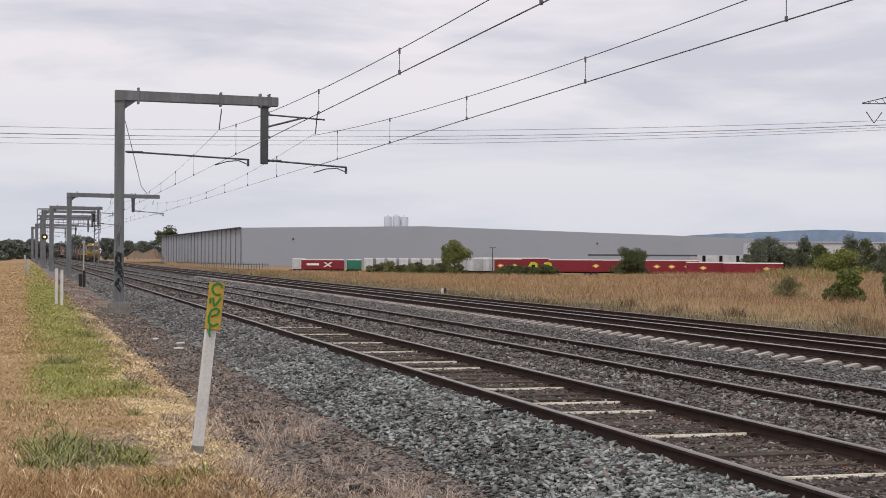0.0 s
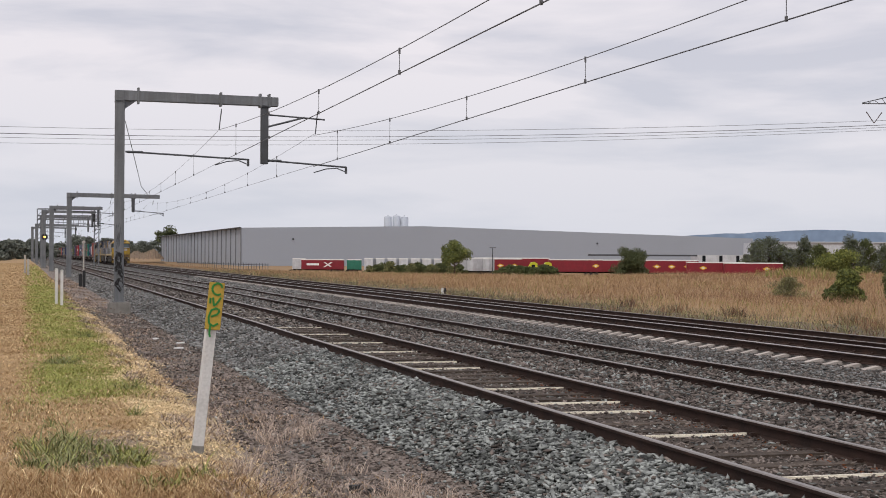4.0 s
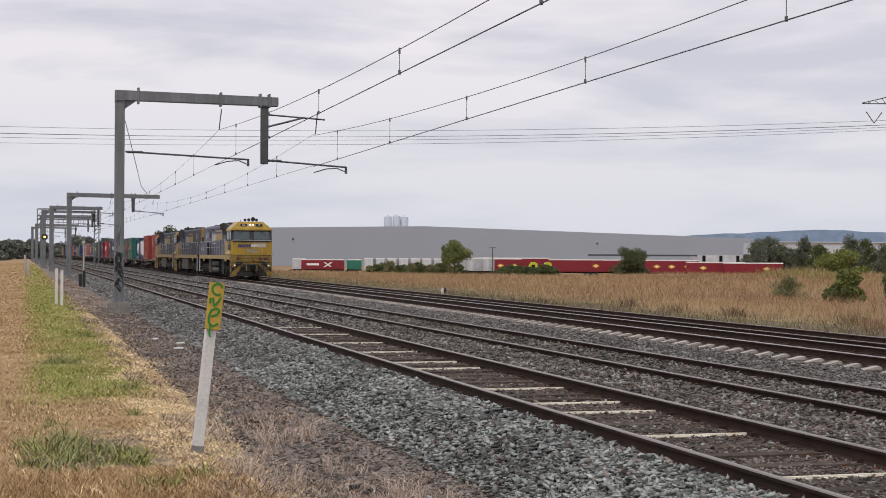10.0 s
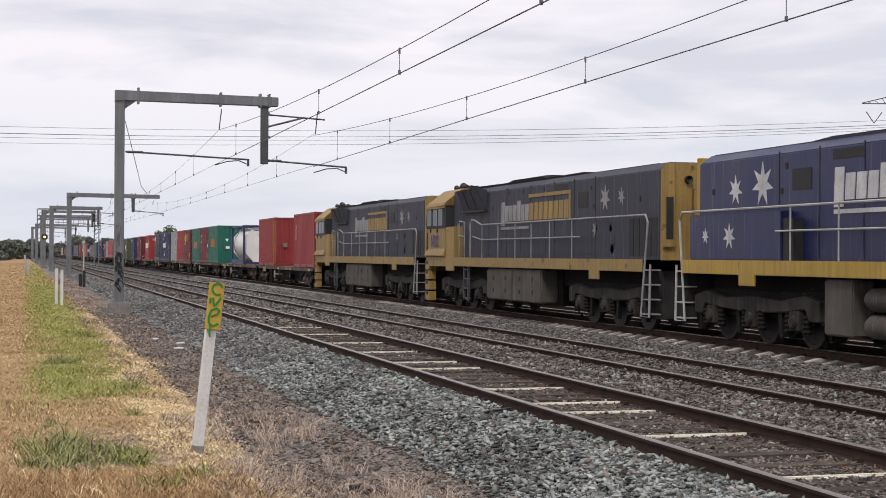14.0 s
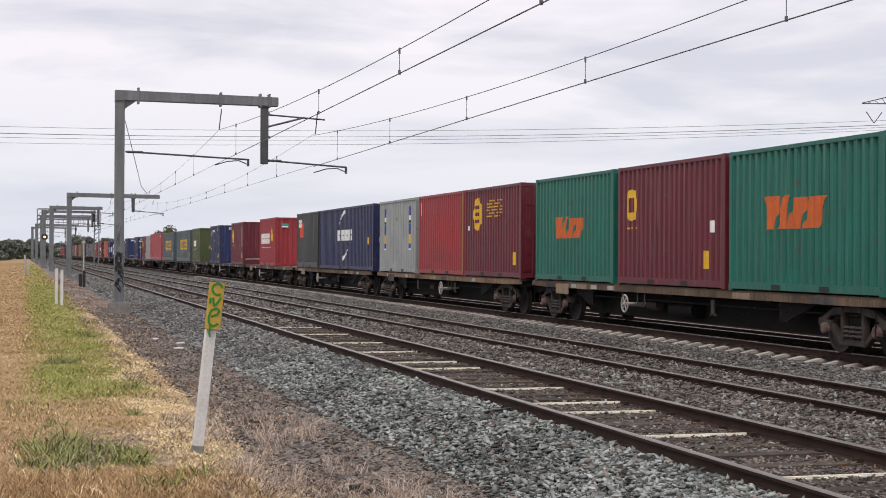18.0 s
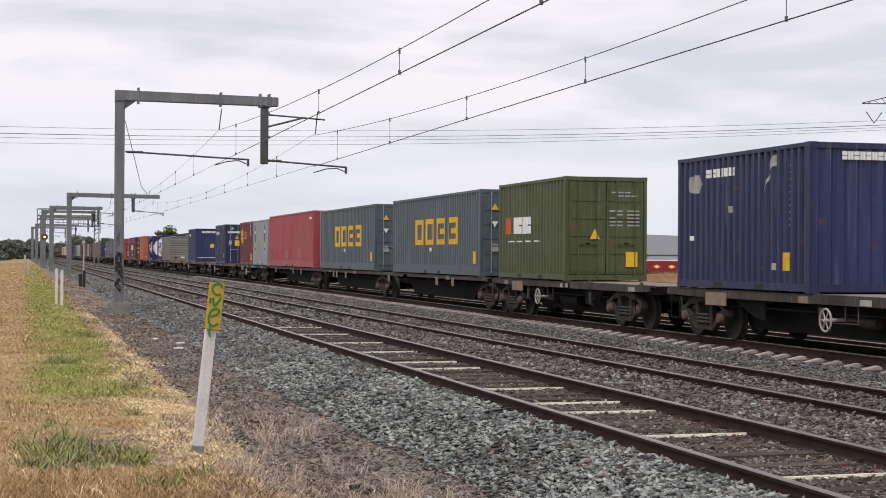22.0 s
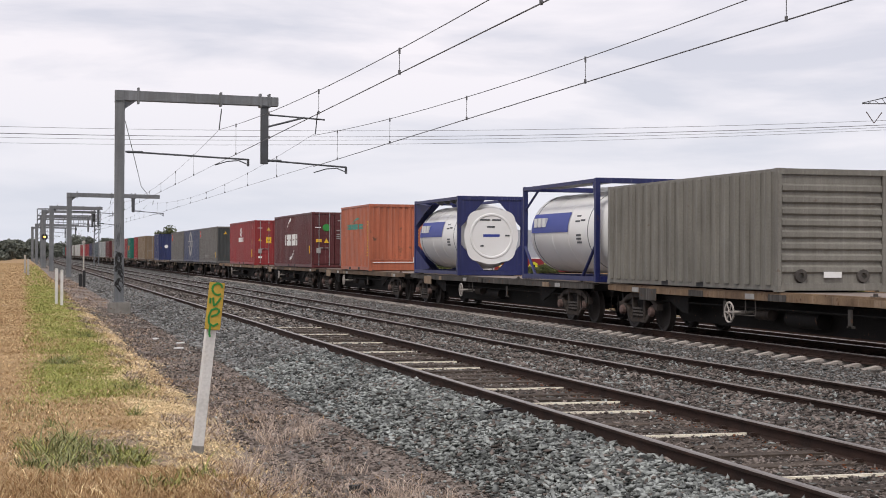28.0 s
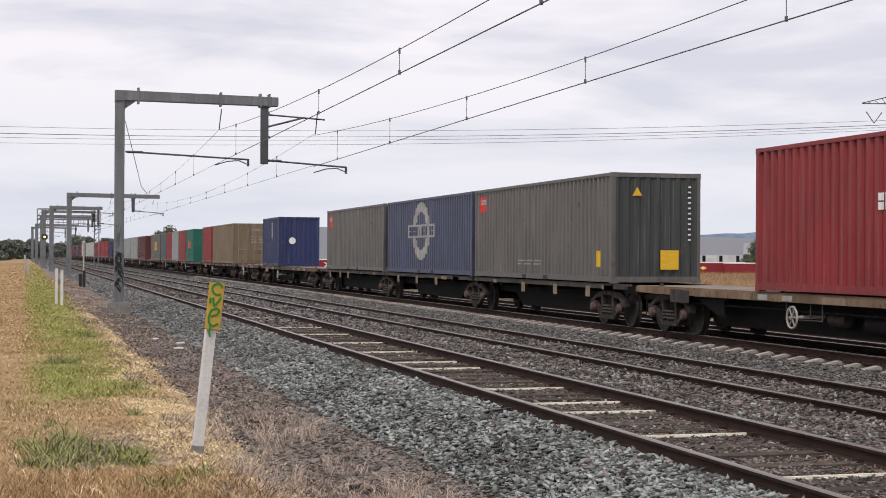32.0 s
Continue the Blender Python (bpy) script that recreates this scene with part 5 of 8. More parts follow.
def add_mark(t, k, w, l2, h, more=0.0, pitch=None):
    """Plain coloured shapes on a face: (face, centre along, centre up, width, height, material, kind)."""
    face, a, z, bw, bh, mat, shape = k
    s = Shape()
    off = 0.008 + more

    calls = []

    def painted(pts):
        """Paint that follows the corrugation."""
        calls.append(0)
        span = 2 * l2 - 0.28
        step = span / max(2, round(span / pitch))
        pts = [(min(max(p, -l2 + 0.141), l2 - 0.141), q) for p, q in pts]
        lo, hi = min(p for p, q in pts), max(p for p, q in pts)
        first = -l2 + 0.14
        cuts = [lo, hi]
        for i in range(int((lo - first) / step), int((hi - first) / step) + 2):
            cuts += [c for c in (first + step * (i + q) for q in (0, 0.38, 0.5, 0.88)) if lo < c < hi]
        cuts.sort()
        for c0, c1 in zip(cuts, cuts[1:]):
            piece = clip_strip(pts, c0, c1)
            if piece:
                mid = (c0 + c1) / 2
                d0 = wave_depth(c0 + (mid - c0) * 0.002, l2, pitch)
                d1 = wave_depth(c1 - (c1 - mid) * 0.002, l2, pitch)
                s.face([(-w + 0.012 - 0.003 - more * 0.3 - 0.0006 * len(calls) + d0 + (d1 - d0) * ((p - c0) / max(c1 - c0, 1e-6)), p, q) for p, q in piece])

    def rect(a0, a1, z0, z1, lift=0.0):
        if face == "side" and pitch and 0.17 < (z0 + z1) / 2 and abs(a0 + a1) / 2 < l2 - 0.16:
            painted([(a0, z0), (a1, z0), (a1, z1), (a0, z1)])
        elif face == "side":
            s.box(-w - off - lift, -w + 0.004, a0, a1, z0, z1)
        else:
            s.box(a0, a1, -l2 - 0.016 - more, -l2 - 0.003, z0, z1)

    def poly(pts):
        if face == "side" and pitch:
            painted(list(pts))
        elif face == "side":
            s.prism(pts, -w - off, -w + 0.004, 0, "x")
        else:
            s.prism(pts, -l2 - 0.016 - more, -l2 - 0.003, 0, "y")

    if shape == "bar":
        rect(a - bw / 2, a + bw / 2, z - bh / 2, z + bh / 2)
    elif shape == "blocks":                     # four heavy square frames, two of them with an inner bar
        step = bw / 4
        for i in range(4):
            c = a + bw / 2 - step * (i + 0.5)
            g, th = step * 0.37, bh * 0.2
            rect(c - g, c - g + th, z - bh / 2, z + bh / 2)
            rect(c + g - th, c + g, z - bh / 2, z + bh / 2)
            rect(c - g + th, c + g - th, z - bh / 2, z - bh / 2 + th)
            rect(c - g + th, c + g - th, z + bh / 2 - th, z + bh / 2)
            if i > 1:
                rect(c - g + th, c + g - th * 1.8, z - th / 2, z + th / 2)
    elif shape == "rings":                      # a row of solid glyph-sized blocks, each with a slot
        n = max(3, int(bw / bh * 1.25))
        step = bw / n
        for i in range(n):
            c, g, slot = a - bw / 2 + step * (i + 0.5), step * 0.42, bh * 0.09
            if i % 2:
                rect(c - g, c - slot / 2, z - bh / 2, z + bh / 2)
                rect(c + slot / 2, c + g, z - bh / 2, z + bh / 2)
            else:
                rect(c - g, c + g, z + slot / 2, z + bh / 2)
                rect(c - g, c + g, z - bh / 2, z - slot / 2)
    elif shape == "lines":                      # small rows of writing as broken dashes
        n = max(1, int(bh / (0.13 if bw < 0.15 else 0.09)))
        for i in range(n):
            zz = z + bh / 2 - (i + 0.5) * bh / n
            words = max(1, int(bw / 0.2))
            for q in range(words):
                w0 = a - bw / 2 + bw * q / words
                if (i * 3 + q * 5) % 4 != 3 or words == 1:
                    rect(w0, w0 + bw / words * (0.82 if words > 1 else 1.0), zz - 0.02, zz + 0.02)
    elif shape == "disc":
        poly([(a + bw / 2 * math.cos(i * math.pi / 10), z + bh / 2 * math.sin(i * math.pi / 10)) for i in range(20)])
    elif shape == "ring":
        for i in range(20):
            c0, c1 = i * math.pi / 10, (i + 1) * math.pi / 10
            poly([(a + bw / 2 * math.cos(c0), z + bh / 2 * math.sin(c0)), (a + bw / 2 * math.cos(c1), z + bh / 2 * math.sin(c1)), (a + bw * 0.33 * math.cos(c1), z + bh * 0.33 * math.sin(c1)), (a + bw * 0.33 * math.cos(c0), z + bh * 0.33 * math.sin(c0))])
    elif shape == "tri":
        poly([(a - bw / 2, z - bh / 2), (a + bw / 2, z - bh / 2), (a, z + bh / 2)])
    elif shape == "tri_down":
        poly([(a - bw / 2, z + bh / 2), (a + bw / 2, z + bh / 2), (a, z - bh / 2)])
    elif shape in ("arc", "arc_down"):          # a tapering crescent in short pieces
        flip = 1 if shape == "arc" else -1
        rim = []
        for i in range(9):
            q = i / 8
            fat = 0.03 * bh + 0.24 * bh * q * (1.0 if q < 0.9 else 0.4)
            rim.append((a + flip * bw * (0.5 - q), z + flip * bh * (0.5 - (1 - q) ** 2), fat * flip))
        for (p0, q0, f0), (p1, q1, f1) in zip(rim, rim[1:]):
            poly([(p0, q0 + f0 * 0.5), (p1, q1 + f1 * 0.5), (p1, q1 - f1), (p0, q0 - f0)])
    elif shape == "blots":                      # one heavy block cut by slanting gaps
        for i, (lo, hi) in enumerate(((0.5, 0.24), (0.21, 0.1), (0.07, -0.12), (-0.15, -0.36))):
            zt, zb, lean = z + bh * (0.38 if i < 2 else 0.32), z - bh * 0.32, bw * 0.05
            poly([(a + bw * hi + lean, zb), (a + bw * (lo if i else 0.36) + lean, zb), (a + bw * lo - lean, zt), (a + bw * (hi if i > 1 else hi + 0.02) - lean, zt)])
    part("marking", s, M[mat] if mat in M else P[mat], t)


def bogie(parent, y, r=0.46):
    """A three-piece wagon bogie with its wheelsets."""
    b = new("bogie")
    b.parent = parent
    b.matrix_basis = pose(0, y, 0)
    for sx in (-1, 1):
        x = sx * 1.02
        s = Shape()
        for sy in (-1, 1):
            s.prism([(sy * 0.3, 0.74), (sy * 0.34, 0.9), (sy * 0.72, 0.84), (sy * 1.16, 0.64), (sy * 1.16, 0.5), (sy * 0.74, 0.7)], x - 0.07, x + 0.07, 0, "x")
            s.prism([(sy * 0.74, 0.5), (sy * 1.2, 0.5), (sy * 1.2, 0.66), (sy * 0.74, 0.6)], x - 0.08, x + 0.08, 0, "x")
            s.prism([(sy * 0.76, 0.58), (sy * 0.86, 0.5), (sy * 0.46, 0.17), (sy * 0.34, 0.22)], x - 0.06, x + 0.06, 0, "x")
            s.prism([(sy * 0.3, 0.24), (sy * 0.42, 0.24), (sy * 0.42, 0.8), (sy * 0.3, 0.8)], x - 0.065, x + 0.065, 0, "x")
        s.prism([(-0.46, 0.17), (0.46, 0.17), (0.42, 0.29), (-0.42, 0.29)], x - 0.075, x + 0.075, 0, "x")
        s.prism([(-0.34, 0.78), (0.34, 0.78), (0.3, 0.9), (-0.3, 0.9)], x - 0.07, x + 0.07, 0, "x")
        part("side_frame", s, M["bogie_cast"], b, "cast steel side frame", bevel=0.015)
        sp = Shape()
        for yy in (-0.22, 0, 0.22):
            sp.lathe([(0.3 + k * 0.04, 0.085 if k % 2 else 0.06) for k in range(7)], 8, "z", (x + sx * 0.04, yy, 0))
        part("spring", sp, M["wheel"], b)
        for yy in (-0.9, 0.9):
            part("axle_box", Shape().lathe([(x + sx * 0.06, 0.12), (x + sx * 0.15, 0.11), (x + sx * 0.17, 0.07), (x + sx * 0.17, 0.01)], 12, "x", (0, yy, r)), M["axle_cap"], b, "rusty axle cap")
            part("wheel", Shape().wheel(-0.75, yy, r, r, 0.13) if sx < 0 else Shape().wheel(0.75, yy, r, r, 0.13), M["wheel"], b, "worn steel wheel", True)
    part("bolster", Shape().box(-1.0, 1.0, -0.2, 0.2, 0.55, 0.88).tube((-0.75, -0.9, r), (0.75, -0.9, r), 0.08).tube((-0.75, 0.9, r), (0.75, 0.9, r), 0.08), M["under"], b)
    return b


BOGIE = {}


def add_bogie(t, y):
    if "first" not in BOGIE:
        BOGIE["first"] = bogie(t, y)
        return BOGIE["first"]
    src = BOGIE["first"]
    made = {}
    for o in (src, *src.children):
        c = o.copy()
        scene.collection.objects.link(c)
        made[o] = c
        if o is not src:
            c.parent = made[src]
    made[src].parent = t
    made[src].matrix_basis = pose(0, y, 0)
    return made[src]


def wagon(u0, u1, color="deck_brown", joined=False, wheel_at=0.62, bogies=None):
    """A skeletal container flat wagon from coupler to coupler."""
    t = thing("flat_wagon", "weathered tan-brown container flat wagon" if color == "deck_tan" else "weathered brown container flat wagon" if color == "deck_brown" else "grimy grey container flat wagon", "wagon", "container wagons")
    c, l = (u0 + u1) / 2, u1 - u0
    e = l / 2 - (0.12 if joined else 0.55)
    m = M[color]
    for sx in (-1, 1):
        x = sx * 1.16
        sill = Shape()
        sill.prism([(-e, 1.05), (-e, 0.93), (-e + 1.2, 0.9), (e - 1.2, 0.9), (e, 0.93), (e, 1.05)] if not joined else [(-e, 1.05), (-e, 0.95), (e, 0.95), (e, 1.05)], x - 0.03, x + 0.03, 0, "x")
        sill.box(x - sx * 0.16 if sx > 0 else x, x if sx > 0 else x + 0.16, -e, e, 1.03, 1.085)
        part("side_sill", sill, m, t, "", bevel=0.006)
    spine = Shape().prism([(-e, 1.0), (-e, 0.7), (-e + 2.7, 0.62), (-e + 3.3, 0.27), (e - 3.3, 0.27), (e - 2.7, 0.62), (e, 0.7), (e, 1.0)], -0.6, 0.6, 0, "x")
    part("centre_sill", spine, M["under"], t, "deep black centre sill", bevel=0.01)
    if not joined:
        part("deck", Shape().box(-1.0, 1.0, -e + 0.05, e - 0.05, 1.06, 1.08), M["deck_floor"], t, "worn flat deck sheet")
    n = max(4, int(l / 2.4))
    for i in range(n + 1):
        yy = -e + 0.14 + (2 * e - 0.28) * i / n
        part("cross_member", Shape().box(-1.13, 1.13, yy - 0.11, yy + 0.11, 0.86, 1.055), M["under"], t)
    r = random.Random(int(u0 * 10))
    for i in range(3):
        yy = r.uniform(-e + 1, e - 1)
        part("number_plate", Shape().box(-1.2, -1.188, yy - 0.2, yy + 0.2, 0.92, 1.03) if not joined else Shape().box(-1.2, -1.188, yy - 0.15, yy + 0.15, 0.72, 1.0), M["label_grey"] if not joined else M["patch_tan"], t, "small pale data plate")
    for i in range(4):
        yy, k = r.uniform(-e + 0.8, e - 0.8), r.uniform(0.15, 0.45)
        part("patch_plate", Shape().box(-1.198, -1.187, yy - k, yy + k, 0.905 if not joined else 0.935, 1.04), M["patch_tan" if i % 2 else "deck_grey"], t, "repainted patch on the sill")
    if not joined:
        for sy in (-1, 1):
            part("coupler", Shape().box(-0.1, 0.1, min(sy * e, sy * (l / 2 - 0.02)), max(sy * e, sy * (l / 2 - 0.02)), 0.72, 0.95).box(-0.16, 0.16, min(sy * (l / 2 - 0.22), sy * (l / 2)), max(sy * (l / 2 - 0.22), sy * (l / 2)), 0.66, 1.0), M["under"], t, bevel=0.03)
            part("step", Shape().path([(-1.2, sy * (e - 0.3), 0.8), (-1.22, sy * (e - 0.3), 0.4), (-1.22, sy * (e - 0.75), 0.4), (-1.2, sy * (e - 0.75), 0.8)], 0.016, 5), M["under"], t)
        yh = -e + 2 * e * wheel_at
        hb = Shape()
        for k in range(16):
            a0, a1 = k * math.pi / 8, (k + 1) * math.pi / 8
            hb.tube((-1.3, yh + 0.21 * math.cos(a0), 0.62 + 0.21 * math.sin(a0)), (-1.3, yh + 0.21 * math.cos(a1), 0.62 + 0.21 * math.sin(a1)), 0.022, None, 5)
        for k in range(6):
            a0 = k * math.pi / 3
            hb.tube((-1.3, yh, 0.62), (-1.3, yh + 0.21 * math.cos(a0), 0.62 + 0.21 * math.sin(a0)), 0.014, None, 5)
        hb.tube((-1.34, yh, 0.62), (-0.6, yh, 0.62), 0.035)
        part("handbrake_wheel", hb, M["wheel_pale"], t, "pale spoked handbrake wheel")
        part("brake_reservoir", Shape().tube((-0.8, -0.8, 0.55), (-0.8, 0.5, 0.55), 0.17, None, 12), M["under"], t, "", True)
        part("brake_cylinder", Shape().tube((-0.85, 1.2, 0.6), (-0.85, 1.8, 0.6), 0.12, None, 10), M["bogie_cast"], t, "", True)
        for yy in (-2.4, 2.7):
            part("hanger", Shape().box(-1.2, -1.17, yy - 0.06, yy + 0.06, 0.5, 0.84).box(-1.2, -1.14, yy - 0.1, yy + 0.1, 0.5, 0.54), M["deck_grey"], t)
        rig = Shape()
        for yy, dz in ((yh - 0.9, 0.34), (yh - 0.45, 0.3), (yh + 0.5, 0.36)):
            rig.tube((-1.15, yy, 0.92), (-1.15, yy, 0.92 - dz), 0.014, None, 5)
        rig.tube((-1.15, yh - 0.9, 0.58), (-1.15, yh + 0.5, 0.56), 0.014, None, 5)
        part("brake_rigging", rig, M["deck_grey"], t, "thin brake rods below the sill")
        for sy in (-1, 1):
            part("gusset", Shape().prism([(sy * (e - 3.0), 0.92), (sy * (e - 4.6), 0.92), (sy * (e - 4.6), 0.5), (sy * (e - 4.3), 0.5)], -1.05, -1.0, 0, "x"), M["under"], t, "sloping dark gusset plate")
        part("sill_panel", Shape().box(-1.205, -1.19, e - 3.1, e - 2.1, 0.74, 1.02), M["patch_tan"] if color != "deck_tan" else M["deck_grey"], t, "patched data panel below the deck edge")
        hose = Shape()
        for sy in (-1, 1):
            hose.path([(-0.35, sy * (e + 0.02), 0.85), (-0.4, sy * (e + 0.25), 0.55), (-0.36, sy * (e + 0.4), 0.62)], 0.025, 5)
        part("brake_hose", hose, M["black"], t)
        pipe = Shape().tube((-1.02, -e + 1.5, 0.72), (-1.02, e - 1.5, 0.74), 0.022, None, 5)
        part("brake_pipe", pipe, M["under"], t)
    if not joined:
        for q in (0.06, 0.34, 0.66, 0.94):
            part("twistlock", Shape().box(-1.12, -0.98, -e + 2 * e * q - 0.07, -e + 2 * e * q + 0.07, 1.075, 1.098).prism([(-1.08, -e + 2 * e * q - 0.03), (-1.02, -e + 2 * e * q - 0.03), (-1.02, -e + 2 * e * q + 0.03), (-1.08, -e + 2 * e * q + 0.03)], 1.09, 1.15), M["deck_grey"], t)
    for yy in bogies if bogies else (-e + 1.75, e - 1.75):
        add_bogie(t, yy)
    aboard(t, c)
    return t


def tank_container(place, frame_mat, tank_mat, label, band=None, octagon=True, height=2.75, brace=True, post=0.13, plate=True):
    """A 20-foot tank in an open frame."""
    t = thing("tank_container", label, "tank container", "tank containers")
    w, l2, h = 1.219, 3.03, height
    fm = frame_mat
    for sy in (-1, 1):
        f = Shape()
        y = sy * (l2 - 0.07)
        for sx in (-1, 1):
            f.box(min(sx * w, sx * (w - post)), max(sx * w, sx * (w - post)), y - 0.07, y + 0.07, 0, h)
        f.box(-w + post, w - post, y - 0.07, y + 0.07, h - 0.14, h).box(-w + post, w - post, y - 0.07, y + 0.07, 0, 0.16)
        if octagon and plate:
            for sx in (-1, 1):
                f.prism([(sx * (w - 0.12), h - 0.14), (sx * (w - 0.98), h - 0.14), (sx * (w - 0.12), h - 1.08)], y - 0.04, y + 0.04, 0, "y")
                f.prism([(sx * (w - 0.12), 0.16), (sx * (w - 0.98), 0.16), (sx * (w - 0.12), 1.08)], y - 0.04, y + 0.04, 0, "y")
        part("end_frame", f, fm, t, "square end frame", bevel=0.01)
        if octagon and plate:
            cross, n = Shape(), 48
            out = [(0.98 + 0.13 * max(0, math.cos(4 * (a - math.pi / 4)) - 0.2)) for a in (2 * math.pi * j / n for j in range(n))]
            cross.prism([(out[j] * math.cos(2 * math.pi * j / n), 1.37 + out[j] * math.sin(2 * math.pi * j / n)) for j in range(n)], y + sy * 0.05 - 0.008, y + sy * 0.05 + 0.008, 0, "y")
            cross.lathe([(y + sy * 0.06, 0.70), (y + sy * 0.085, 0.72), (y + sy * 0.085, 0.77), (y + sy * 0.06, 0.79)], 40, "y", (0, 0, 1.37))
            part("end_plate", cross, tank_mat, t, "white scalloped end plate with a raised ring")
        if not octagon:
            oc = [(1.08 * a, 1.36 + 1.2 * b) for a, b in ((-0.45, -1), (0.45, -1), (1, -0.45), (1, 0.45), (0.45, 1), (-0.45, 1), (-1, 0.45), (-1, -0.45))]
            part("end_plate", Shape().prism(oc, sy * (l2 - 0.16) - 0.01, sy * (l2 - 0.16) + 0.01, 0, "y"), tank_mat, t, "eight-sided steel end plate")
    for sx in (-1, 1):
        r = Shape().box(sx * (w - 0.05) - 0.05, sx * (w - 0.05) + 0.05, -l2 + 0.14, l2 - 0.14, h - 0.12, h - 0.02).box(sx * (w - 0.05) - 0.05, sx * (w - 0.05) + 0.05, -l2 + 0.14, l2 - 0.14, 0.03, 0.15)
        part("side_rail", r, fm, t)
        if brace:
            b = Shape()
            for sy in (-1, 1):
                b.tube((sx * (w - 0.05), sy * (l2 - 0.15), 0.95), (sx * (w - 0.05), sy * (l2 - 1.1), 0.12), 0.045).tube((sx * (w - 0.05), sy * (l2 - 0.15), h - 0.7), (sx * (w - 0.25), sy * (l2 - 0.8), h - 0.1), 0.035)
            part("diagonal_brace", b, fm, t)
        if octagon and plate:
            for sy in (-1, 1):
                for zz, up in ((0.1, 1), (h - 0.1, -1)):
                    g = Shape()
                    a, b, c = (sx * (w - 0.02), sy * (l2 - 0.14), zz), (sx * (w - 0.02), sy * (l2 - 0.14), zz + up * 0.85), (sx * 0.5, sy * (l2 - 0.14), zz)
                    tip = (sx * 0.92, sy * (l2 - 1.25), zz + up * 0.1)
                    g.face([a, b, tip]).face([b, c, tip]).face([c, a, tip]).face([a, c, b])
                    part("corner_gusset", g, fm, t, "blue tapering corner gusset")
    if octagon:
        for yy in (-1.5, -0.5, 0.4, 1.3) if plate else ():
            part("roof_bracket", Shape().prism([(-0.78, h - 0.06), (-0.5, h - 0.06), (-0.58, h - 0.22), (-0.78, h - 0.14)], yy - 0.03, yy + 0.03, 0, "y"), M["galv"], t, "grey walkway bracket")
        wr = Shape()
        for yy, zz in ((-1.35, 0.42), (-1.35, 0.28), (-1.75, 0.3), (-1.5, -0.1), (-1.5, -0.2), (-1.5, -0.3)):
            th0 = math.asin((zz + 0.02) / 1.13)
            wr.box(-math.cos(th0) * 1.13 - 0.012, -math.cos(th0) * 1.13 + 0.05, yy - 0.16, yy + 0.16, 1.36 + zz - 0.025, 1.36 + zz + 0.025)
        part("side_writing", wr, M["galv_dark"], t, "small unreadable rows of writing")
    rad, zc = 1.13, 1.36
    prof = [(-l2 + 0.12, 0.01), (-l2 + 0.13, 0.45), (-l2 + 0.2, 0.85), (-l2 + 0.36, 1.05), (-l2 + 0.55, rad), (l2 - 0.55, rad), (l2 - 0.36, 1.05), (l2 - 0.2, 0.85), (l2 - 0.13, 0.45), (l2 - 0.12, 0.01)]
    tank = part("tank", Shape().lathe(prof, 40, "y", (0, 0, zc)), tank_mat, t, "rounded steel tank shell", True)
    for yy in (-2.2, -0.65, 0.65, 2.2):
        part("band", Shape().lathe([(yy - 0.018, rad - 0.01), (yy - 0.018, rad + 0.008), (yy + 0.018, rad + 0.008), (yy + 0.018, rad - 0.01)], 40, "y", (0, 0, zc)), M["galv"] if abs(yy) > 1 else tank_mat, tank)
    part("walkway", Shape().box(-0.82, -0.1, -l2 + 0.2, l2 - 0.2, h - 0.06, h - 0.02), M["steel_bar"], t, "roof walkway")
    part("manhole", Shape().lathe([(zc + rad - 0.05, 0.3), (zc + rad + 0.12, 0.3), (zc + rad + 0.16, 0.2), (zc + rad + 0.16, 0.01)], 14, "z", (0.3, 0.2, 0)), M["steel_bar"], t)
    if band:
        seg = Shape()
        for a0 in range(-3, 3):
            th0, th1 = radians(166 + a0 * 4.8), radians(166 + (a0 + 1) * 4.8)
            p0, p1 = (math.cos(th0) * (rad + 0.018), zc + math.sin(th0) * (rad + 0.018)), (math.cos(th1) * (rad + 0.018), zc + math.sin(th1) * (rad + 0.018))
            seg.face([(p0[0], -0.7, p0[1]), (p0[0], 2.4, p0[1]), (p1[0], 2.4, p1[1]), (p1[0], -0.7, p1[1])])
        part("livery_band", seg, M["label_blue"], t, "blue livery band")
        for i in range(3):
            part("livery_block", Shape().prism([(2.15 - i * 0.36, zc + 0.16), (1.9 - i * 0.36, zc + 0.16), (1.84 - i * 0.36, zc + 0.42), (2.1 - i * 0.36, zc + 0.42)], -rad - 0.03, -rad + 0.14, 0, "x"), M["label_white"], t, "white block of the livery")
    else:
        part("placard", Shape().box(-0.24, 0.24, -l2 + 0.138, -l2 + 0.153, zc - 0.32, zc + 0.14), M["label_blue"], t, "blue end placard")
        seg = Shape()
        for a0 in range(-5, 5):
            th0, th1 = radians(172 + a0 * 8), radians(172 + (a0 + 0.72) * 8)
            p0, p1 = (math.cos(th0) * (rad + 0.012), zc + math.sin(th0) * (rad + 0.012)), (math.cos(th1) * (rad + 0.012), zc + math.sin(th1) * (rad + 0.012))
            seg.face([(p0[0], 1.98, p0[1]), (p0[0], 2.3, p0[1]), (p1[0], 2.3, p1[1]), (p1[0], 1.98, p1[1])])
        sill = Shape()
        for sx in (-1, 1):
            sill.box(sx * (w - 0.04) - 0.03, sx * (w - 0.04) + 0.03, -l2 + 0.14, l2 - 0.14, 0.15, 0.33)
        part("sill_plate", sill, fm, t, "deep blue sill plate")
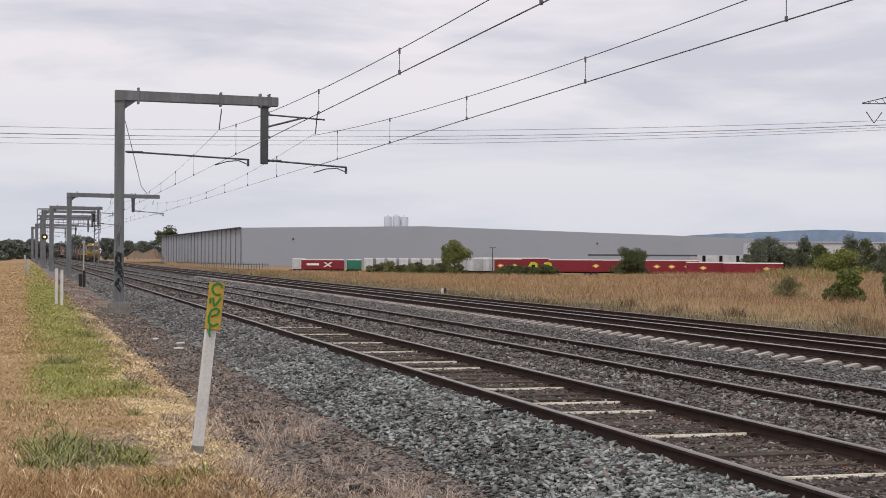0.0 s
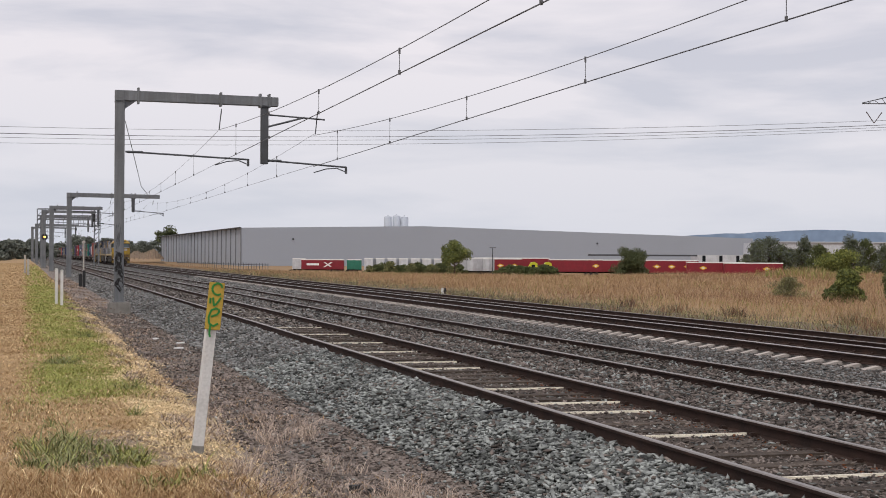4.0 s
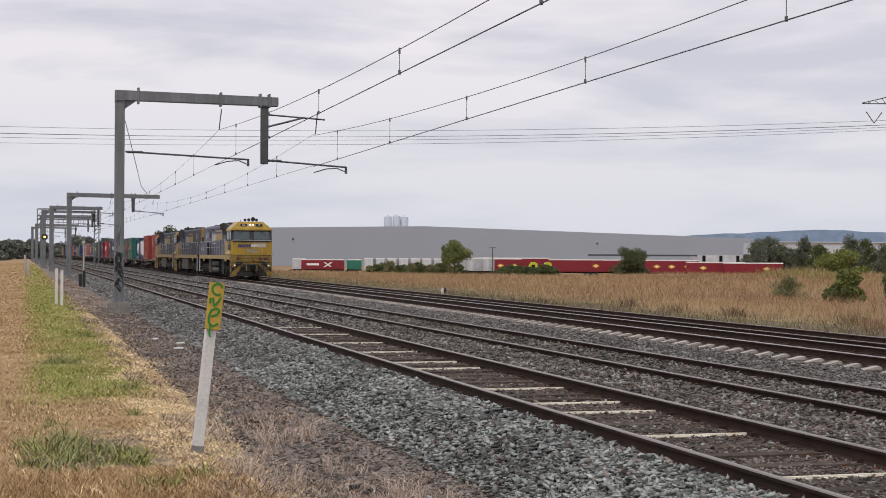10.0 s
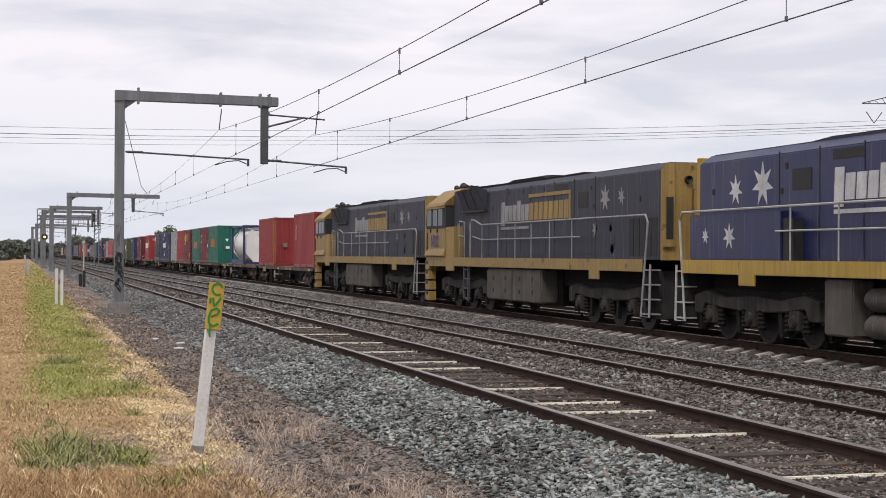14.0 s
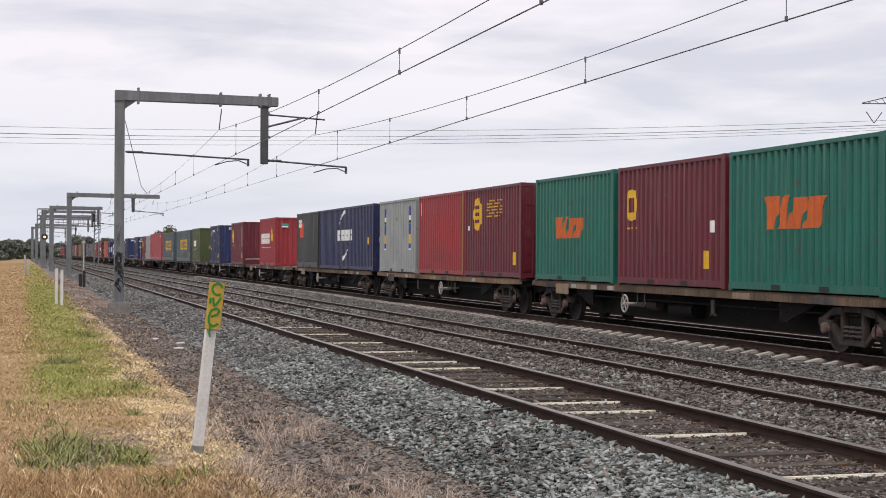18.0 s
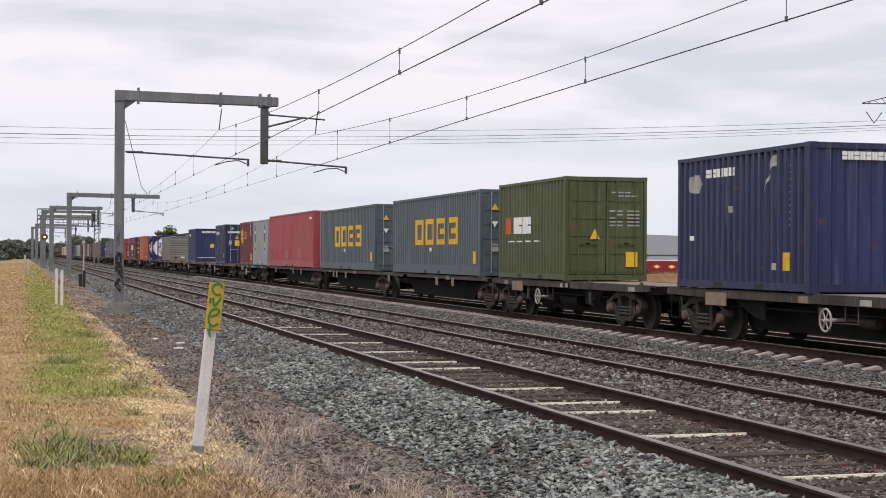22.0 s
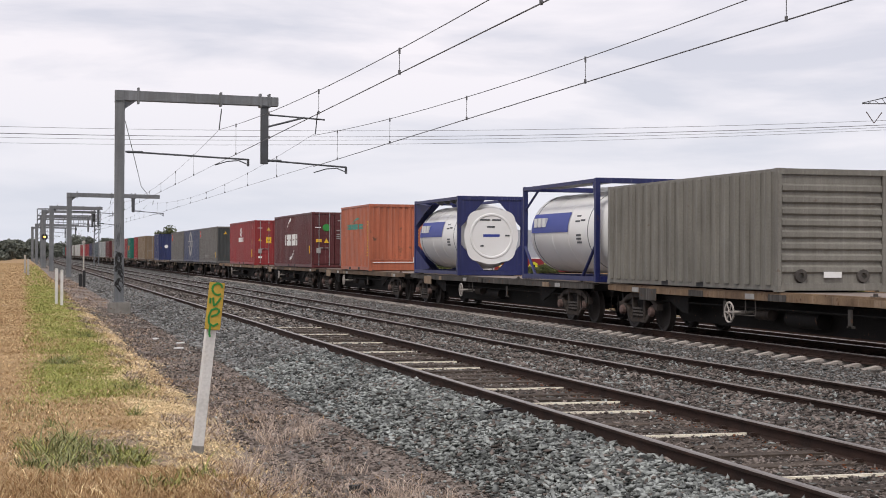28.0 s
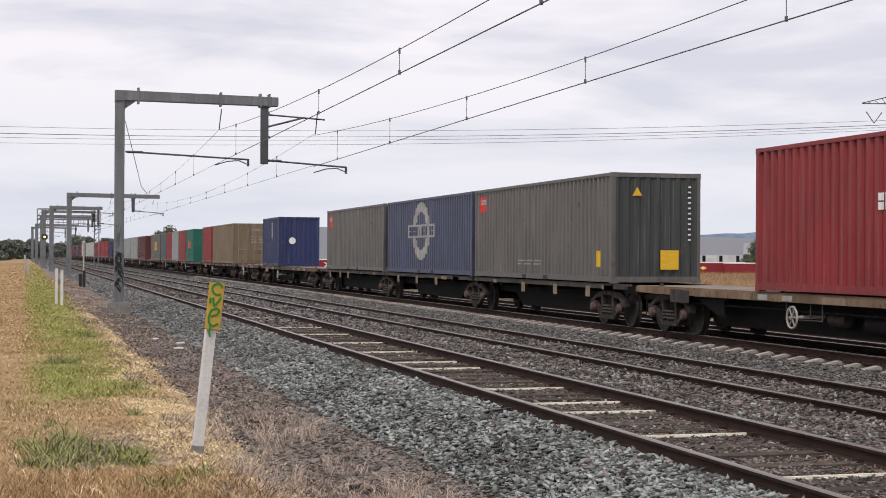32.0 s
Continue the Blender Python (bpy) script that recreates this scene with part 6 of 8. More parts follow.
        part("ladder", Shape().path([(-0.75, l2 - 0.2, 1.9), (-0.75, l2 - 0.2, h - 0.02), (-0.35, l2 - 0.2, h - 0.02), (-0.35, l2 - 0.2, 1.9)], 0.02, 5).tube((-0.75, l2 - 0.2, 2.2), (-0.35, l2 - 0.2, 2.2), 0.015, None, 5), M["galv_dark"], t, "end ladder")
        part("placard", seg, M["tank_letter"], t, "dark upright row of lettering blocks")
    rows = Shape()
    lift, y0 = (0, -l2 + 0.002) if octagon else (0.38, -l2 + 0.139)
    for x0, x1, z0 in ((-0.42, -0.05, 0.54), (0.02, 0.34, 0.54), (-0.16, 0.12, 0.3), (-0.4, -0.28, -0.36), (0.5, 0.66, 0.0)) if plate else ():
        rows.box(x0, x1, y0, y0 + 0.014, zc + z0 + lift, zc + z0 + 0.055 + lift)
    if plate:
        part("end_writing", rows, M["galv_dark"], t, "small unreadable rows of writing")
    if octagon and plate:
        part("end_placard", Shape().box(-0.3, 0.3, -l2 + 0.002, -l2 + 0.016, zc - 0.02, zc + 0.07), M["label_blue"], t, "narrow blue placard")
    aboard(t, place + l2)
    for o in t.children:
        o.matrix_basis = pose(0, 0, FLOOR) @ o.matrix_basis
    return t

# ---- the wagons and what they carry, front to rear ----
DOOR_MARKS = (("front", 0.55, 2.42, 0.8, 0.2, "label_grey", "lines"), ("front", 0.3, 1.75, 0.42, 0.5, "label_grey", "lines"), ("front", 0.8, 1.75, 0.36, 0.5, "label_grey", "lines"))
HAZ = (("front", 0.62, 1.5, 0.34, 0.36, "label_yellow", "bar"), ("front", 0.62, 1.5, 0.24, 0.05, "black", "bar"), ("front", -0.72, 1.72, 0.22, 0.2, "label_white", "tri_down"), ("front", -0.72, 2.3, 0.25, 0.22, "label_yellow", "tri"), ("front", 0.35, 2.3, 0.14, 0.2, "label_white", "ring"), ("front", -0.72, 0.95, 0.24, 0.26, "label_grey", "bar"))
PLATES = (("front", -0.3, 2.35, 0.24, 0.22, "label_yellow", "tri"), ("front", -0.3, 1.62, 0.34, 0.38, "label_yellow", "bar"), ("front", -0.3, 1.62, 0.2, 0.05, "black", "bar"), ("front", -0.86, 1.66, 0.22, 0.18, "label_yellow", "tri"), ("front", -0.86, 2.4, 0.3, 0.1, "label_white", "lines"), ("front", -0.86, 0.9, 0.22, 0.28, "label_grey", "bar"), ("front", -0.86, 0.5, 0.24, 0.12, "label_white", "bar"), ("front", 0.9, 0.28, 0.12, 0.1, "label_white", "disc")) + DOOR_MARKS
STICKERS = ((2.42, 0.34, "label_blue"), (2.12, 0.22, "label_white"), (2.0, 0.1, "black"), (1.72, 0.4, "label_blue"), (1.33, 0.34, "label_yellow"), (1.05, 0.18, "label_blue"), (0.92, 0.06, "label_white"))
W20, W40 = 6.058, 12.19

wagon(30.0, 50.0, bogies=(-7.6, 7.6))
container(30.1, W20, "red", "red corrugated shipping container on a flat wagon", marks=(("side", 2.4, 1.9, 0.12, 0.8, "label_white", "bar"),))
container(43.0, W20, "red", "red corrugated container with ochre corner posts, doors to the front", end_color="red", marks=DOOR_MARKS + (("side", -2.95, 1.45, 0.12, 2.6, "ochre", "bar"), ("front", -1.15, 1.45, 0.1, 2.6, "ochre", "bar"), ("front", -0.55, 1.25, 0.24, 0.24, "stonegrey", "bar")))
wagon(50.0, 69.4)
tank_container(56.3, M["tank_navy"], M["tank_steel"], "polished steel tank in a dark blue frame", None, False, height=2.68, brace=False, post=0.13)
wagon(69.4, 90.0)
container(70.4, W20, "green", "green corrugated container with an orange emblem", marks=DOOR_MARKS + (("side", 0.2, 1.55, 2.9, 0.95, "label_orange", "blots"), ("front", -0.5, 1.75, 0.26, 0.26, "label_white", "tri_down"), ("front", -0.45, 1.2, 0.3, 0.2, "label_white", "bar")))
container(76.65, W20, "maroon", "maroon corrugated container with yellow emblem", marks=(("side", 2.2, 1.95, 0.75, 0.8, "label_yellow", "disc"), ("side", 2.2, 1.38, 0.75, 0.12, "label_yellow", "lines"), ("side", 2.2, 1.95, 0.3, 0.36, "maroon", "bar"), ("side", -2.0, 0.62, 0.32, 0.4, "label_yellow", "bar"), ("side", -1.9, 2.2, 0.07, 0.9, "label_white", "lines"), ("side", -2.4, 1.35, 0.24, 0.26, "label_white", "bar")))
container(83.02, W20, "green", "green corrugated container with an orange emblem", marks=(("side", 0.2, 1.45, 2.6, 0.85, "label_orange", "blots"),))
wagon(90.0, 110.4, "deck_tan", wheel_at=0.45)
container(90.45, W20, "maroon", "maroon corrugated container with a yellow oval emblem", marks=(("side", 1.6, 2.05, 0.95, 1.1, "label_yellow", "disc"), ("side", -0.3, 2.2, 1.6, 0.6, "label_yellow", "lines"), ("side", 1.6, 2.05, 0.42, 0.12, "maroon", "bar"), ("side", 1.6, 2.28, 0.42, 0.12, "maroon", "bar"), ("side", 1.6, 1.82, 0.42, 0.12, "maroon", "bar"), ("side", -2.3, 0.6, 0.3, 0.4, "label_yellow", "bar"), ("side", 2.6, 1.6, 0.06, 0.14, "label_white", "bar")))
container(96.65, W20, "red_orange", "bright red corrugated container with ochre end post", marks=(("side", -2.95, 1.45, 0.16, 2.7, "ochre", "bar"), ("side", 2.7, 2.4, 0.1, 0.5, "label_white", "bar"), ("side", -0.25, 1.5, 2.9, 1.25, "red_patch", "bar")))
container(103.2, W20, "grey", "pale grey corrugated container with blue and yellow stickers", marks=tuple(("side", s, z, 0.27, hh, m, "bar") for s in (2.1, -2.05) for z, hh, m in STICKERS))
wagon(110.4, 130.6)
container(110.5, W40, "blue", "navy blue 40-foot container with white emblem shapes", end_color="blue", pitch=0.3,
          marks=(("side", 0.05, 1.6, 3.4, 0.5, "label_white", "rings"), ("side", 0.6, 2.42, 1.4, 0.6, "label_white", "arc"), ("side", -0.15, 0.78, 1.4, 0.6, "label_white", "arc_down"), ("side", -5.1, 1.3, 0.35, 0.3, "label_yellow", "bar"), ("front", -0.5, 1.35, 0.9, 0.22, "label_yellow", "bar"), ("front", -0.5, 2.2, 0.7, 0.3, "label_white", "lines")))
container(123.3, W20, "dark", "dark grey container with a red patch", front="wall", low_rail=0.3, marks=(("side", 1.75, 2.0, 1.1, 0.8, "label_orange_red", "bar"), ("side", 2.02, 2.36, 1.0, 0.42, "label_white", "rings"), ("side", -2.0, 2.0, 0.07, 1.6, "label_white", "lines"), ("side", -2.25, 2.3, 0.07, 0.9, "label_white", "lines"), ("front", -0.75, 2.3, 0.45, 0.4, "label_red", "bar"), ("front", -0.75, 2.45, 0.4, 0.16, "label_white", "bar")))
wagon(130.6, 149.9)
container(136.88, W20, "red_orange", "bright red container with large white lettering shapes", front="wall", marks=(("side", 0.75, 1.66, 3.3, 0.62, "label_white", "rings"), ("side", 0.3, 1.12, 4.0, 0.13, "label_white", "lines"), ("side", -1.7, 1.72, 0.8, 0.42, "label_yellow", "bar"), ("side", -1.7, 2.07, 0.62, 0.26, "label_yellow", "disc"), ("side", -1.7, 2.22, 0.12, 0.2, "label_yellow", "bar"), ("front", -0.62, 2.4, 0.42, 0.26, "label_teal", "bar"), ("front", -0.62, 2.35, 0.36, 0.07, "label_white", "bar"), ("front", 0.62, 0.62, 0.34, 0.4, "label_yellow", "bar"), ("front", 0.75, 2.0, 0.06, 0.9, "label_white", "lines")))
wagon(149.9, 170.6, "deck_grey")
container(150.55, W20, "maroon", "maroon container with a lower band on its end wall", front="low_band", marks=(("side", 2.2, 1.95, 0.85, 0.95, "label_yellow", "disc"), ("side", 2.2, 1.3, 0.8, 0.12, "label_yellow", "lines"), ("side", -2.3, 0.6, 0.3, 0.38, "label_yellow", "bar"), ("front", 0.5, 1.0, 0.26, 0.4, "label_yellow", "bar"), ("side", -2.3, 1.9, 0.12, 1.4, "label_white", "lines")))
container(163.35, W20, "blue", "navy blue container with small white marks", front="wall", end_color="royal", marks=(("front", 0.1, 2.65, 1.3, 0.16, "label_white", "rings"), ("front", 0.9, 1.9, 0.07, 1.2, "label_white", "lines"), ("front", 0.75, 0.6, 0.3, 0.34, "label_yellow", "bar"), ("side", 2.15, 2.3, 0.75, 0.42, "label_grey", "disc"), ("side", 0.85, 2.5, 1.4, 0.18, "label_white", "rings"), ("side", -1.4, 2.35, 0.5, 0.7, "label_grey", "arc"), ("side", -2.2, 1.9, 0.07, 1.3, "label_white", "lines"), ("side", -2.0, 0.6, 0.3, 0.36, "label_yellow", "bar"), ("side", 2.3, 1.1, 0.16, 0.1, "label_white", "bar"), ("side", -1.6, 0.5, 0.2, 0.14, "label_grey", "bar"), ("side", 0.4, 1.7, 0.1, 0.14, "label_grey", "bar")))
wagon(170.6, 184.3, "deck_grey")
container(176.9, W20, "olive", "olive green container with pale lettering shapes", end_color="olive", marks=DOOR_MARKS + (("side", 0.75, 1.6, 1.7, 0.5, "label_white", "rings"), ("side", 2.1, 1.6, 0.5, 0.5, "label_orange", "bar"), ("side", 0.6, 1.12, 3.0, 0.15, "label_white", "lines"), ("front", -0.35, 1.3, 0.3, 0.28, "label_yellow", "tri"), ("front", 0.75, 0.6, 0.34, 0.42, "label_yellow", "bar")))
for u0, u1 in ((184.3, 199.4), (199.4, 214.4), (214.4, 229.7)):
    wagon(u0, u1, "deck_grey", True, bogies=(-(u1 - u0) / 2 + 0.1,))
for u in (185.0, 200.55):
    container(u, W40, "slate", "slate grey 40-foot container with big yellow block shapes", height=2.87, pitch=0.3, low_rail=0.34, marks=HAZ + (("side", -0.4, 1.55, 6.2, 0.95, "label_yellow", "blocks"), ("side", -5.3, 0.62, 0.42, 0.42, "label_yellow", "bar"), ("side", 0.3, 0.9, 0.16, 0.14, "label_white", "bar")))
P["pink_patch"] = paint("repainted_pink", 186, 108, 108, 0.2, spots=0.0)
container(214.8, 14.5, "pink", "long faded red ribbed container with paler patches", pitch=0.3, height=2.98, low_rail=0.36, marks=(("side", -3.0, 0.74, 0.75, 0.5, "pink_patch", "bar"), ("side", 1.0, 0.74, 0.75, 0.5, "pink_patch", "bar"), ("side", -6.3, 2.6, 0.5, 0.1, "label_white", "bar"), ("front", 0.3, 0.9, 0.12, 0.1, "label_white", "bar")))
wagon(229.7, 244.4, "deck_grey")
container(230.1, W20, "grey", "pale grey corrugated container with blue and yellow stickers", height=2.85, marks=tuple(("side", s, z - 0.05, 0.27, hh, m, "bar") for s in (2.15, -1.85) for z, hh, m in STICKERS))
container(236.27, W20, "maroon", "maroon corrugated container with a yellow emblem", height=2.85, marks=(("side", 2.05, 1.9, 0.9, 1.05, "label_yellow", "disc"), ("side", 0.75, 1.95, 1.4, 0.5, "label_yellow", "lines"), ("side", 2.05, 1.9, 0.3, 0.14, "maroon", "bar"), ("side", -2.1, 0.5, 0.5, 0.45, "label_yellow", "bar"), ("side", -1.8, 2.3, 0.16, 0.9, "label_white", "lines")))
wagon(244.4, 263.4)
container(250.3, W20, "blue", "navy blue container with white door markings", marks=DOOR_MARKS + (("front", -0.55, 2.32, 1.0, 0.14, "label_white", "rings"), ("front", -0.7, 2.6, 0.2, 0.2, "label_grey", "disc"), ("front", -0.35, 1.95, 0.26, 0.24, "label_yellow", "tri"), ("front", -0.35, 1.5, 0.34, 0.42, "label_yellow", "bar"), ("front", -0.85, 1.55, 0.22, 0.3, "label_grey", "bar"), ("side", 1.6, 2.3, 1.6, 0.22, "label_white", "rings"), ("side", -1.4, 2.45, 0.3, 0.5, "label_grey", "arc"), ("side", -1.9, 0.6, 0.28, 0.36, "label_yellow", "bar")))
wagon(263.4, 283.6)
container(270.5, W20, "blue", "navy blue container with a small yellow label", front="low_band", end_color="royal", marks=(("front", 0.0, 2.6, 1.4, 0.18, "label_white", "rings"), ("front", 0.2, 1.4, 0.34, 0.34, "label_yellow", "bar"), ("front", 0.95, 2.0, 0.07, 1.2, "label_white", "lines"), ("side", 1.6, 2.35, 1.6, 0.3, "label_white", "blots")))
wagon(283.6, 303.6, "deck_tan")
ribbed = container(293.9, 9.1, "stonegrey", "weathered stone-grey ribbed container", front="louvre", height=2.46, plain_side=True)
for i in range(19):
    part("rib", Shape().prism([(-1.217, -4.2 + i * 0.467 - 0.075), (-1.31, -4.2 + i * 0.467 - 0.04), (-1.31, -4.2 + i * 0.467 + 0.04), (-1.217, -4.2 + i * 0.467 + 0.075)], 0.12, 2.4), P["stonegrey"], ribbed, "", bevel=0.008).matrix_basis = pose(0, 0, FLOOR)
wagon(303.6, 324.2, "deck_grey")
M["frame_blue"] = paint("tank_frame_blue", 32, 40, 98, 0.35)
tank_container(303.85, M["frame_blue"], M["tank_white"], "white tank with blue livery in an open braced blue frame", True, plate=False)
tank_container(316.95, M["frame_blue"], M["tank_white"], "white tank with blue livery and blue corner gussets", True, brace=False)
wagon(324.2, 343.2)
container(330.88, W20, "orange", "faded orange container with rust and teal lettering shapes", front="low_band", marks=(("side", 0.0, 1.95, 3.4, 0.24, "label_teal", "rings"), ("side", 0.0, 2.2, 1.6, 0.26, "label_teal", "arc"), ("side", -2.6, 1.4, 0.1, 1.6, "label_yellow", "lines"), ("front", 0.95, 1.5, 0.1, 1.2, "label_yellow", "lines")))
wagon(343.2, 361.6)
container(344.5, W40, "brickred", "brown-red 40-foot container with white emblem shapes", pitch=0.3, marks=(("side", 0.3, 1.5, 4.0, 0.62, "label_white", "rings"), ("side", 1.0, 2.42, 1.4, 0.55, "label_white", "arc"), ("side", 0.0, 0.7, 1.4, 0.55, "label_white", "arc_down"), ("front", -0.45, 2.1, 0.4, 0.38, "graffiti_green", "disc"), ("front", -0.9, 2.1, 0.3, 0.1, "label_white", "lines"), ("front", -0.45, 1.42, 0.26, 0.22, "label_yellow", "tri"), ("front", -0.85, 1.42, 0.3, 0.16, "label_yellow", "bar"), ("front", 0.78, 0.78, 0.36, 0.36, "label_yellow", "bar"), ("front", -0.86, 0.9, 0.22, 0.26, "label_grey", "bar"), ("side", -5.45, 0.95, 0.24, 0.4, "label_yellow", "bar")) + DOOR_MARKS)
wagon(361.6, 383.9, "deck_tan")
container(364.8, W40, "red", "red 40-foot container with a small white emblem", pitch=0.3, marks=PLATES + (("side", 0.35, 2.2, 0.75, 0.62, "label_white", "ring"), ("side", 0.35, 1.68, 2.3, 0.3, "label_white", "rings"), ("side", -4.9, 0.75, 0.32, 0.5, "label_yellow", "bar"), ("side", -5.0, 1.5, 0.1, 0.3, "label_yellow", "bar"), ("side", -5.0, 2.35, 0.07, 0.7, "label_white", "lines")))
for u0, u1 in ((383.9, 397.3), (397.3, 410.2), (410.2, 424.6)):
    wagon(u0, u1, "deck_grey", True, bogies=(-(u1 - u0) / 2 + (1.6 if u0 < 384 else 0.1),) + ((5.4,) if u1 > 424 else ()))
container(384.82, W40, "greygreen", "grey-green 40-foot container with a plain end wall", front="wall", height=2.83, end_color="dark", pitch=0.3, marks=(("side", 5.3, 2.35, 0.7, 0.5, "label_red", "bar"), ("side", 5.3, 2.42, 0.6, 0.16, "label_grey", "rings"), ("side", -5.0, 0.62, 0.34, 0.42, "label_yellow", "bar"), ("front", 0.35, 0.6, 0.5, 0.5, "label_yellow", "bar"), ("front", -0.55, 2.35, 0.26, 0.22, "label_yellow", "tri"), ("front", 0.9, 1.8, 0.07, 1.5, "label_white", "lines"), ("side", 0.6, 0.5, 2.4, 0.2, "label_grey", "lines")))
container(397.35, W40, "dustblue", "grey-blue 40-foot container with a large white ring emblem", front="wall", height=2.83, pitch=0.3, marks=(("side", 0.75, 1.6, 2.5, 2.2, "label_grey", "ring"), ("side", 0.75, 1.6, 3.9, 0.5, "label_grey", "bar"), ("side", 0.75, 1.6, 3.6, 0.34, "dustblue", "rings")))
container(410.3, W40, "greygreen", "grey-green 40-foot container on a flat wagon", front="wall", height=2.83, end_color="dark", pitch=0.3, marks=(("side", 5.2, 2.3, 0.8, 0.6, "label_red", "bar"), ("side", 5.2, 2.4, 0.7, 0.18, "label_grey", "rings"),))
wagon(424.6, 444.9)
container(437.3, W20, "royal", "royal blue container with small white marks", front="wall", end_color="royal", marks=(("side", -0.6, 2.1, 0.6, 1.0, "label_white", "lines"), ("front", -0.4, 1.5, 0.4, 0.4, "label_white", "disc")))
wagon(455.6, 477.6)
wagon(444.9, 455.6)
container(457.4, W40, "tan", "weathered tan 40-foot container with doors to the front", pitch=0.3, marks=DOOR_MARKS)
container(470.6, W20, "red", "red corrugated container on a flat wagon", front="wall")
wagon(477.6, 497.4)
container(484.0, W20, "green", "green corrugated container with an orange emblem", marks=(("side", 0.2, 1.5, 2.9, 0.9, "label_orange", "blots"),) + DOOR_MARKS)
container(490.6, W20, "red", "red corrugated container on a flat wagon")
wagon(497.4, 517.8)
container(497.8, W20, "grey", "pale grey corrugated container on a flat wagon")
container(504.0, W20, "red", "red corrugated container on a flat wagon")
wagon(517.8, 538.0)
container(510.6, W20, "slate", "slate grey container on a flat wagon")
container(517.9, W40, "greygreen", "olive-grey container with a yellow emblem", marks=(("side", -0.4, 1.55, 3.2, 0.95, "label_yellow", "blocks"),))
u = 538.0
TAIL = ("brickred", "grey", "grey", "slate", "dark", "blue", "red", "red_orange", "red_orange", "red", "white", "white", "white", "stonegrey", "white", "maroon", "brickred", "slate", "blue", "maroon", "red", "green", "slate")
for c in TAIL:
    wagon(u, u + 14.4)
    container(u + 0.9, W40, c, "far corrugated 40-foot container on a wagon", front="wall", height=2.9 if c != "white" else 3.1)
    u += 14.4


# ---- locomotives ----
def star_points(y, z, r, n=7):
    return [(y + (r if i % 2 == 0 else r * 0.42) * math.sin(i * math.pi / n), z + (r if i % 2 == 0 else r * 0.42) * math.cos(i * math.pi / n)) for i in range(2 * n)]


def loco_bogie(parent, y0):
    b = new("bogie")
    b.parent = parent
    b.matrix_basis = pose(0, y0, 0)
    for sx in (-1, 1):
        x = sx * 1.12
        f = Shape().prism([(-2.75, 0.55), (-2.75, 0.95), (-2.2, 1.05), (-1.2, 0.92), (0, 0.98), (1.2, 0.92), (2.2, 1.05), (2.75, 0.95), (2.75, 0.55), (2.35, 0.55), (2.2, 0.78), (1.4, 0.7), (0.5, 0.66), (-0.5, 0.66), (-1.4, 0.7), (-2.2, 0.78), (-2.35, 0.55)], x - 0.09, x + 0.09, 0, "x")
        part("side_frame", f, M["bogie_dust"], b, "dusty cast bogie frame", bevel=0.02)
        for yy in (-1.85, 0, 1.85):
            part("wheel", Shape().wheel(sx * 0.75, yy, 0.53, 0.53, 0.14, n=24), M["wheel"], b, "steel wheel", True)
            part("axle_box", Shape().box(x - 0.13, x + 0.13, yy - 0.2, yy + 0.2, 0.36, 0.74).lathe([(x + sx * 0.13, 0.14), (x + sx * 0.2, 0.12), (x + sx * 0.2, 0.01)], 12, "x", (0, yy, 0.53)), M["bogie_dust"], b, bevel=0.02)
            for dy in (-0.36, 0.36):
                part("spring", Shape().lathe([(0.3 + k * 0.045, 0.1 if k % 2 else 0.075) for k in range(10)], 10, "z", (x + sx * 0.03, yy + dy, 0)), M["under"], b)
            part("brake_hanger", Shape().prism([(yy + 0.6, 0.2), (yy + 0.72, 0.2), (yy + 0.8, 0.8), (yy + 0.64, 0.8)], x - 0.05, x + 0.05, 0, "x"), M["under"], b)
        part("sand_pipe", Shape().path([(x, -2.6, 0.9), (x, -2.75, 0.5), (x - sx * 0.25, -2.5, 0.12)], 0.025, 6), M["under"], b)
    part("frame_core", Shape().box(-1.0, 1.0, -2.6, 2.6, 0.5, 1.1), M["under"], b, bevel=0.05)


M["bogie_dust"] = surface("dusty_bogie", (0.055, 0.048, 0.043, 1), (0.018, 0.016, 0.015, 1), 2.5, 0.9, 0, 30, 0.2, 0.3, 0.05)
M["loco_yellow"] = paint("loco_yellow", 178, 145, 42, 0.5, 0.4, 0.08)
M["loco_blue"] = paint("loco_blue", 29, 36, 84, 0.4, 0.45, 0.03)
M["old_yellow"] = paint("grimy_yellow", 156, 128, 70, 0.45, 0.6, 0.1)
M["old_blue"] = paint("grimy_grey_blue", 56, 58, 72, 0.5, 0.7, 0.05)
M["star_white"] = surface("weathered_white", (0.62, 0.62, 0.62, 1), (0.4, 0.4, 0.42, 1), 2, 0.6, 0, 20, 0.0, 0.3)
M["star_grey"] = surface("grimy_white", (0.33, 0.33, 0.34, 1), (0.2, 0.2, 0.21, 1), 2, 0.7, 0, 20, 0.0, 0.5)
M["cab_dark"] = plain("cab_window_surround", (0.014, 0.015, 0.018, 1), 0.7)
M["rail_white"] = surface("pale_handrail", (0.42, 0.42, 0.40, 1), (0.28, 0.27, 0.25, 1), 3, 0.6, 0, 30, 0)
M["windscreen"] = plain("tinted_windscreen", (0.055, 0.075, 0.085, 1), 0.05)
M["letter_blue"] = plain("dark_blue_letters", (0.035, 0.03, 0.11, 1), 0.5)

M["flap_grey"] = surface("dusty_grey_flap", (0.12, 0.108, 0.085, 1), (0.07, 0.063, 0.05, 1), 2, 0.8, 0, 30, 0.1, 0.4)


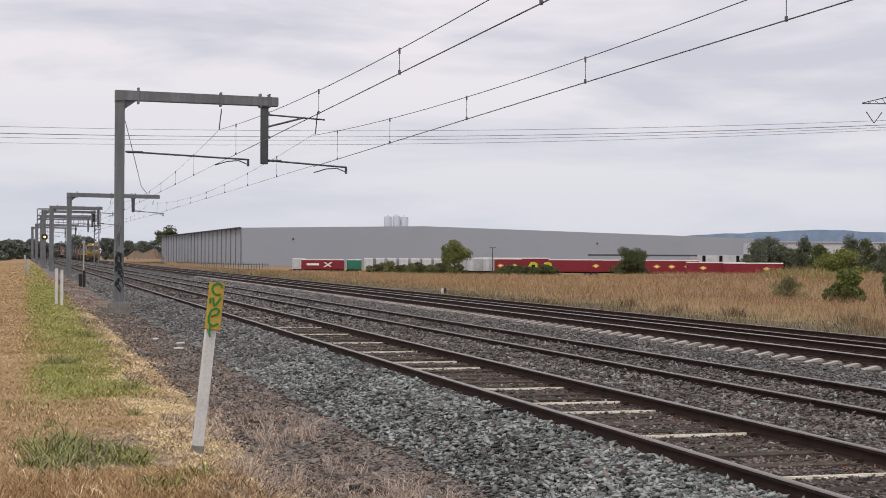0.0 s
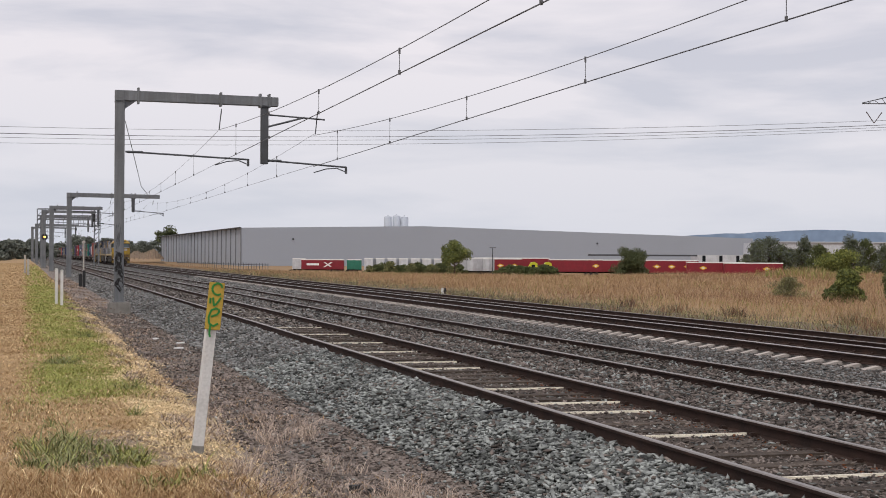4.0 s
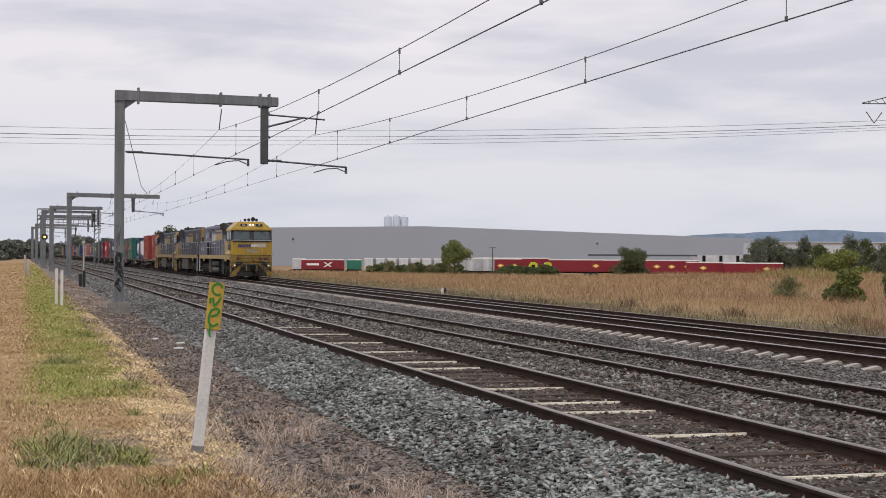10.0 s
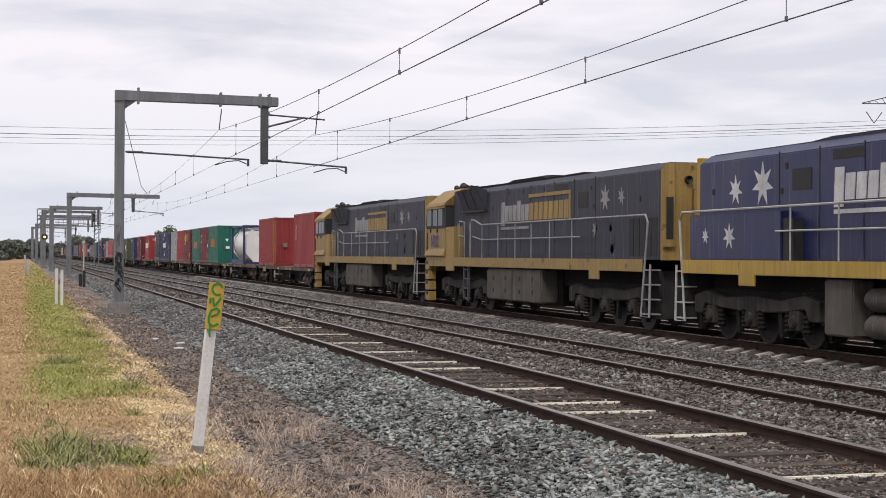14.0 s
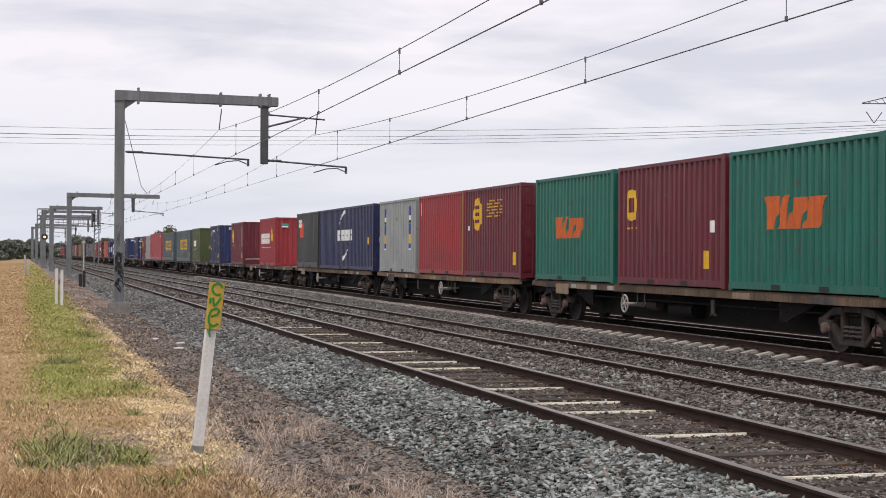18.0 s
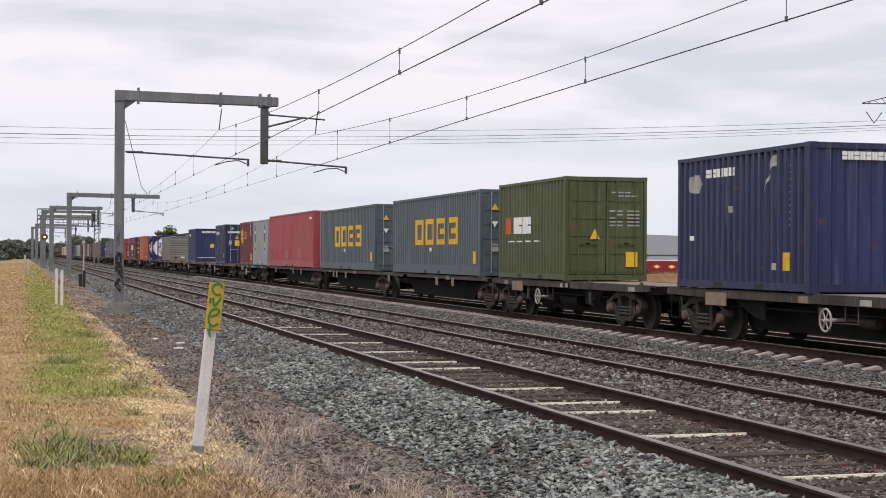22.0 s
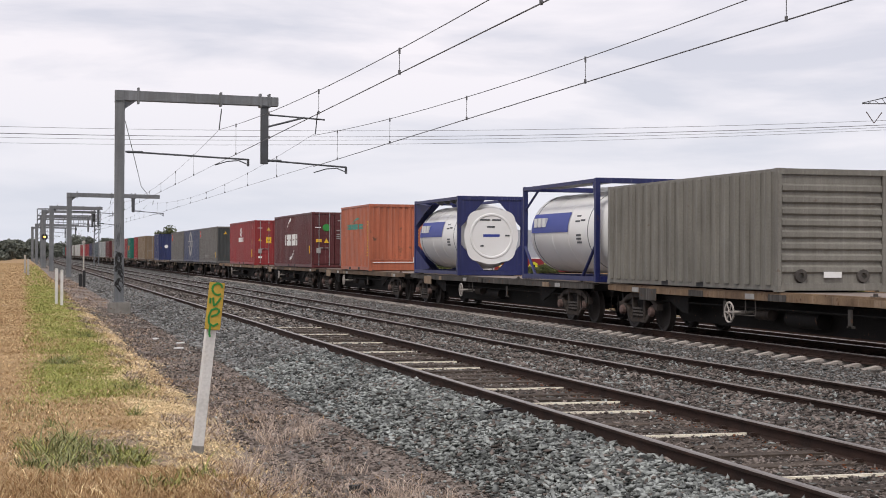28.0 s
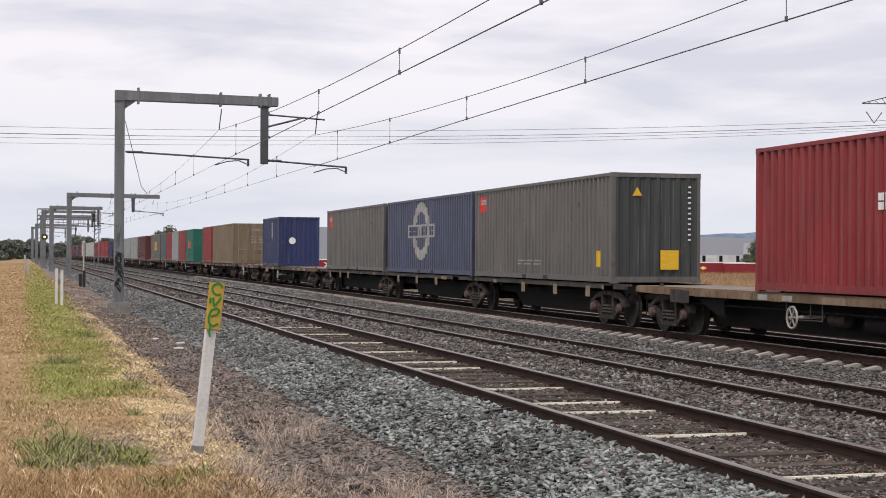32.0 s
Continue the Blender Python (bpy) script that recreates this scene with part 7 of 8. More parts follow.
def locomotive(place, turn, label, yellow, blue, white, number, fresh):
    t = thing("diesel_locomotive", label, "locomotive", "diesel locomotives")
    yel, blu, whi = M[yellow], M[blue], M[white]
    # platform
    for sx in (-1, 1):
        s = Shape().prism([(-9.9, 1.40), (-7.3, 1.40), (-7.3, 1.26), (-6.3, 1.26), (-6.3, 1.42), (6.6, 1.42), (6.6, 1.2), (7.3, 1.2), (7.3, 1.42), (10.1, 1.42), (10.1, 1.72), (-9.9, 1.72)], sx * 1.42, sx * 1.46, 0, "x") if sx > 0 else Shape().prism([(-9.9, 1.40), (-7.3, 1.40), (-7.3, 1.26), (-6.3, 1.26), (-6.3, 1.42), (6.6, 1.42), (6.6, 1.2), (7.3, 1.2), (7.3, 1.42), (10.1, 1.42), (10.1, 1.72), (-9.9, 1.72)], -1.46, -1.42, 0, "x")
        part("side_sill", s, yel, t, "yellow side sill", bevel=0.008)
    part("platform", Shape().box(-1.42, 1.42, -10.0, 10.2, 1.45, 1.7), M["under"], t)
    part("underframe", Shape().box(-0.8, 0.8, -9.6, 9.8, 0.95, 1.45), M["under"], t)
    # long hood with a sloping roof edge
    hw, he = 1.12, 10.0 if fresh else 10.5
    hood = Shape().prism([(-hw, 1.7), (hw, 1.7), (hw, 3.85), (hw - 0.28, 4.04), (-hw + 0.28, 4.04), (-hw, 3.85)], -6.6, he - 0.1, 0, "y")
    part("hood", hood, blu, t, "long engine hood", bevel=0.02)
    part("hood_end", Shape().prism([(-hw + 0.02, 1.7), (hw - 0.02, 1.7), (hw - 0.02, 3.85), (hw - 0.3, 4.02), (-hw + 0.3, 4.02), (-hw + 0.02, 3.85)], he - 0.1, he + 0.02, 0, "y"), yel, t, "yellow hood end")
    for sx in (-1, 1):
        part("end_post", Shape().box(min(sx * 0.8, sx * 1.1), max(sx * 0.8, sx * 1.1), he + 0.02, he + 0.1, 2.0, 4.0), yel, t, "yellow end post", bevel=0.02)
        part("end_lamp", Shape().lathe([(he + 0.03, 0.01), (he + 0.12, 0.09), (he + 0.03, 0.1)], 10, "y", (sx * 0.45, 0, 3.62)), M["black"], t, "dark lamp socket")
        part("end_recess", Shape().box(min(sx * 0.86, sx * 1.04), max(sx * 0.86, sx * 1.04), he + 0.095, he + 0.112, 2.2, 3.2), M["black"], t, "dark recess in the end post")
    part("end_door", Shape().box(-0.34, 0.34, he + 0.02, he + 0.06, 1.75, 3.4), yel, t, "end door", bevel=0.02)
    roof = Shape().prism([(-6.5, 4.02), (-6.2, 4.12), (-2.2, 4.10), (-1.6, 4.16), (0.8, 4.16), (1.6, 4.08), (4.6, 4.1), (5.4, 4.05), (9.7, 4.05), (9.7, 3.9), (-6.5, 3.9)], -0.85, 0.85, 0, "x")
    part("roof_equipment", roof, M["under"] if not fresh else M["cab_dark"], t, "sooty roof equipment")
    part("exhaust_stack", Shape().box(-0.4, 0.4, -0.6, 0.4, 4.1, 4.24), M["black"], t, bevel=0.03)
    for sx in (-1, 1):
        X = sx * hw
        # radiator flap boxes, windows, seams, doors
        fl = Shape().prism([(X, 3.3), (X, 3.94), (X + sx * 0.36, 3.98), (X + sx * 0.1, 3.3)], -6.0, -3.5, 0, "y")
        part("radiator_flap", fl, M["flap_grey"] if fresh else blu, t, "grey slanted intake flap", bevel=0.02)
        part("flap_rib", Shape().box(min(X, X + sx * 0.3), max(X, X + sx * 0.3), -4.55, -4.47, 3.9, 4.1), M["black"], t)
        for yy in (-5.2, -4.35):
            part("flap_seam", Shape().prism([(X + sx * 0.37, 3.96), (X + sx * 0.385, 3.95), (X + sx * 0.125, 3.32), (X + sx * 0.11, 3.32)], yy, yy + 0.06, 0, "y"), M["black"], t)
        part("flap_sill", Shape().box(min(X, X + sx * 0.12), max(X, X + sx * 0.12), -6.05, -3.45, 3.22, 3.3), M["black"], t)
        for yy, zz in ((-2.9, 3.3), (0.2, 3.72), (2.1, 3.72), (6.1, 3.1), (9.2, 3.2), (5.9, 3.6), (-1.2, 3.75)):
            part("latch", Shape().box(X - 0.014, X + 0.014, yy - 0.05, yy + 0.05, zz - 0.06, zz + 0.06), M["black"], t, "small dark latch")
        part("grille", Shape().box(X - 0.012, X + 0.012, 4.9, 5.65, 3.1, 3.52), M["black"], t, "black square grille")
        part("grille", Shape().box(X - 0.012, X + 0.012, 3.0, 4.1, 3.62, 3.8), M["black"], t, "black slot grille")
        for yy in (-3.3, -1.4, 0.9, 3.0, 4.6, 6.2):
            part("hood_door", Shape().box(X - 0.008, X + 0.008, yy + 0.03, yy + 1.35, 1.85, 2.65).box(X - 0.016, X + 0.016, yy + 0.1, yy + 0.16, 2.2, 2.35), blu, t)
            part("seam", Shape().box(X - 0.01, X + 0.01, yy - 0.012, yy + 0.012, 1.75, 3.9), M["cab_dark"], t)
        # low cover panel at the hood's end, stars on hood and panel
        if fresh:
            part("end_cover", Shape().box(min(sx * 1.12, sx * 1.4), max(sx * 1.12, sx * 1.4), 5.6, 9.8, 1.72, 2.7), blu, t, "low equipment cover", bevel=0.02)
            part("cover_gap", Shape().box(min(sx * 1.1, sx * 1.36), max(sx * 1.1, sx * 1.36), 5.2, 5.58, 1.72, 2.55), M["black"], t)
        else:
            for k in range(5):
                part("louvre", Shape().box(min(sx * 1.1, sx * 1.135), max(sx * 1.1, sx * 1.135), 8.55 + k * 0.36, 8.83 + k * 0.36, 1.8, 2.72), M["black"], t, "dark tall louvre")
        for yy, zz, r, off in ((6.9, 3.28, 0.47, hw), (8.12, 3.2, 0.32, hw), (7.85, 2.22, 0.28, 1.4), (9.0, 2.24, 0.17, 1.4)) if fresh else ((6.9, 3.3, 0.36, hw), (8.0, 3.3, 0.24, hw), (6.2, 2.5, 0.24, hw), (7.3, 2.5, 0.15, hw), (7.4, 1.98, 0.2, hw)):
            part("star", Shape().prism(star_points(yy, zz, r), sx * off, sx * (off + 0.008), 0, "x") if sx > 0 else Shape().prism(star_points(yy, zz, r), -off - 0.008, -off, 0, "x"), whi, t, "white seven-pointed star")
        # livery blocks standing for the painted name: white row, then framed yellow row
        x0, x1 = sorted((X, X + sx * 0.02))
        def lv(y):
            return y if sx < 0 else 2.1 - y

        for i in range(7):
            y0 = 4.05 - i * 0.39
            tall = i in (0, 4)
            low = 2.72 if i == 0 else 2.85
            top = 3.46 if tall else 3.34
            bar = Shape().prism([(lv(y0), low), (lv(y0 - 0.32), low), (lv(y0 - 0.36), top), (lv(y0 - 0.04), top)], x0, x1, 0, "x")
            part("livery_bar", bar, whi, t, "white livery block")
        ya, yb = sorted((lv(1.35), lv(4.05)))
        part("livery_bar", Shape().box(x0, x1, ya, yb, 2.6, 2.68), whi, t, "white livery line")
        for i in range(8):
            y0 = 1.3 - i * 0.43
            bar = Shape().prism([(lv(y0), 2.85), (lv(y0 - 0.35), 2.85), (lv(y0 - 0.39), 3.36), (lv(y0 - 0.04), 3.36)], x0, x1, 0, "x")
            part("livery_bar", bar, yel, t, "yellow livery block")
        ya, yb = sorted((lv(-2.25), lv(1.35)))
        yc, yd = sorted((lv(-2.25), lv(-2.1)))
        part("livery_bar", Shape().box(x0, x1, ya, yb, 3.52, 3.62).box(x0, x1, yc, yd, 2.8, 3.52), yel, t, "yellow frame line of the livery")
        # handrails
        hr = Shape()
        hx2 = sx * 1.41
        hr.path([(hx2, 10.2, 2.78), (hx2, -3.2, 2.78), (hx2, -4.0, 2.95), (hx2, -4.35, 2.95), (hx2, -4.45, 2.85), (hx2, -4.45, 1.75)], 0.026, 6)
        hr.path([(hx2, 5.8, 2.3), (hx2, -3.2, 2.3), (hx2, -4.2, 2.42)], 0.02, 6)
        for yy in (5.2, 3.4, 1.8, 0.3, -1.4, -3.1):
            hr.tube((hx2, yy, 1.72), (hx2, yy, 2.78), 0.018, None, 6)
        part("handrail", hr, M["rail_white"] if fresh else M["star_grey"], t, "pale tubular handrail")
        hr = Shape().path([(hx2, -5.15, 1.75), (hx2, -5.15, 2.9), (hx2, -5.75, 2.95), (hx2, -5.9, 2.85), (hx2, -5.85, 2.45), (hx2, -5.15, 2.42)], 0.024, 6).tube((hx2, -5.75, 1.75), (hx2, -5.75, 2.95), 0.018, None, 6)
        part("handrail", hr, M["rail_white"] if fresh else M["star_grey"], t)
        lad = Shape()
        for dy in (-0.26, 0.26):
            lad.box(min(sx * 1.36, sx * 1.44), max(sx * 1.36, sx * 1.44), -4.9 + dy - 0.02, -4.9 + dy + 0.02, 0.3, 1.45)
        for zz in (0.35, 0.68, 1.0, 1.3):
            lad.box(min(sx * 1.3, sx * 1.44), max(sx * 1.3, sx * 1.44), -5.14, -4.66, zz, zz + 0.03)
        part("ladder", lad, M["galv_dark"], t, "side ladder")
        # cab side: panel, window band, door block, rear nook
        part("cab_door_block", Shape().box(min(sx * 1.0, sx * 1.44), max(sx * 1.0, sx * 1.44), -7.38, -6.3, 1.55, 2.78), yel, t, "yellow locker beside the cab", bevel=0.015)
        part("cab_nook", Shape().box(min(sx * 1.0, sx * 1.15), max(sx * 1.0, sx * 1.15), -7.3, -6.55, 2.8, 4.0), blu, t)
        part("cab_skirt", Shape().prism([(sx * 1.46, 1.72), (sx * 1.54, 1.78), (sx * 1.46, 2.02)], -9.95, -7.4, 0, "y"), yel, t, "flared cab skirt")
        st = Shape()
        for k, zz in enumerate((0.3, 0.68, 1.06, 1.42)):
            st.box(min(sx * 1.2, sx * (1.47 + 0.002 * k)), max(sx * 1.2, sx * (1.47 + 0.002 * k)), -10.0, -9.5, zz - 0.14, zz - 0.02 + 0.2)
        part("step_column", st, yel if not fresh else M["old_yellow"], t, "yellow step column", bevel=0.01)
        for zz in (0.42, 0.8, 1.18, 1.52):
            part("step_hole", Shape().box(min(sx * 1.4, sx * 1.482), max(sx * 1.4, sx * 1.482), -9.9, -9.62, zz - 0.06, zz + 0.06), M["black"], t)
        rs = Shape().path([(sx * 1.4, 10.2, 2.78), (sx * 1.4, 10.35, 2.6), (sx * 1.42, 10.0, 0.35), (sx * 1.42, 10.5, 0.35), (sx * 1.4, 10.5, 1.6)], 0.028, 6)
        for zz in (0.4, 0.75, 1.1, 1.45):
            rs.box(min(sx * 1.1, sx * 1.42), max(sx * 1.1, sx * 1.42), 10.05, 10.45, zz, zz + 0.03)
        part("rear_steps", rs, M["rail_white"] if fresh else M["star_grey"], t, "rear steps with pale handrails")
        # under-floor gear: round air tanks on one side, a panelled tank on the other
        if sx < 0:
            for zz in (1.04, 0.56):
                part("air_reservoir", Shape().lathe([(-1.15, 0.02), (-1.1, 0.16), (-0.98, 0.22), (2.65, 0.22), (2.78, 0.16), (2.82, 0.02)], 18, "y", (-1.1, 0, zz)), M["tank_tan"], t, "round grey air reservoir", True)
            part("equipment_box", Shape().box(-1.36, -0.9, 3.0, 4.0, 0.35, 1.38), M["tank_tan"], t, bevel=0.03)
            g = Shape()
            for k in range(9):
                g.lathe([(-2.4 + k * 0.13, 0.1), (-2.3 + k * 0.13, 0.18 - 0.03 * (k % 3))], 8, "y", (-1.12, 0, 0.5 + 0.27 * (k % 3)))
            part("air_dryer", g, M["under"], t)
        else:
            part("fuel_tank", Shape().box(0.85, 1.4, -2.6, 2.6, 0.42, 1.38), M["tank_tan"], t, "dusty tan fuel tank", bevel=0.04)
            for yy in (-1.9, -0.7, 0.7, 1.9):
                for zz in (0.72, 1.1):
                    part("tank_fitting", Shape().box(1.38, 1.412, yy - 0.06, yy + 0.06, zz - 0.06, zz + 0.06), M["black"], t)
            part("tank_seam", Shape().box(1.39, 1.408, -0.02, 0.02, 0.45, 1.36), M["under"], t)
    part("fuel_tank_core", Shape().box(-0.85, 0.85, -3.0, 3.0, 0.35, 1.4), M["under"], t)
    # cab
    cab = Shape().prism([(-1.46, 1.72), (1.46, 1.72), (1.46, 2.74), (-1.46, 2.74)], -10.1, -7.4, 0, "y")
    part("cab_lower", cab, yel, t, "yellow lower cab", bevel=0.03)
    band = Shape().prism([(-10.1, 2.74), (-7.4, 2.74), (-7.4, 3.5), (-9.86, 3.5)], -1.445, 1.445, 0, "x")
    part("window_band", band, M["cab_dark"], t, "black window surround")
    roof = Shape()
    e0, e1, zt = 1.5, 0.86, 4.14
    lo = [(-e0, -10.0, 3.48), (e0, -10.0, 3.48), (e0, -7.4, 3.52), (-e0, -7.4, 3.52)]
    hi = [(-e1, -9.72, zt - 0.02), (e1, -9.72, zt - 0.02), (e1, -7.2, zt), (-e1, -7.2, zt)]
    mid = [(-1.44, -9.98, 3.62), (1.44, -9.98, 3.62), (1.44, -7.35, 3.66), (-1.44, -7.35, 3.66)]
    roof.v = lo + mid + hi
    roof.f = [(0, 3, 2, 1), (8, 9, 10, 11)] + [(a + i, a + (i + 1) % 4, a + 4 + (i + 1) % 4, a + 4 + i) for a in (0, 4) for i in range(4)]
    roof.k = [0] * len(roof.f)
    part("cab_roof", roof, yel, t, "faceted yellow cab roof", bevel=0.03)
    part("cab_back", Shape().prism([(-1.1, 2.7), (1.1, 2.7), (1.1, 3.8), (0.8, 4.08), (-0.8, 4.08), (-1.1, 3.8)], -7.6, -6.6, 0, "y"), yel if fresh else blu, t)
    for sx in (-1, 1):
        # windscreens follow the raked front
        ws = Shape()
        xa, xb = sorted((sx * 0.16, sx * 1.3))
        ws.face([(xa, -10.088, 2.84), (xb, -10.088, 2.84), (xb - (0.05 if sx > 0 else 0), -9.905, 3.42), (xa + (0.05 if sx < 0 else 0), -9.905, 3.42)])
        part("windscreen", ws, M["windscreen"], t, "tinted windscreen reflecting the sky")
        part("wiper", Shape().tube((sx * 0.6, -9.93, 3.43), (sx * 0.95, -10.02, 3.2), 0.014, None, 5), M["black"], t)
        for yy in (-9.55, -8.75, -8.05):
            part("side_window", Shape().box(min(sx * 1.444, sx * 1.456), max(sx * 1.444, sx * 1.456), yy - 0.28, yy + 0.28, 2.84, 3.42), M["glass"], t, "dark cab side window")
        part("window_sill_rail", Shape().box(min(sx * 1.45, sx * 1.5), max(sx * 1.45, sx * 1.5), -10.02, -7.42, 3.44, 3.5), yel, t)
        for yy in (-9.3, -8.4):
            part("door_stop", Shape().box(min(sx * 1.46, sx * 1.5), max(sx * 1.46, sx * 1.5), yy, yy + 0.05, 2.6, 2.72), M["black"], t)
        part("grab_rail", Shape().tube((sx * 1.485, -9.75, 1.95), (sx * 1.485, -9.75, 2.6), 0.02, None, 6), M["black"], t)
        if number:
            letters(number, 0.62, M["letter_blue"], t, (sx * 1.468, -8.75, 2.28), 90, -90 if sx < 0 else 90, 1.05, "road_number", 0.012)
    # nose: name blocks, number, rail, marker gear
    part("nose_rail", Shape().path([(-1.46, -9.9, 2.74), (-1.36, -10.16, 2.78), (1.36, -10.16, 2.78), (1.46, -9.9, 2.74)], 0.03, 6), M["rail_white"], t, "pale rail under the windscreen")
    part("nose_shelf", Shape().box(-1.36, 1.36, -10.16, -10.1, 2.68, 2.74), M["black"], t)
    for i in range(13):
        x = -1.0 + i * 0.155
        part("nose_livery", Shape().prism([(x, 2.3), (x + 0.13, 2.3), (x + 0.165, 2.5), (x + 0.035, 2.5)], -10.112, -10.1, 0, "y"), M["letter_blue"] if i < 6 else whi, t)
    part("nose_livery", Shape().box(-1.0, -0.05, -10.112, -10.1, 2.22, 2.26), M["letter_blue"], t)
    part("nose_livery", Shape().box(0.08, 1.05, -10.112, -10.1, 2.57, 2.6), whi, t)
    if number:
        letters(number, 0.36, M["star_grey"], t, (0.05, -10.106, 2.02), 90, 0, 0.82, "road_number", 0.008)
    for sx in (-1, 1):
        plate = part("number_box", Shape().prism([(sx * 0.55 + 0.24 * math.copysign(abs(math.cos(a * math.pi / 8)) ** 0.5, math.cos(a * math.pi / 8)), 3.87 + 0.09 * math.copysign(abs(math.sin(a * math.pi / 8)) ** 0.5, math.sin(a * math.pi / 8))) for a in range(16)], -9.92, -9.84, 0, "y"), M["black"], t, "black rounded number box")
        if number:
            letters(number[:2] if sx < 0 else number[2:], 0.17, M["star_white"], t, (sx * 0.55, -9.93, 3.87), 90, 0, None, "number_box_figures", 0.004)
        part("headlight", Shape().lathe([(-9.93, 0.01), (-9.93, 0.055), (-9.9, 0.085), (-9.8, 0.085)], 14, "y", (sx * 0.11, 0, 3.87)), M["head_lit"], t, "lit round headlight")
        part("ditch_light", Shape().lathe([(-10.14, 0.01), (-10.14, 0.045), (-10.0, 0.08)], 12, "y", (sx * 1.22, 0, 1.0)), M["head_lit"], t, "lit ditch light")
        part("tail_lamp", Shape().box(sx * 0.98 - 0.1, sx * 0.98 + 0.1, -10.16, -10.08, 1.38, 1.56), M["brown_red"], t, "square red marker lamp")
        part("buffer_plate", Shape().box(sx * 1.25 - 0.14, sx * 1.25 + 0.14, -10.12, -9.9, 0.85, 1.2), M["low_yellow_shaded"], t, bevel=0.02)
        part("pilot_chevron", Shape().prism([(sx * 1.42, 0.25), (sx * 1.42, 0.5), (sx * 0.62, 1.18), (sx * 0.38, 1.18), (sx * 1.05, 0.42), (sx * 1.12, 0.25)], -10.11, -10.09, 0, "y"), M["low_yellow_shaded"], t, "yellow pilot stripe")
        part("hose", Shape().path([(sx * 0.62, -10.1, 1.3), (sx * 0.75, -10.25, 0.9), (sx * 0.6, -10.22, 0.6), (sx * 0.42, -10.15, 0.75)], 0.03, 6), M["black"], t)
    # black strip that draws the shadow line between cab and buffer beam
    part("beam_shadow_gap", Shape().box(-1.4, 1.4, -10.12, -10.06, 1.7, 1.735), M["black"], t)
    part("bumper_beam", Shape().box(-1.42, 1.42, -10.14, -9.9, 1.22, 1.72).box(-0.85, 0.85, -10.18, -10.1, 1.3, 1.38).box(-0.85, 0.85, -10.18, -10.1, 1.5, 1.56), M["low_yellow_shaded"], t, "yellow buffer beam", bevel=0.02)
    part("pilot", Shape().prism([(-1.42, 0.22), (1.42, 0.22), (1.42, 1.22), (-1.42, 1.22)], -10.09, -9.9, 0, "y"), M["pilot_grime_shade"], t, "grimy pilot, darkened for the shade low down")
    rng_n = random.Random(5)
    for i in range(9):
        x = rng_n.uniform(-0.9, 0.9)
        part("air_hose", Shape().path([(x, -10.12, 1.15), (x + 0.04, -10.24, 0.9), (x + rng_n.uniform(-0.12, 0.12), -10.22, rng_n.uniform(0.42, 0.65))], 0.022, 5), M["black"] if i % 3 else M["deck_brown"], t)
    part("cut_lever", Shape().path([(-1.3, -10.15, 1.12), (-0.5, -10.2, 1.1), (-0.2, -10.25, 1.02), (0.5, -10.2, 1.1), (1.3, -10.15, 1.12)], 0.018, 5), M["galv_dark"], t)
    part("pilot_plate", Shape().prism([(-0.78, 0.24), (0.78, 0.24), (0.62, 0.55), (-0.62, 0.55)], -10.14, -10.09, 0, "y"), M["bogie_dust"], t, "dusty lower pilot plate")
    part("coupler_housing", Shape().box(-0.42, 0.42, -10.18, -10.05, 0.6, 1.2), M["low_yellow_shaded"], t, bevel=0.02)
    part("coupler_pocket", Shape().box(-0.34, 0.34, -10.2, -10.1, 0.66, 1.1), M["black"], t)
    part("coupler", Shape().box(-0.12, 0.12, -10.75, -10.1, 0.72, 0.98).box(-0.2, 0.2, -10.85, -10.6, 0.68, 1.02), M["under"], t, "knuckle coupler", bevel=0.04)
    part("coupler", Shape().box(-0.12, 0.12, 10.1, 10.85, 0.72, 0.98).box(-0.2, 0.2, 10.65, 10.9, 0.68, 1.02), M["under"], t, "knuckle coupler", bevel=0.04)
    part("rear_pilot", Shape().box(-1.4, 1.4, 10.1, 10.2, 0.3, 1.7), M["pilot_grime_shade"], t)
    # horns
    for i, (x, r) in enumerate(((-0.42, 0.1), (-0.16, 0.12), (0.14, 0.16), (0.4, 0.11))):
        part("horn", Shape().lathe([(-9.62, 0.02), (-9.62, r), (-9.55, r * 0.75), (-9.3, r * 0.5), (-9.1, r * 0.4), (-9.1, 0.01)], 14, "y", (x, 0, 4.13 + r)), M["black"], t, "black trumpet horn", True)
    part("aerial", Shape().tube((-0.6, -8.6, 4.1), (-0.6, -8.6, 4.28), 0.02), M["black"], t)
    for yy in (-5.95, 7.2):
        loco_bogie(t, yy)
    aboard(t, place, turn)
    return t


M["tank_tan"] = surface("dusty_tank", (0.12, 0.108, 0.097, 1), (0.07, 0.063, 0.056, 1), 1.5, 0.85, 0, 30, 0.1, 0.4)
M["brown_red"] = plain("dim_red_lamp", (0.08, 0.018, 0.012, 1), 0.4)
# low front colours: grime, plus the shade near the ground painted in
M["low_yellow_shaded"] = paint("grimy_low_yellow", 146, 118, 40, 0.9, 0.6, 0.16)
M["pilot_grime_shade"] = surface("grimy_pilot", (0.04, 0.036, 0.038, 1), (0.017, 0.015, 0.016, 1), 2, 0.8, 0, 30, 0.2, 0.3, 0.06)
locomotive(-25.95, 0, "blue and yellow diesel locomotive, cab leading, white stars on its hood", "loco_yellow", "loco_blue", "star_white", "NR20", True)
locomotive(-3.45, 180, "grimy blue-grey and yellow diesel locomotive running cab last", "old_yellow", "old_blue", "star_grey", "NR82", False)
locomotive(18.5, 180, "grimy grey diesel locomotive with a faded yellow cab, running cab last", "old_yellow", "old_blue", "star_grey", "", False)


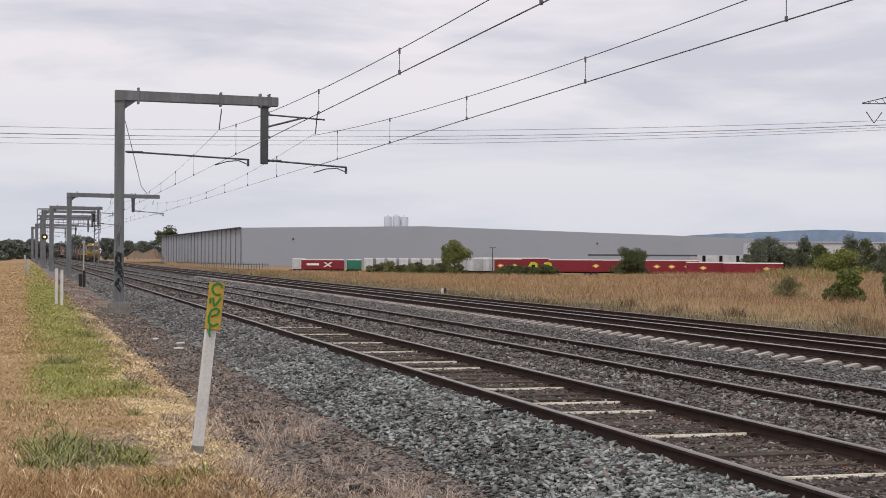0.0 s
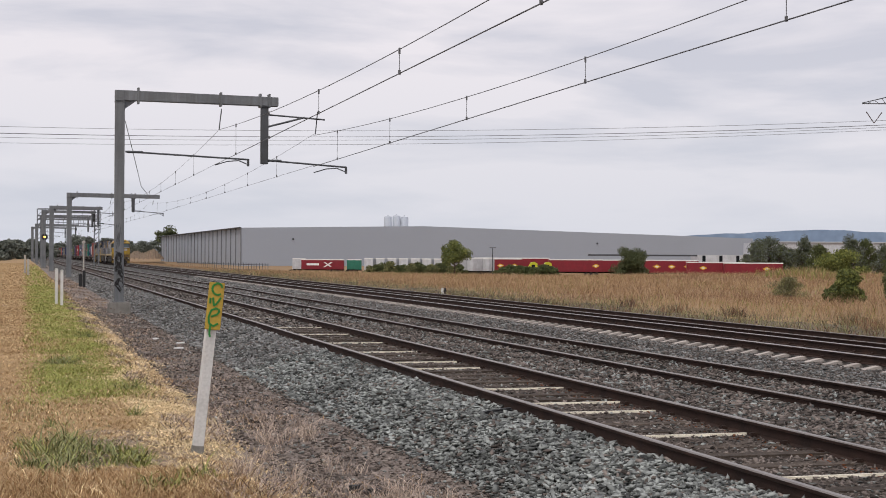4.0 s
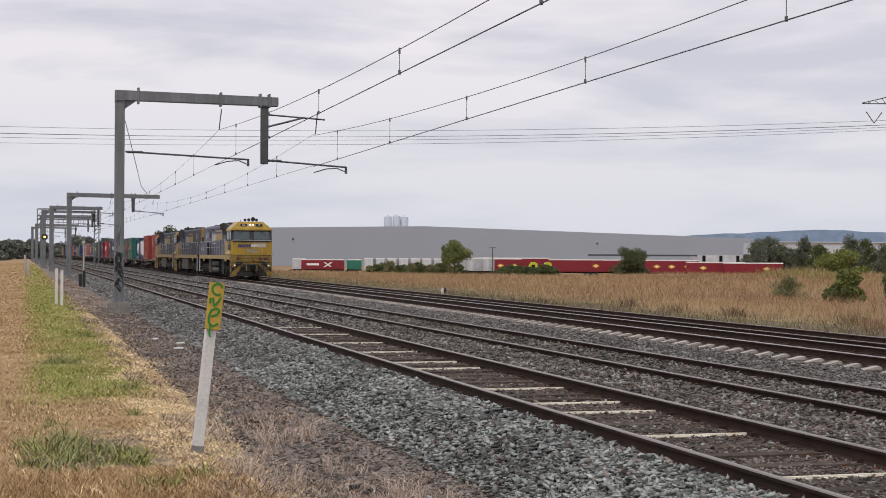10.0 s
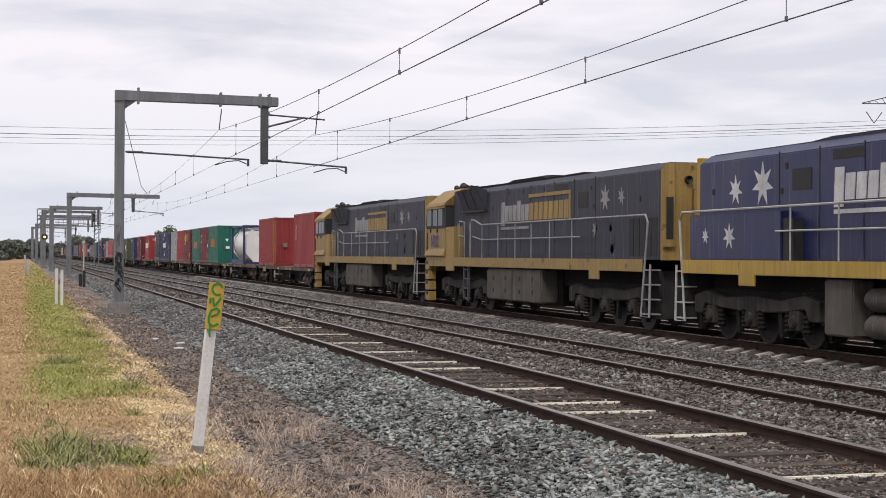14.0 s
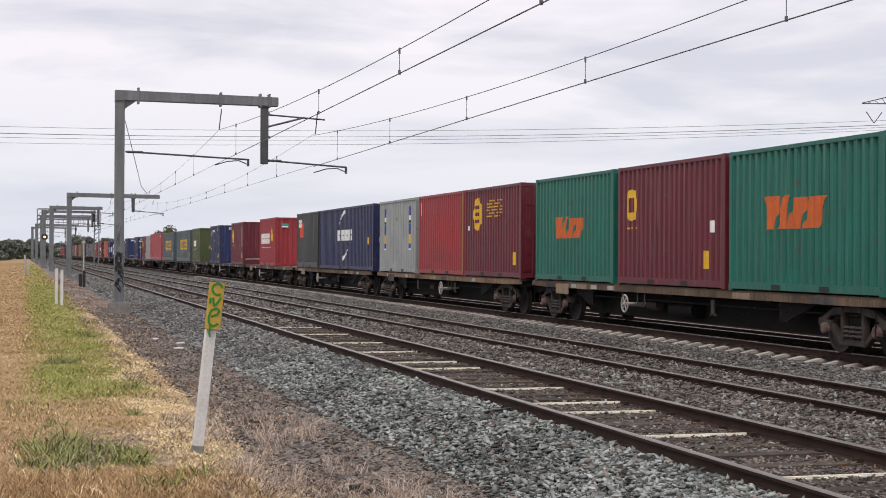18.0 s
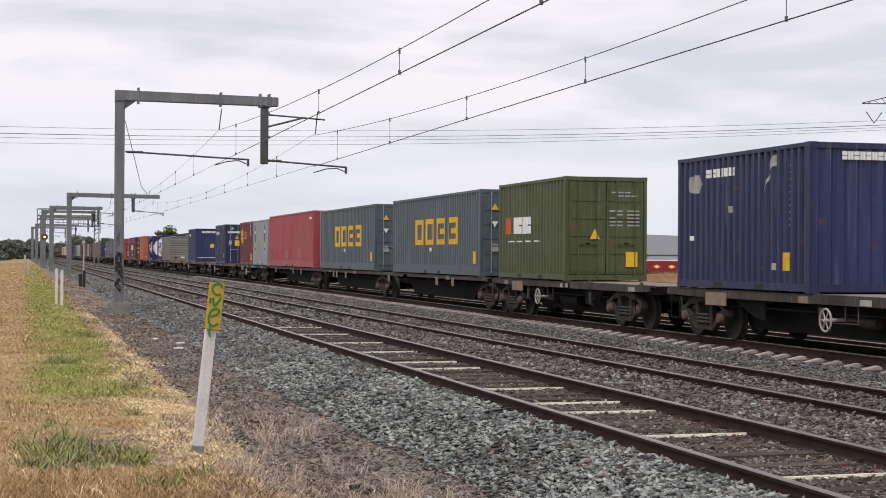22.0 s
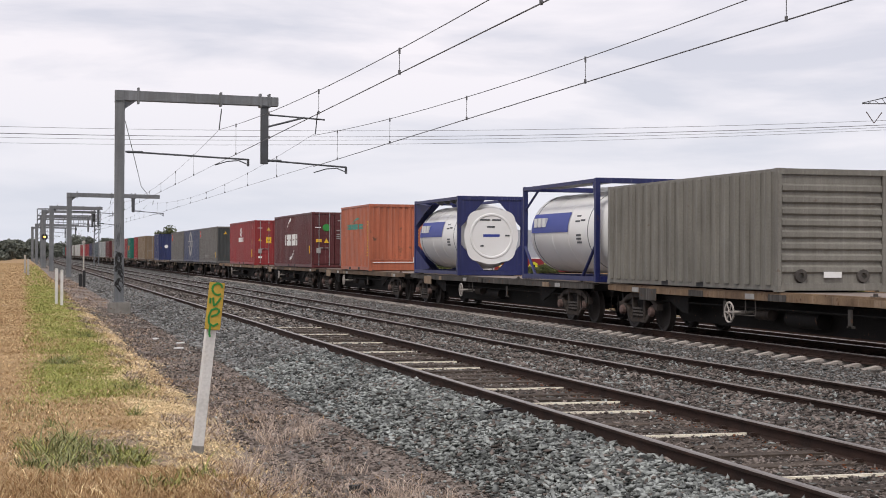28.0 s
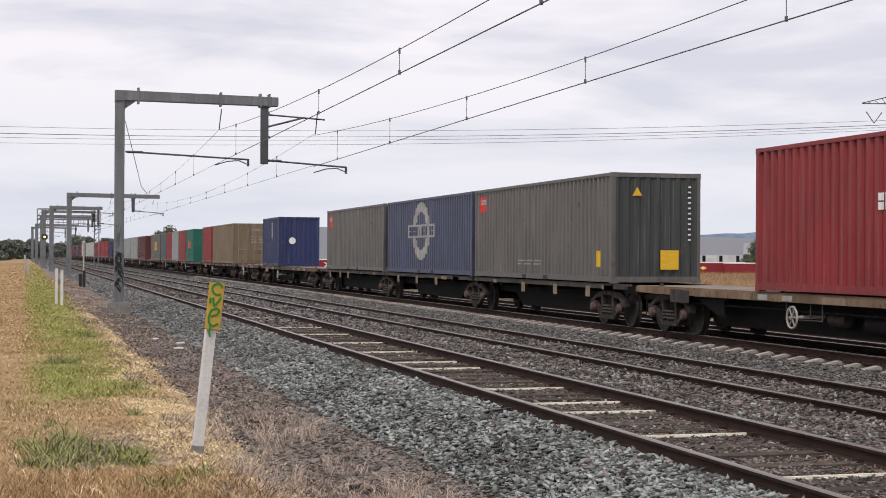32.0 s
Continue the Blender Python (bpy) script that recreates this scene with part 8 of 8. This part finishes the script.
# ---- grass, weeds, shrubs and trees ----
def blades(name, xs, ys, heights, width, mats, label, seed, lean=0.5, index=None, category="grass", cross=1.0):
    """Many bent grass blades, two segments each."""
    r = np.random.RandomState(seed)
    n = len(xs)
    a = r.rand(n) * 6.283
    z0 = land_top(xs, ys) - 0.004
    dx, dy = np.cos(a), np.sin(a)
    w = width * (0.6 + 0.8 * r.rand(n))
    b = r.rand(n) * 6.283
    l1 = heights * lean * (0.3 + r.rand(n))
    ox, oy = np.cos(b) * l1, np.sin(b) * l1
    base = np.stack([xs, ys, z0], -1)
    side = np.stack([dx * w, dy * w, np.zeros(n)], -1)
    midp = base + np.stack([ox * 0.35, oy * 0.35, heights * 0.6], -1)
    tip = base + np.stack([ox, oy, heights * (1 - 0.25 * lean * r.rand(n))], -1)
    v = np.stack([base - side, base + side, midp + side * 0.75, midp - side * 0.75, tip], 1).reshape(-1, 3)
    i = np.arange(n)[:, None] * 5
    f = np.concatenate([i + [0, 1, 2], i + [0, 2, 3], i + [3, 2, 4]], 1).reshape(-1, 3)
    idx = np.repeat(index, 3) if index is not None else None
    return stuff(name, raw_mesh(name, v, f, mats, idx), label, category)


rs = np.random.RandomState(11)
M["weed_pale"] = leaf_material("bleached_pink_stalks", (0.42, 0.32, 0.25, 1), (0.60, 0.49, 0.40, 1))
M["weed_scrub"] = leaf_material("grey_green_scrub", (0.15, 0.14, 0.085, 1), (0.25, 0.225, 0.14, 1))
# verge: mown dry grass, a green strip, coarse dry grass nearest the camera
n = 330000
ys = 9.8 + 85 * rs.rand(n) ** 2.0
xs = -1.9 + 4.3 * rs.rand(n)
view_edge = np.interp(ys, [9.8, 14, 20, 30, 50, 95], [-0.35, -0.45, -0.65, -1.0, -1.4, -1.9])
edge = 1.95 + 0.35 * wobble(xs, ys, 1.2, 2.0)
bare = bare_share(xs, ys)
thick = np.clip(0.95 - 1.05 * bare + 0.3 * wobble(xs, ys, 1.8, 9.0), 0.05, 1)
keep = (xs > view_edge) & (xs < edge) & (rs.rand(n) < thick)
xs, ys = xs[keep], ys[keep]
n = len(xs)
green = rs.rand(n) < green_share(xs, ys) * 0.85
front = np.clip((13.7 - ys + 0.6 * wobble(xs, ys, 1.6, 15.0)) / 0.8, 0, 1)
olive = np.interp(ys, [16.5, 17.5, 20.5, 22], [0, 0.5, 0.5, 0]) * np.clip(1.4 - xs, 0, 1)
hts = np.where(green, 0.02 + 0.05 * rs.rand(n), 0.012 + 0.035 * rs.rand(n) + front * (0.01 + 0.09 * rs.rand(n) ** 3)) * (1 + 0.5 * wobble(xs, ys, 0.9, 3.0))
dice = rs.rand(n)
tone = np.where(green, 1, np.where(dice < 0.3 + 0.45 * wobble(xs, ys, 1.1, 4.0) + 0.45 * front + 0.4 * olive, 2, 0))
tone = np.where(~green & (rs.rand(n) < 0.10 + 0.04 * front), 3, tone)
tone = np.where(~green & (rs.rand(n) < olive * 0.4), 4, tone)
blades("verge_grass", xs, ys, np.clip(hts, 0.015, 0.25), 0.00027 * ys, [M["grass_dry"], M["grass_green"], M["grass_rust"], M["straw"], M["shrub_olive"]], "short dry straw-coloured grass with a green strip", 12, 1.3, tone)
n = 45000
ys = 88 + 190 * rs.rand(n) ** 1.3
xs = -9 + 11.0 * rs.rand(n)
tone = (rs.rand(n) < green_share(xs, ys) * 0.9).astype(int)
blades("verge_grass", xs, ys, 0.04 + 0.12 * rs.rand(n), 0.0005 * ys, [M["grass_dry"], M["grass_green"]], "far dry verge grass with a green strip", 18, 1.0, tone)
# bleached straw lying along the edge of the cess
n = 42000
ys = 12.2 + 48 * rs.rand(n) ** 1.8
xs = np.interp(ys, [12, 16, 19, 30, 60], [1.9, 1.65, 1.72, 1.85, 1.9]) + 0.42 * rs.normal(size=n) + 0.2 * wobble(ys * 0, ys, 0.5, 1.0)
keep = (rs.rand(n) < 0.35 + 1.1 * wobble(xs, ys, 1.3, 8.0) + np.exp(-((ys - 18.6) / 2.6) ** 2 - ((xs - 1.6) / 0.4) ** 2)) & (xs < 2.7)
xs, ys = xs[keep], ys[keep]
blades("straw_litter", xs, ys, 0.012 + 0.035 * rs.rand(len(xs)), 0.00033 * ys, [M["straw"], M["grass_dry"]], "pale flattened straw", 13, 3.2, (rs.rand(len(xs)) < 0.35).astype(int))
n = 16000
ys = 19.5 + 30 * rs.rand(n) ** 1.4
xs = 1.93 + 0.16 * rs.normal(size=n) + 0.2 * wobble(ys * 0, ys, 0.5, 1.0)
blades("straw_litter", xs, ys, 0.012 + 0.03 * rs.rand(n), 0.0004 * ys, [M["straw"], M["grass_dry"]], "pale straw along the edge of the cess", 20, 3.2, (rs.rand(n) < 0.25).astype(int))
n = 15000
xs, ys = 1.7 + 0.22 * rs.normal(size=n), 18.2 + 1.5 * rs.normal(size=n)
xs += 0.02 * (18.2 - ys)
blades("straw_litter", xs, ys, 0.012 + 0.03 * rs.rand(n), 0.0065, [M["straw"], M["grass_dry"]], "bright heap of flattened straw", 19, 3.2, (rs.rand(n) < 0.15).astype(int))
# leafy green weeds in loose clumps
for cxx, cyy, rad, cnt, hh in ((0.3, 13.55, 0.2, 90, 0.13), (0.1, 13.9, 0.2, 100, 0.14), (0.46, 14.1, 0.24, 130, 0.16), (0.25, 14.6, 0.26, 140, 0.19), (0.5, 14.95, 0.25, 130, 0.2), (0.12, 15.3, 0.22, 90, 0.16), (0.4, 15.6, 0.2, 80, 0.16), (0.84, 13.95, 0.17, 90, 0.14), (1.0, 14.3, 0.2, 110, 0.16), (0.82, 14.7, 0.2, 90, 0.15), (1.05, 13.75, 0.12, 50, 0.12), (0.64, 13.6, 0.1, 30, 0.08), (0.62, 26.8, 0.3, 160, 0.16), (0.85, 27.5, 0.22, 100, 0.14), (1.26, 18.1, 0.09, 34, 0.2), (1.0, 12.4, 0.2, 60, 0.13), (1.45, 13.0, 0.18, 50, 0.16), (1.2, 12.5, 0.15, 40, 0.14), (0.3, 17.0, 0.25, 60, 0.09), (1.45, 21.5, 0.25, 110, 0.2), (1.3, 35.0, 0.25, 200, 0.18)):
    cnt = int(cnt * 2.2)
    a, q = rs.rand(cnt) * 6.283, rs.rand(cnt) ** 0.7 * rad * 1.15
    blades("weed_clump", cxx + np.cos(a) * q, cyy + np.sin(a) * q * 1.2, hh * 1.05 * (0.12 + 1.3 * rs.rand(cnt) ** 1.6) * np.clip(1.25 - q / rad * 0.8, 0.15, 2), 0.0058, [M["weed_green"], M["grass_green"], M["leaf_mid"], M["shrub_olive"]], "leafy green weeds in dry grass", int(cnt), 1.5, rs.choice([0, 0, 0, 1, 2, 3] if cxx < 0.75 else [0, 1, 1, 1, 2, 0], cnt), category="weed")
n = 9000
xs, ys = -0.6 + 2.4 * rs.rand(n), 12.8 + 4.2 * rs.rand(n)
keep = rs.rand(n) < bare_share(xs, ys) + 0.1
xs, ys = xs[keep], ys[keep]
blades("soil_litter", xs, ys, 0.008 + 0.03 * rs.rand(len(xs)) ** 2, 0.005, [M["litter_dark"], M["weed_pale"], M["grass_rust"], M["straw"]], "broken dry litter on scuffed soil", 21, 3.0, rs.choice([0, 0, 1, 2, 3], len(xs)))
# dead weeds and dark litter over the cess
n = 120000
ys = 9.8 + 120 * rs.rand(n) ** 1.9
xs = 1.5 + 2.6 * rs.rand(n)
clump = 1.2 * wobble(xs, ys, 1.7, 5.0)
keep = (clump > rs.rand(n) * 1.3 - 0.6) & (rs.rand(n) < np.clip((4.15 - xs) / 0.9, 0, 1))
xs, ys, clump = xs[keep], ys[keep], clump[keep]
n = len(xs)
tall = np.interp(ys, [10, 15, 22], [1.0, 0.8, 0.6]) * np.clip(1.25 - 0.35 * (xs - 1.7), 0.35, 1.2)
kinds = rs.choice([0, 1, 2, 3], n, p=[0.28, 0.36, 0.12, 0.24])
blades("dead_weeds", xs, ys, (0.022 + 0.15 * rs.rand(n) ** 2.4) * np.clip(0.7 + 0.7 * clump, 0.4, 1.4) * tall, 0.0046 + 0.00018 * np.clip(ys - 14, 0, 120), [M["weed_grey"], M["litter_dark"], M["grass_rust"], M["weed_pale"]], "dead grey-pink weed stalks and litter in the cess", 14, 2.2, kinds, category="weed")
for k in range(60):
    cyy, cxx = 10.2 + 9 * rs.rand() ** 1.3, 1.75 + 1.5 * rs.rand()
    if k < 8:
        cyy, cxx = 12.3 + 0.9 * rs.rand(), 2.85 + 0.7 * rs.rand()
    cnt = int(24 + 44 * rs.rand())
    a, q = rs.rand(cnt) * 6.283, rs.rand(cnt) * 0.16
    blades("dead_weed_tuft", cxx + np.cos(a) * q, cyy + np.sin(a) * q, (0.08 + 0.2 * rs.rand(cnt)) * (0.6 + 0.6 * rs.rand()), 0.0026, [M["weed_grey"], M["straw"], M["weed_pale"]], "tuft of dead grey-pink weed stalks", 100 + k, 1.2, rs.choice([0, 2, 2, 2], cnt), category="weed")
# tall tan grass of the field beyond the tracks
n = 210000
ys = 16 + 200 * rs.rand(n) ** 1.5
xs = 23.2 + 75 * rs.rand(n) ** 1.6
hts = (0.22 + 0.4 * rs.rand(n)) * np.clip((xs - 22.6) / 3.0, 0.3, 1) * (1 + 0.45 * wobble(xs, ys, 0.35, 2.0))
near = np.clip(1.5 - (xs - 23.2) / 5.0 + 0.6 * wobble(xs, ys, 0.5, 12.0), 0, 1)
hts *= 1 - 0.45 * near
dice = rs.rand(n)
pick = np.where(dice < near * 0.35, 2, np.where(dice < near * 0.6, 5, np.where(dice < near * 0.85, 4, np.where(rs.rand(n) < np.clip(0.28 * wobble(xs, ys, 0.25, 7.0), 0, 0.3), 1, np.where(rs.rand(n) < 0.5 + 1.1 * wobble(xs, ys, 0.22, 3.0), 3, 0)))))
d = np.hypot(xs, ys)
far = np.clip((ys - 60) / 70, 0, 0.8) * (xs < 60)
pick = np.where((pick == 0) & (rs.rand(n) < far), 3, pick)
pick = np.where((pick == 0) & (wobble(xs, ys, 0.3, 21.0) + 0.5 * rs.rand(n) > 0.45), 6, pick)
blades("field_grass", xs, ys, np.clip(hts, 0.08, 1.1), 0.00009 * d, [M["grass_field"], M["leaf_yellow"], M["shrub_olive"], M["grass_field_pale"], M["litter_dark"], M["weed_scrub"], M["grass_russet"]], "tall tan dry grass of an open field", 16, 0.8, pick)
# tall yellow-green weeds and russet dock standing in the field
for u, d, spread, cnt, hh, mats_ in ((0.80, 150, 3.2, 900, 1.3, ("leaf_yellow", "grass_field_pale")), (0.755, 160, 2.4, 500, 0.9, ("leaf_yellow", "grass_field")), (0.88, 140, 3.0, 500, 0.9, ("grass_field_pale", "leaf_yellow")), (0.66, 60, 0.5, 160, 0.5, ("grass_russet", "litter_dark")), (0.93, 52, 0.6, 200, 0.6, ("grass_russet", "weed_scrub")), (0.42, 70, 0.5, 140, 0.5, ("grass_russet", "litter_dark")), (0.52, 64, 0.7, 200, 0.45, ("weed_scrub", "grass_russet")), (0.98, 48, 0.6, 160, 0.5, ("grass_russet", "grass_field"))):
    p = sight(u, d)
    a, q = rs.rand(cnt) * 6.283, rs.rand(cnt) ** 0.6 * spread
    blades("field_weeds", p.x + np.cos(a) * q, p.y + np.sin(a) * q, hh * (0.4 + 0.7 * rs.rand(cnt)), 0.00012 * d, [M[k] for k in mats_], "loose stand of tall weeds in tan grass", int(cnt + d), 0.6, rs.randint(0, 2, cnt), category="weed")
n = 9000
ys = 18 + 70 * rs.rand(n) ** 1.3
xs = 22.9 + 2.6 * rs.rand(n)
keep = wobble(xs, ys, 0.6, 31.0) + 0.4 * rs.rand(n) > 0.1
xs, ys = xs[keep], ys[keep]
blades("field_weeds", xs, ys, 0.1 + 0.32 * rs.rand(len(xs)), 0.00016 * ys, [M["weed_scrub"], M["litter_dark"], M["shrub_olive"], M["grass_russet"]], "low grey-green and brown weeds along the track", 77, 1.2, rs.randint(0, 4, len(xs)), category="weed")
n = 60000
ys = 100 + 350 * rs.rand(n)
xs = 24 + 150 * rs.rand(n)
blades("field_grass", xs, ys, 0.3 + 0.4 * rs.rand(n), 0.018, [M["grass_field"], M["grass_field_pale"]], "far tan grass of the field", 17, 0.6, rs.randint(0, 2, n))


def leaves(r, centre, radii, n, size):
    """Leaf quads scattered through a lumpy ellipsoid."""
    v = r.normal(size=(n, 3))
    v /= np.linalg.norm(v, axis=1)[:, None]
    rad = r.rand(n) ** 0.45
    p = np.array(centre) + v * rad[:, None] * np.array(radii)
    a, b = r.normal(size=(n, 3)), r.normal(size=(n, 3))
    a /= np.linalg.norm(a, axis=1)[:, None]
    b -= a * (a * b).sum(1)[:, None]
    b /= np.linalg.norm(b, axis=1)[:, None]
    s = size * (0.6 + 0.8 * r.rand(n))[:, None]
    return np.stack([p - a * s, p + b * s * 0.5, p + a * s, p - b * s * 0.5], 1)


def tree(x, y, z, height, width, mats, label, seed, trunk=0.35, leaf=0.35, density=260, name="tree", category="tree", flat=0.75, low=False, round_top=False):
    """A tapered trunk with limbs and a crown of leaf clumps with gaps."""
    r = np.random.RandomState(seed)
    t = thing(name, label, category, "", (x, y, z))
    wood = Shape()
    th = height * (0.2 if low else 0.45)
    wood.tube((0, 0, -0.2), (0.05 * height * (r.rand() - 0.5), 0, th), 0.03 * height * trunk * 2, 0.018 * height * trunk * 2, 8)
    lumps = []
    for i in range(15 if not low else 30):
        a = i * 2.4 + r.rand()
        up = r.rand()
        zz = height * ((0.5 if not low else 0.14) + (0.42 if not low else 0.78) * up)
        q = width / 2 * (0.15 + 0.75 * r.rand()) * (1.0 - (0.75 if not round_top else 0.45) * up ** (2.2 if not round_top else 3.5))
        tip = (q * math.cos(a), q * math.sin(a), zz)
        wood.tube((0, 0, th * (0.6 + 0.4 * r.rand())), tip, 0.012 * height * trunk * 2, 0.004 * height, 5)
        lumps.append(tip)
    lumps.append((0, 0, height * 0.82))
    part("trunk", wood, M["bark"], t, "grey tapered trunk with limbs")
    quads = []
    for c in lumps:
        k = 0.6 + 0.6 * r.rand()
        quads.append(leaves(r, c, (width * 0.2 * k, width * 0.2 * k, height * 0.16 * k * flat / 0.75), int(density * 0.55 * k), leaf))
    v = np.concatenate(quads)
    f = np.arange(len(v) * 4).reshape(-1, 4)
    crown = new("crown", raw_mesh("crown", v.reshape(-1, 3), f, mats, r.randint(0, len(mats), len(v)) if len(mats) > 1 else None))
    crown.parent = t
    return t


def tree_at(u, d, height, width, mats, label, seed, z=None, **kw):
    p = sight(u, d)
    return tree(p.x, p.y, float(land(p.x, p.y)) if z is None else z, height, width, mats, label, seed, **kw)


DK, MD, YL = M["leaf_dark"], M["leaf_mid"], M["leaf_yellow"]
tree_at(0.027, 330, 8.3, 7.0, [MD, MD, YL], "olive-green young tree with a dense uneven crown", 1, round_top=True, leaf=0.2, density=800)
tree_at(0.425, 300, 6.6, 7.4, [DK], "round dark green tree in dry grass", 2, leaf=0.17, density=750, low=True, round_top=True)
tree_at(-0.62, 1050, 24, 26, [DK], "dark eucalypt rising above a warehouse roof", 3, leaf=0.9, flat=0.6)
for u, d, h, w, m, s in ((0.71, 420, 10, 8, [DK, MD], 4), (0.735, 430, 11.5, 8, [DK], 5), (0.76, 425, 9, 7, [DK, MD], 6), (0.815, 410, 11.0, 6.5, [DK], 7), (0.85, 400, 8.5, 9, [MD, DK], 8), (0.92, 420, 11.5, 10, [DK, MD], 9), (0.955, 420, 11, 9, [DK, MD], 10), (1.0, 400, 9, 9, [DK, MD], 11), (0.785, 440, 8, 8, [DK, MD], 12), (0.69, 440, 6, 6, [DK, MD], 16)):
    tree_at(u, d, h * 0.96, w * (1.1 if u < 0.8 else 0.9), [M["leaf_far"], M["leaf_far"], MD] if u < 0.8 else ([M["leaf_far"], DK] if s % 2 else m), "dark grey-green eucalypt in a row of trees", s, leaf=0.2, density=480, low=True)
tree_at(0.895, 250, 5.9, 8.0, [YL, YL, MD], "broad yellow-green bushy tree", 13, round_top=True, leaf=0.15, density=900, low=True)
tree_at(0.915, 76, 1.72, 1.9, [MD, MD, YL], "dark green bushy shrub in tan grass", 21, leaf=0.05, density=1100, low=True, name="shrub", category="shrub")
tree_at(0.885, 78, 0.95, 1.2, [MD], "dark green low shrub in tan grass", 22, leaf=0.05, density=600, low=True, name="shrub", category="shrub")
tree_at(0.78, 84, 1.3, 2.4, [M["shrub_olive"], M["weed_scrub"]], "olive shrub in tan grass", 23, leaf=0.035, density=480, low=True, name="shrub", category="shrub")
tree_at(1.02, 70, 2.4, 1.6, [DK, MD], "dark green shrub in tan grass", 24, leaf=0.05, density=600, low=True, name="shrub", category="shrub")
for i in range(14):
    tree_at(-0.165 + 0.0155 * i, 343 + 4 * (i % 3), 2.5 + 0.9 * ((i * 5) % 4) / 3, 4.2, [DK, MD] if i % 3 else [DK, M["shrub_olive"]], "low dark green hedge shrub before a yard", 30 + i, leaf=0.15, density=240, low=True, name="shrub", category="shrub")
for i in range(7):
    tree_at(0.135 + 0.018 * i, 340 + 3 * (i % 2), 2.3 + 0.6 * ((i * 3) % 4) / 3, 4.8, [DK, MD], "low dark green bramble before parked trailers", 60 + i, leaf=0.15, density=260, low=True, name="shrub", category="shrub")
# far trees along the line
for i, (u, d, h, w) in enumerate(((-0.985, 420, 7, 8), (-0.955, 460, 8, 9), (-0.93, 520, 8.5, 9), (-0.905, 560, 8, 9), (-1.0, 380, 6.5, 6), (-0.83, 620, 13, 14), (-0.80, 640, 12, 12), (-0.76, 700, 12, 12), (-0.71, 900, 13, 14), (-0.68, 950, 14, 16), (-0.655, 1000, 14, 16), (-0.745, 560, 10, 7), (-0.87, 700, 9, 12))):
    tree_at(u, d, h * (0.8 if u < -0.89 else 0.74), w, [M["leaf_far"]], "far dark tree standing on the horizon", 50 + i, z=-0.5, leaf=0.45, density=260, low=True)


# ---- movement: the train runs past at a gently falling speed ----
def motions():
    times = [0, 0.5] + list(range(1, 32)) + [31.5, 32]
    for ob, place, turn in MOVING:
        walk(ob, [(t, pose(TRACK_C, place - run(t), 0, 0, 0, turn)) for t in times])


motions()
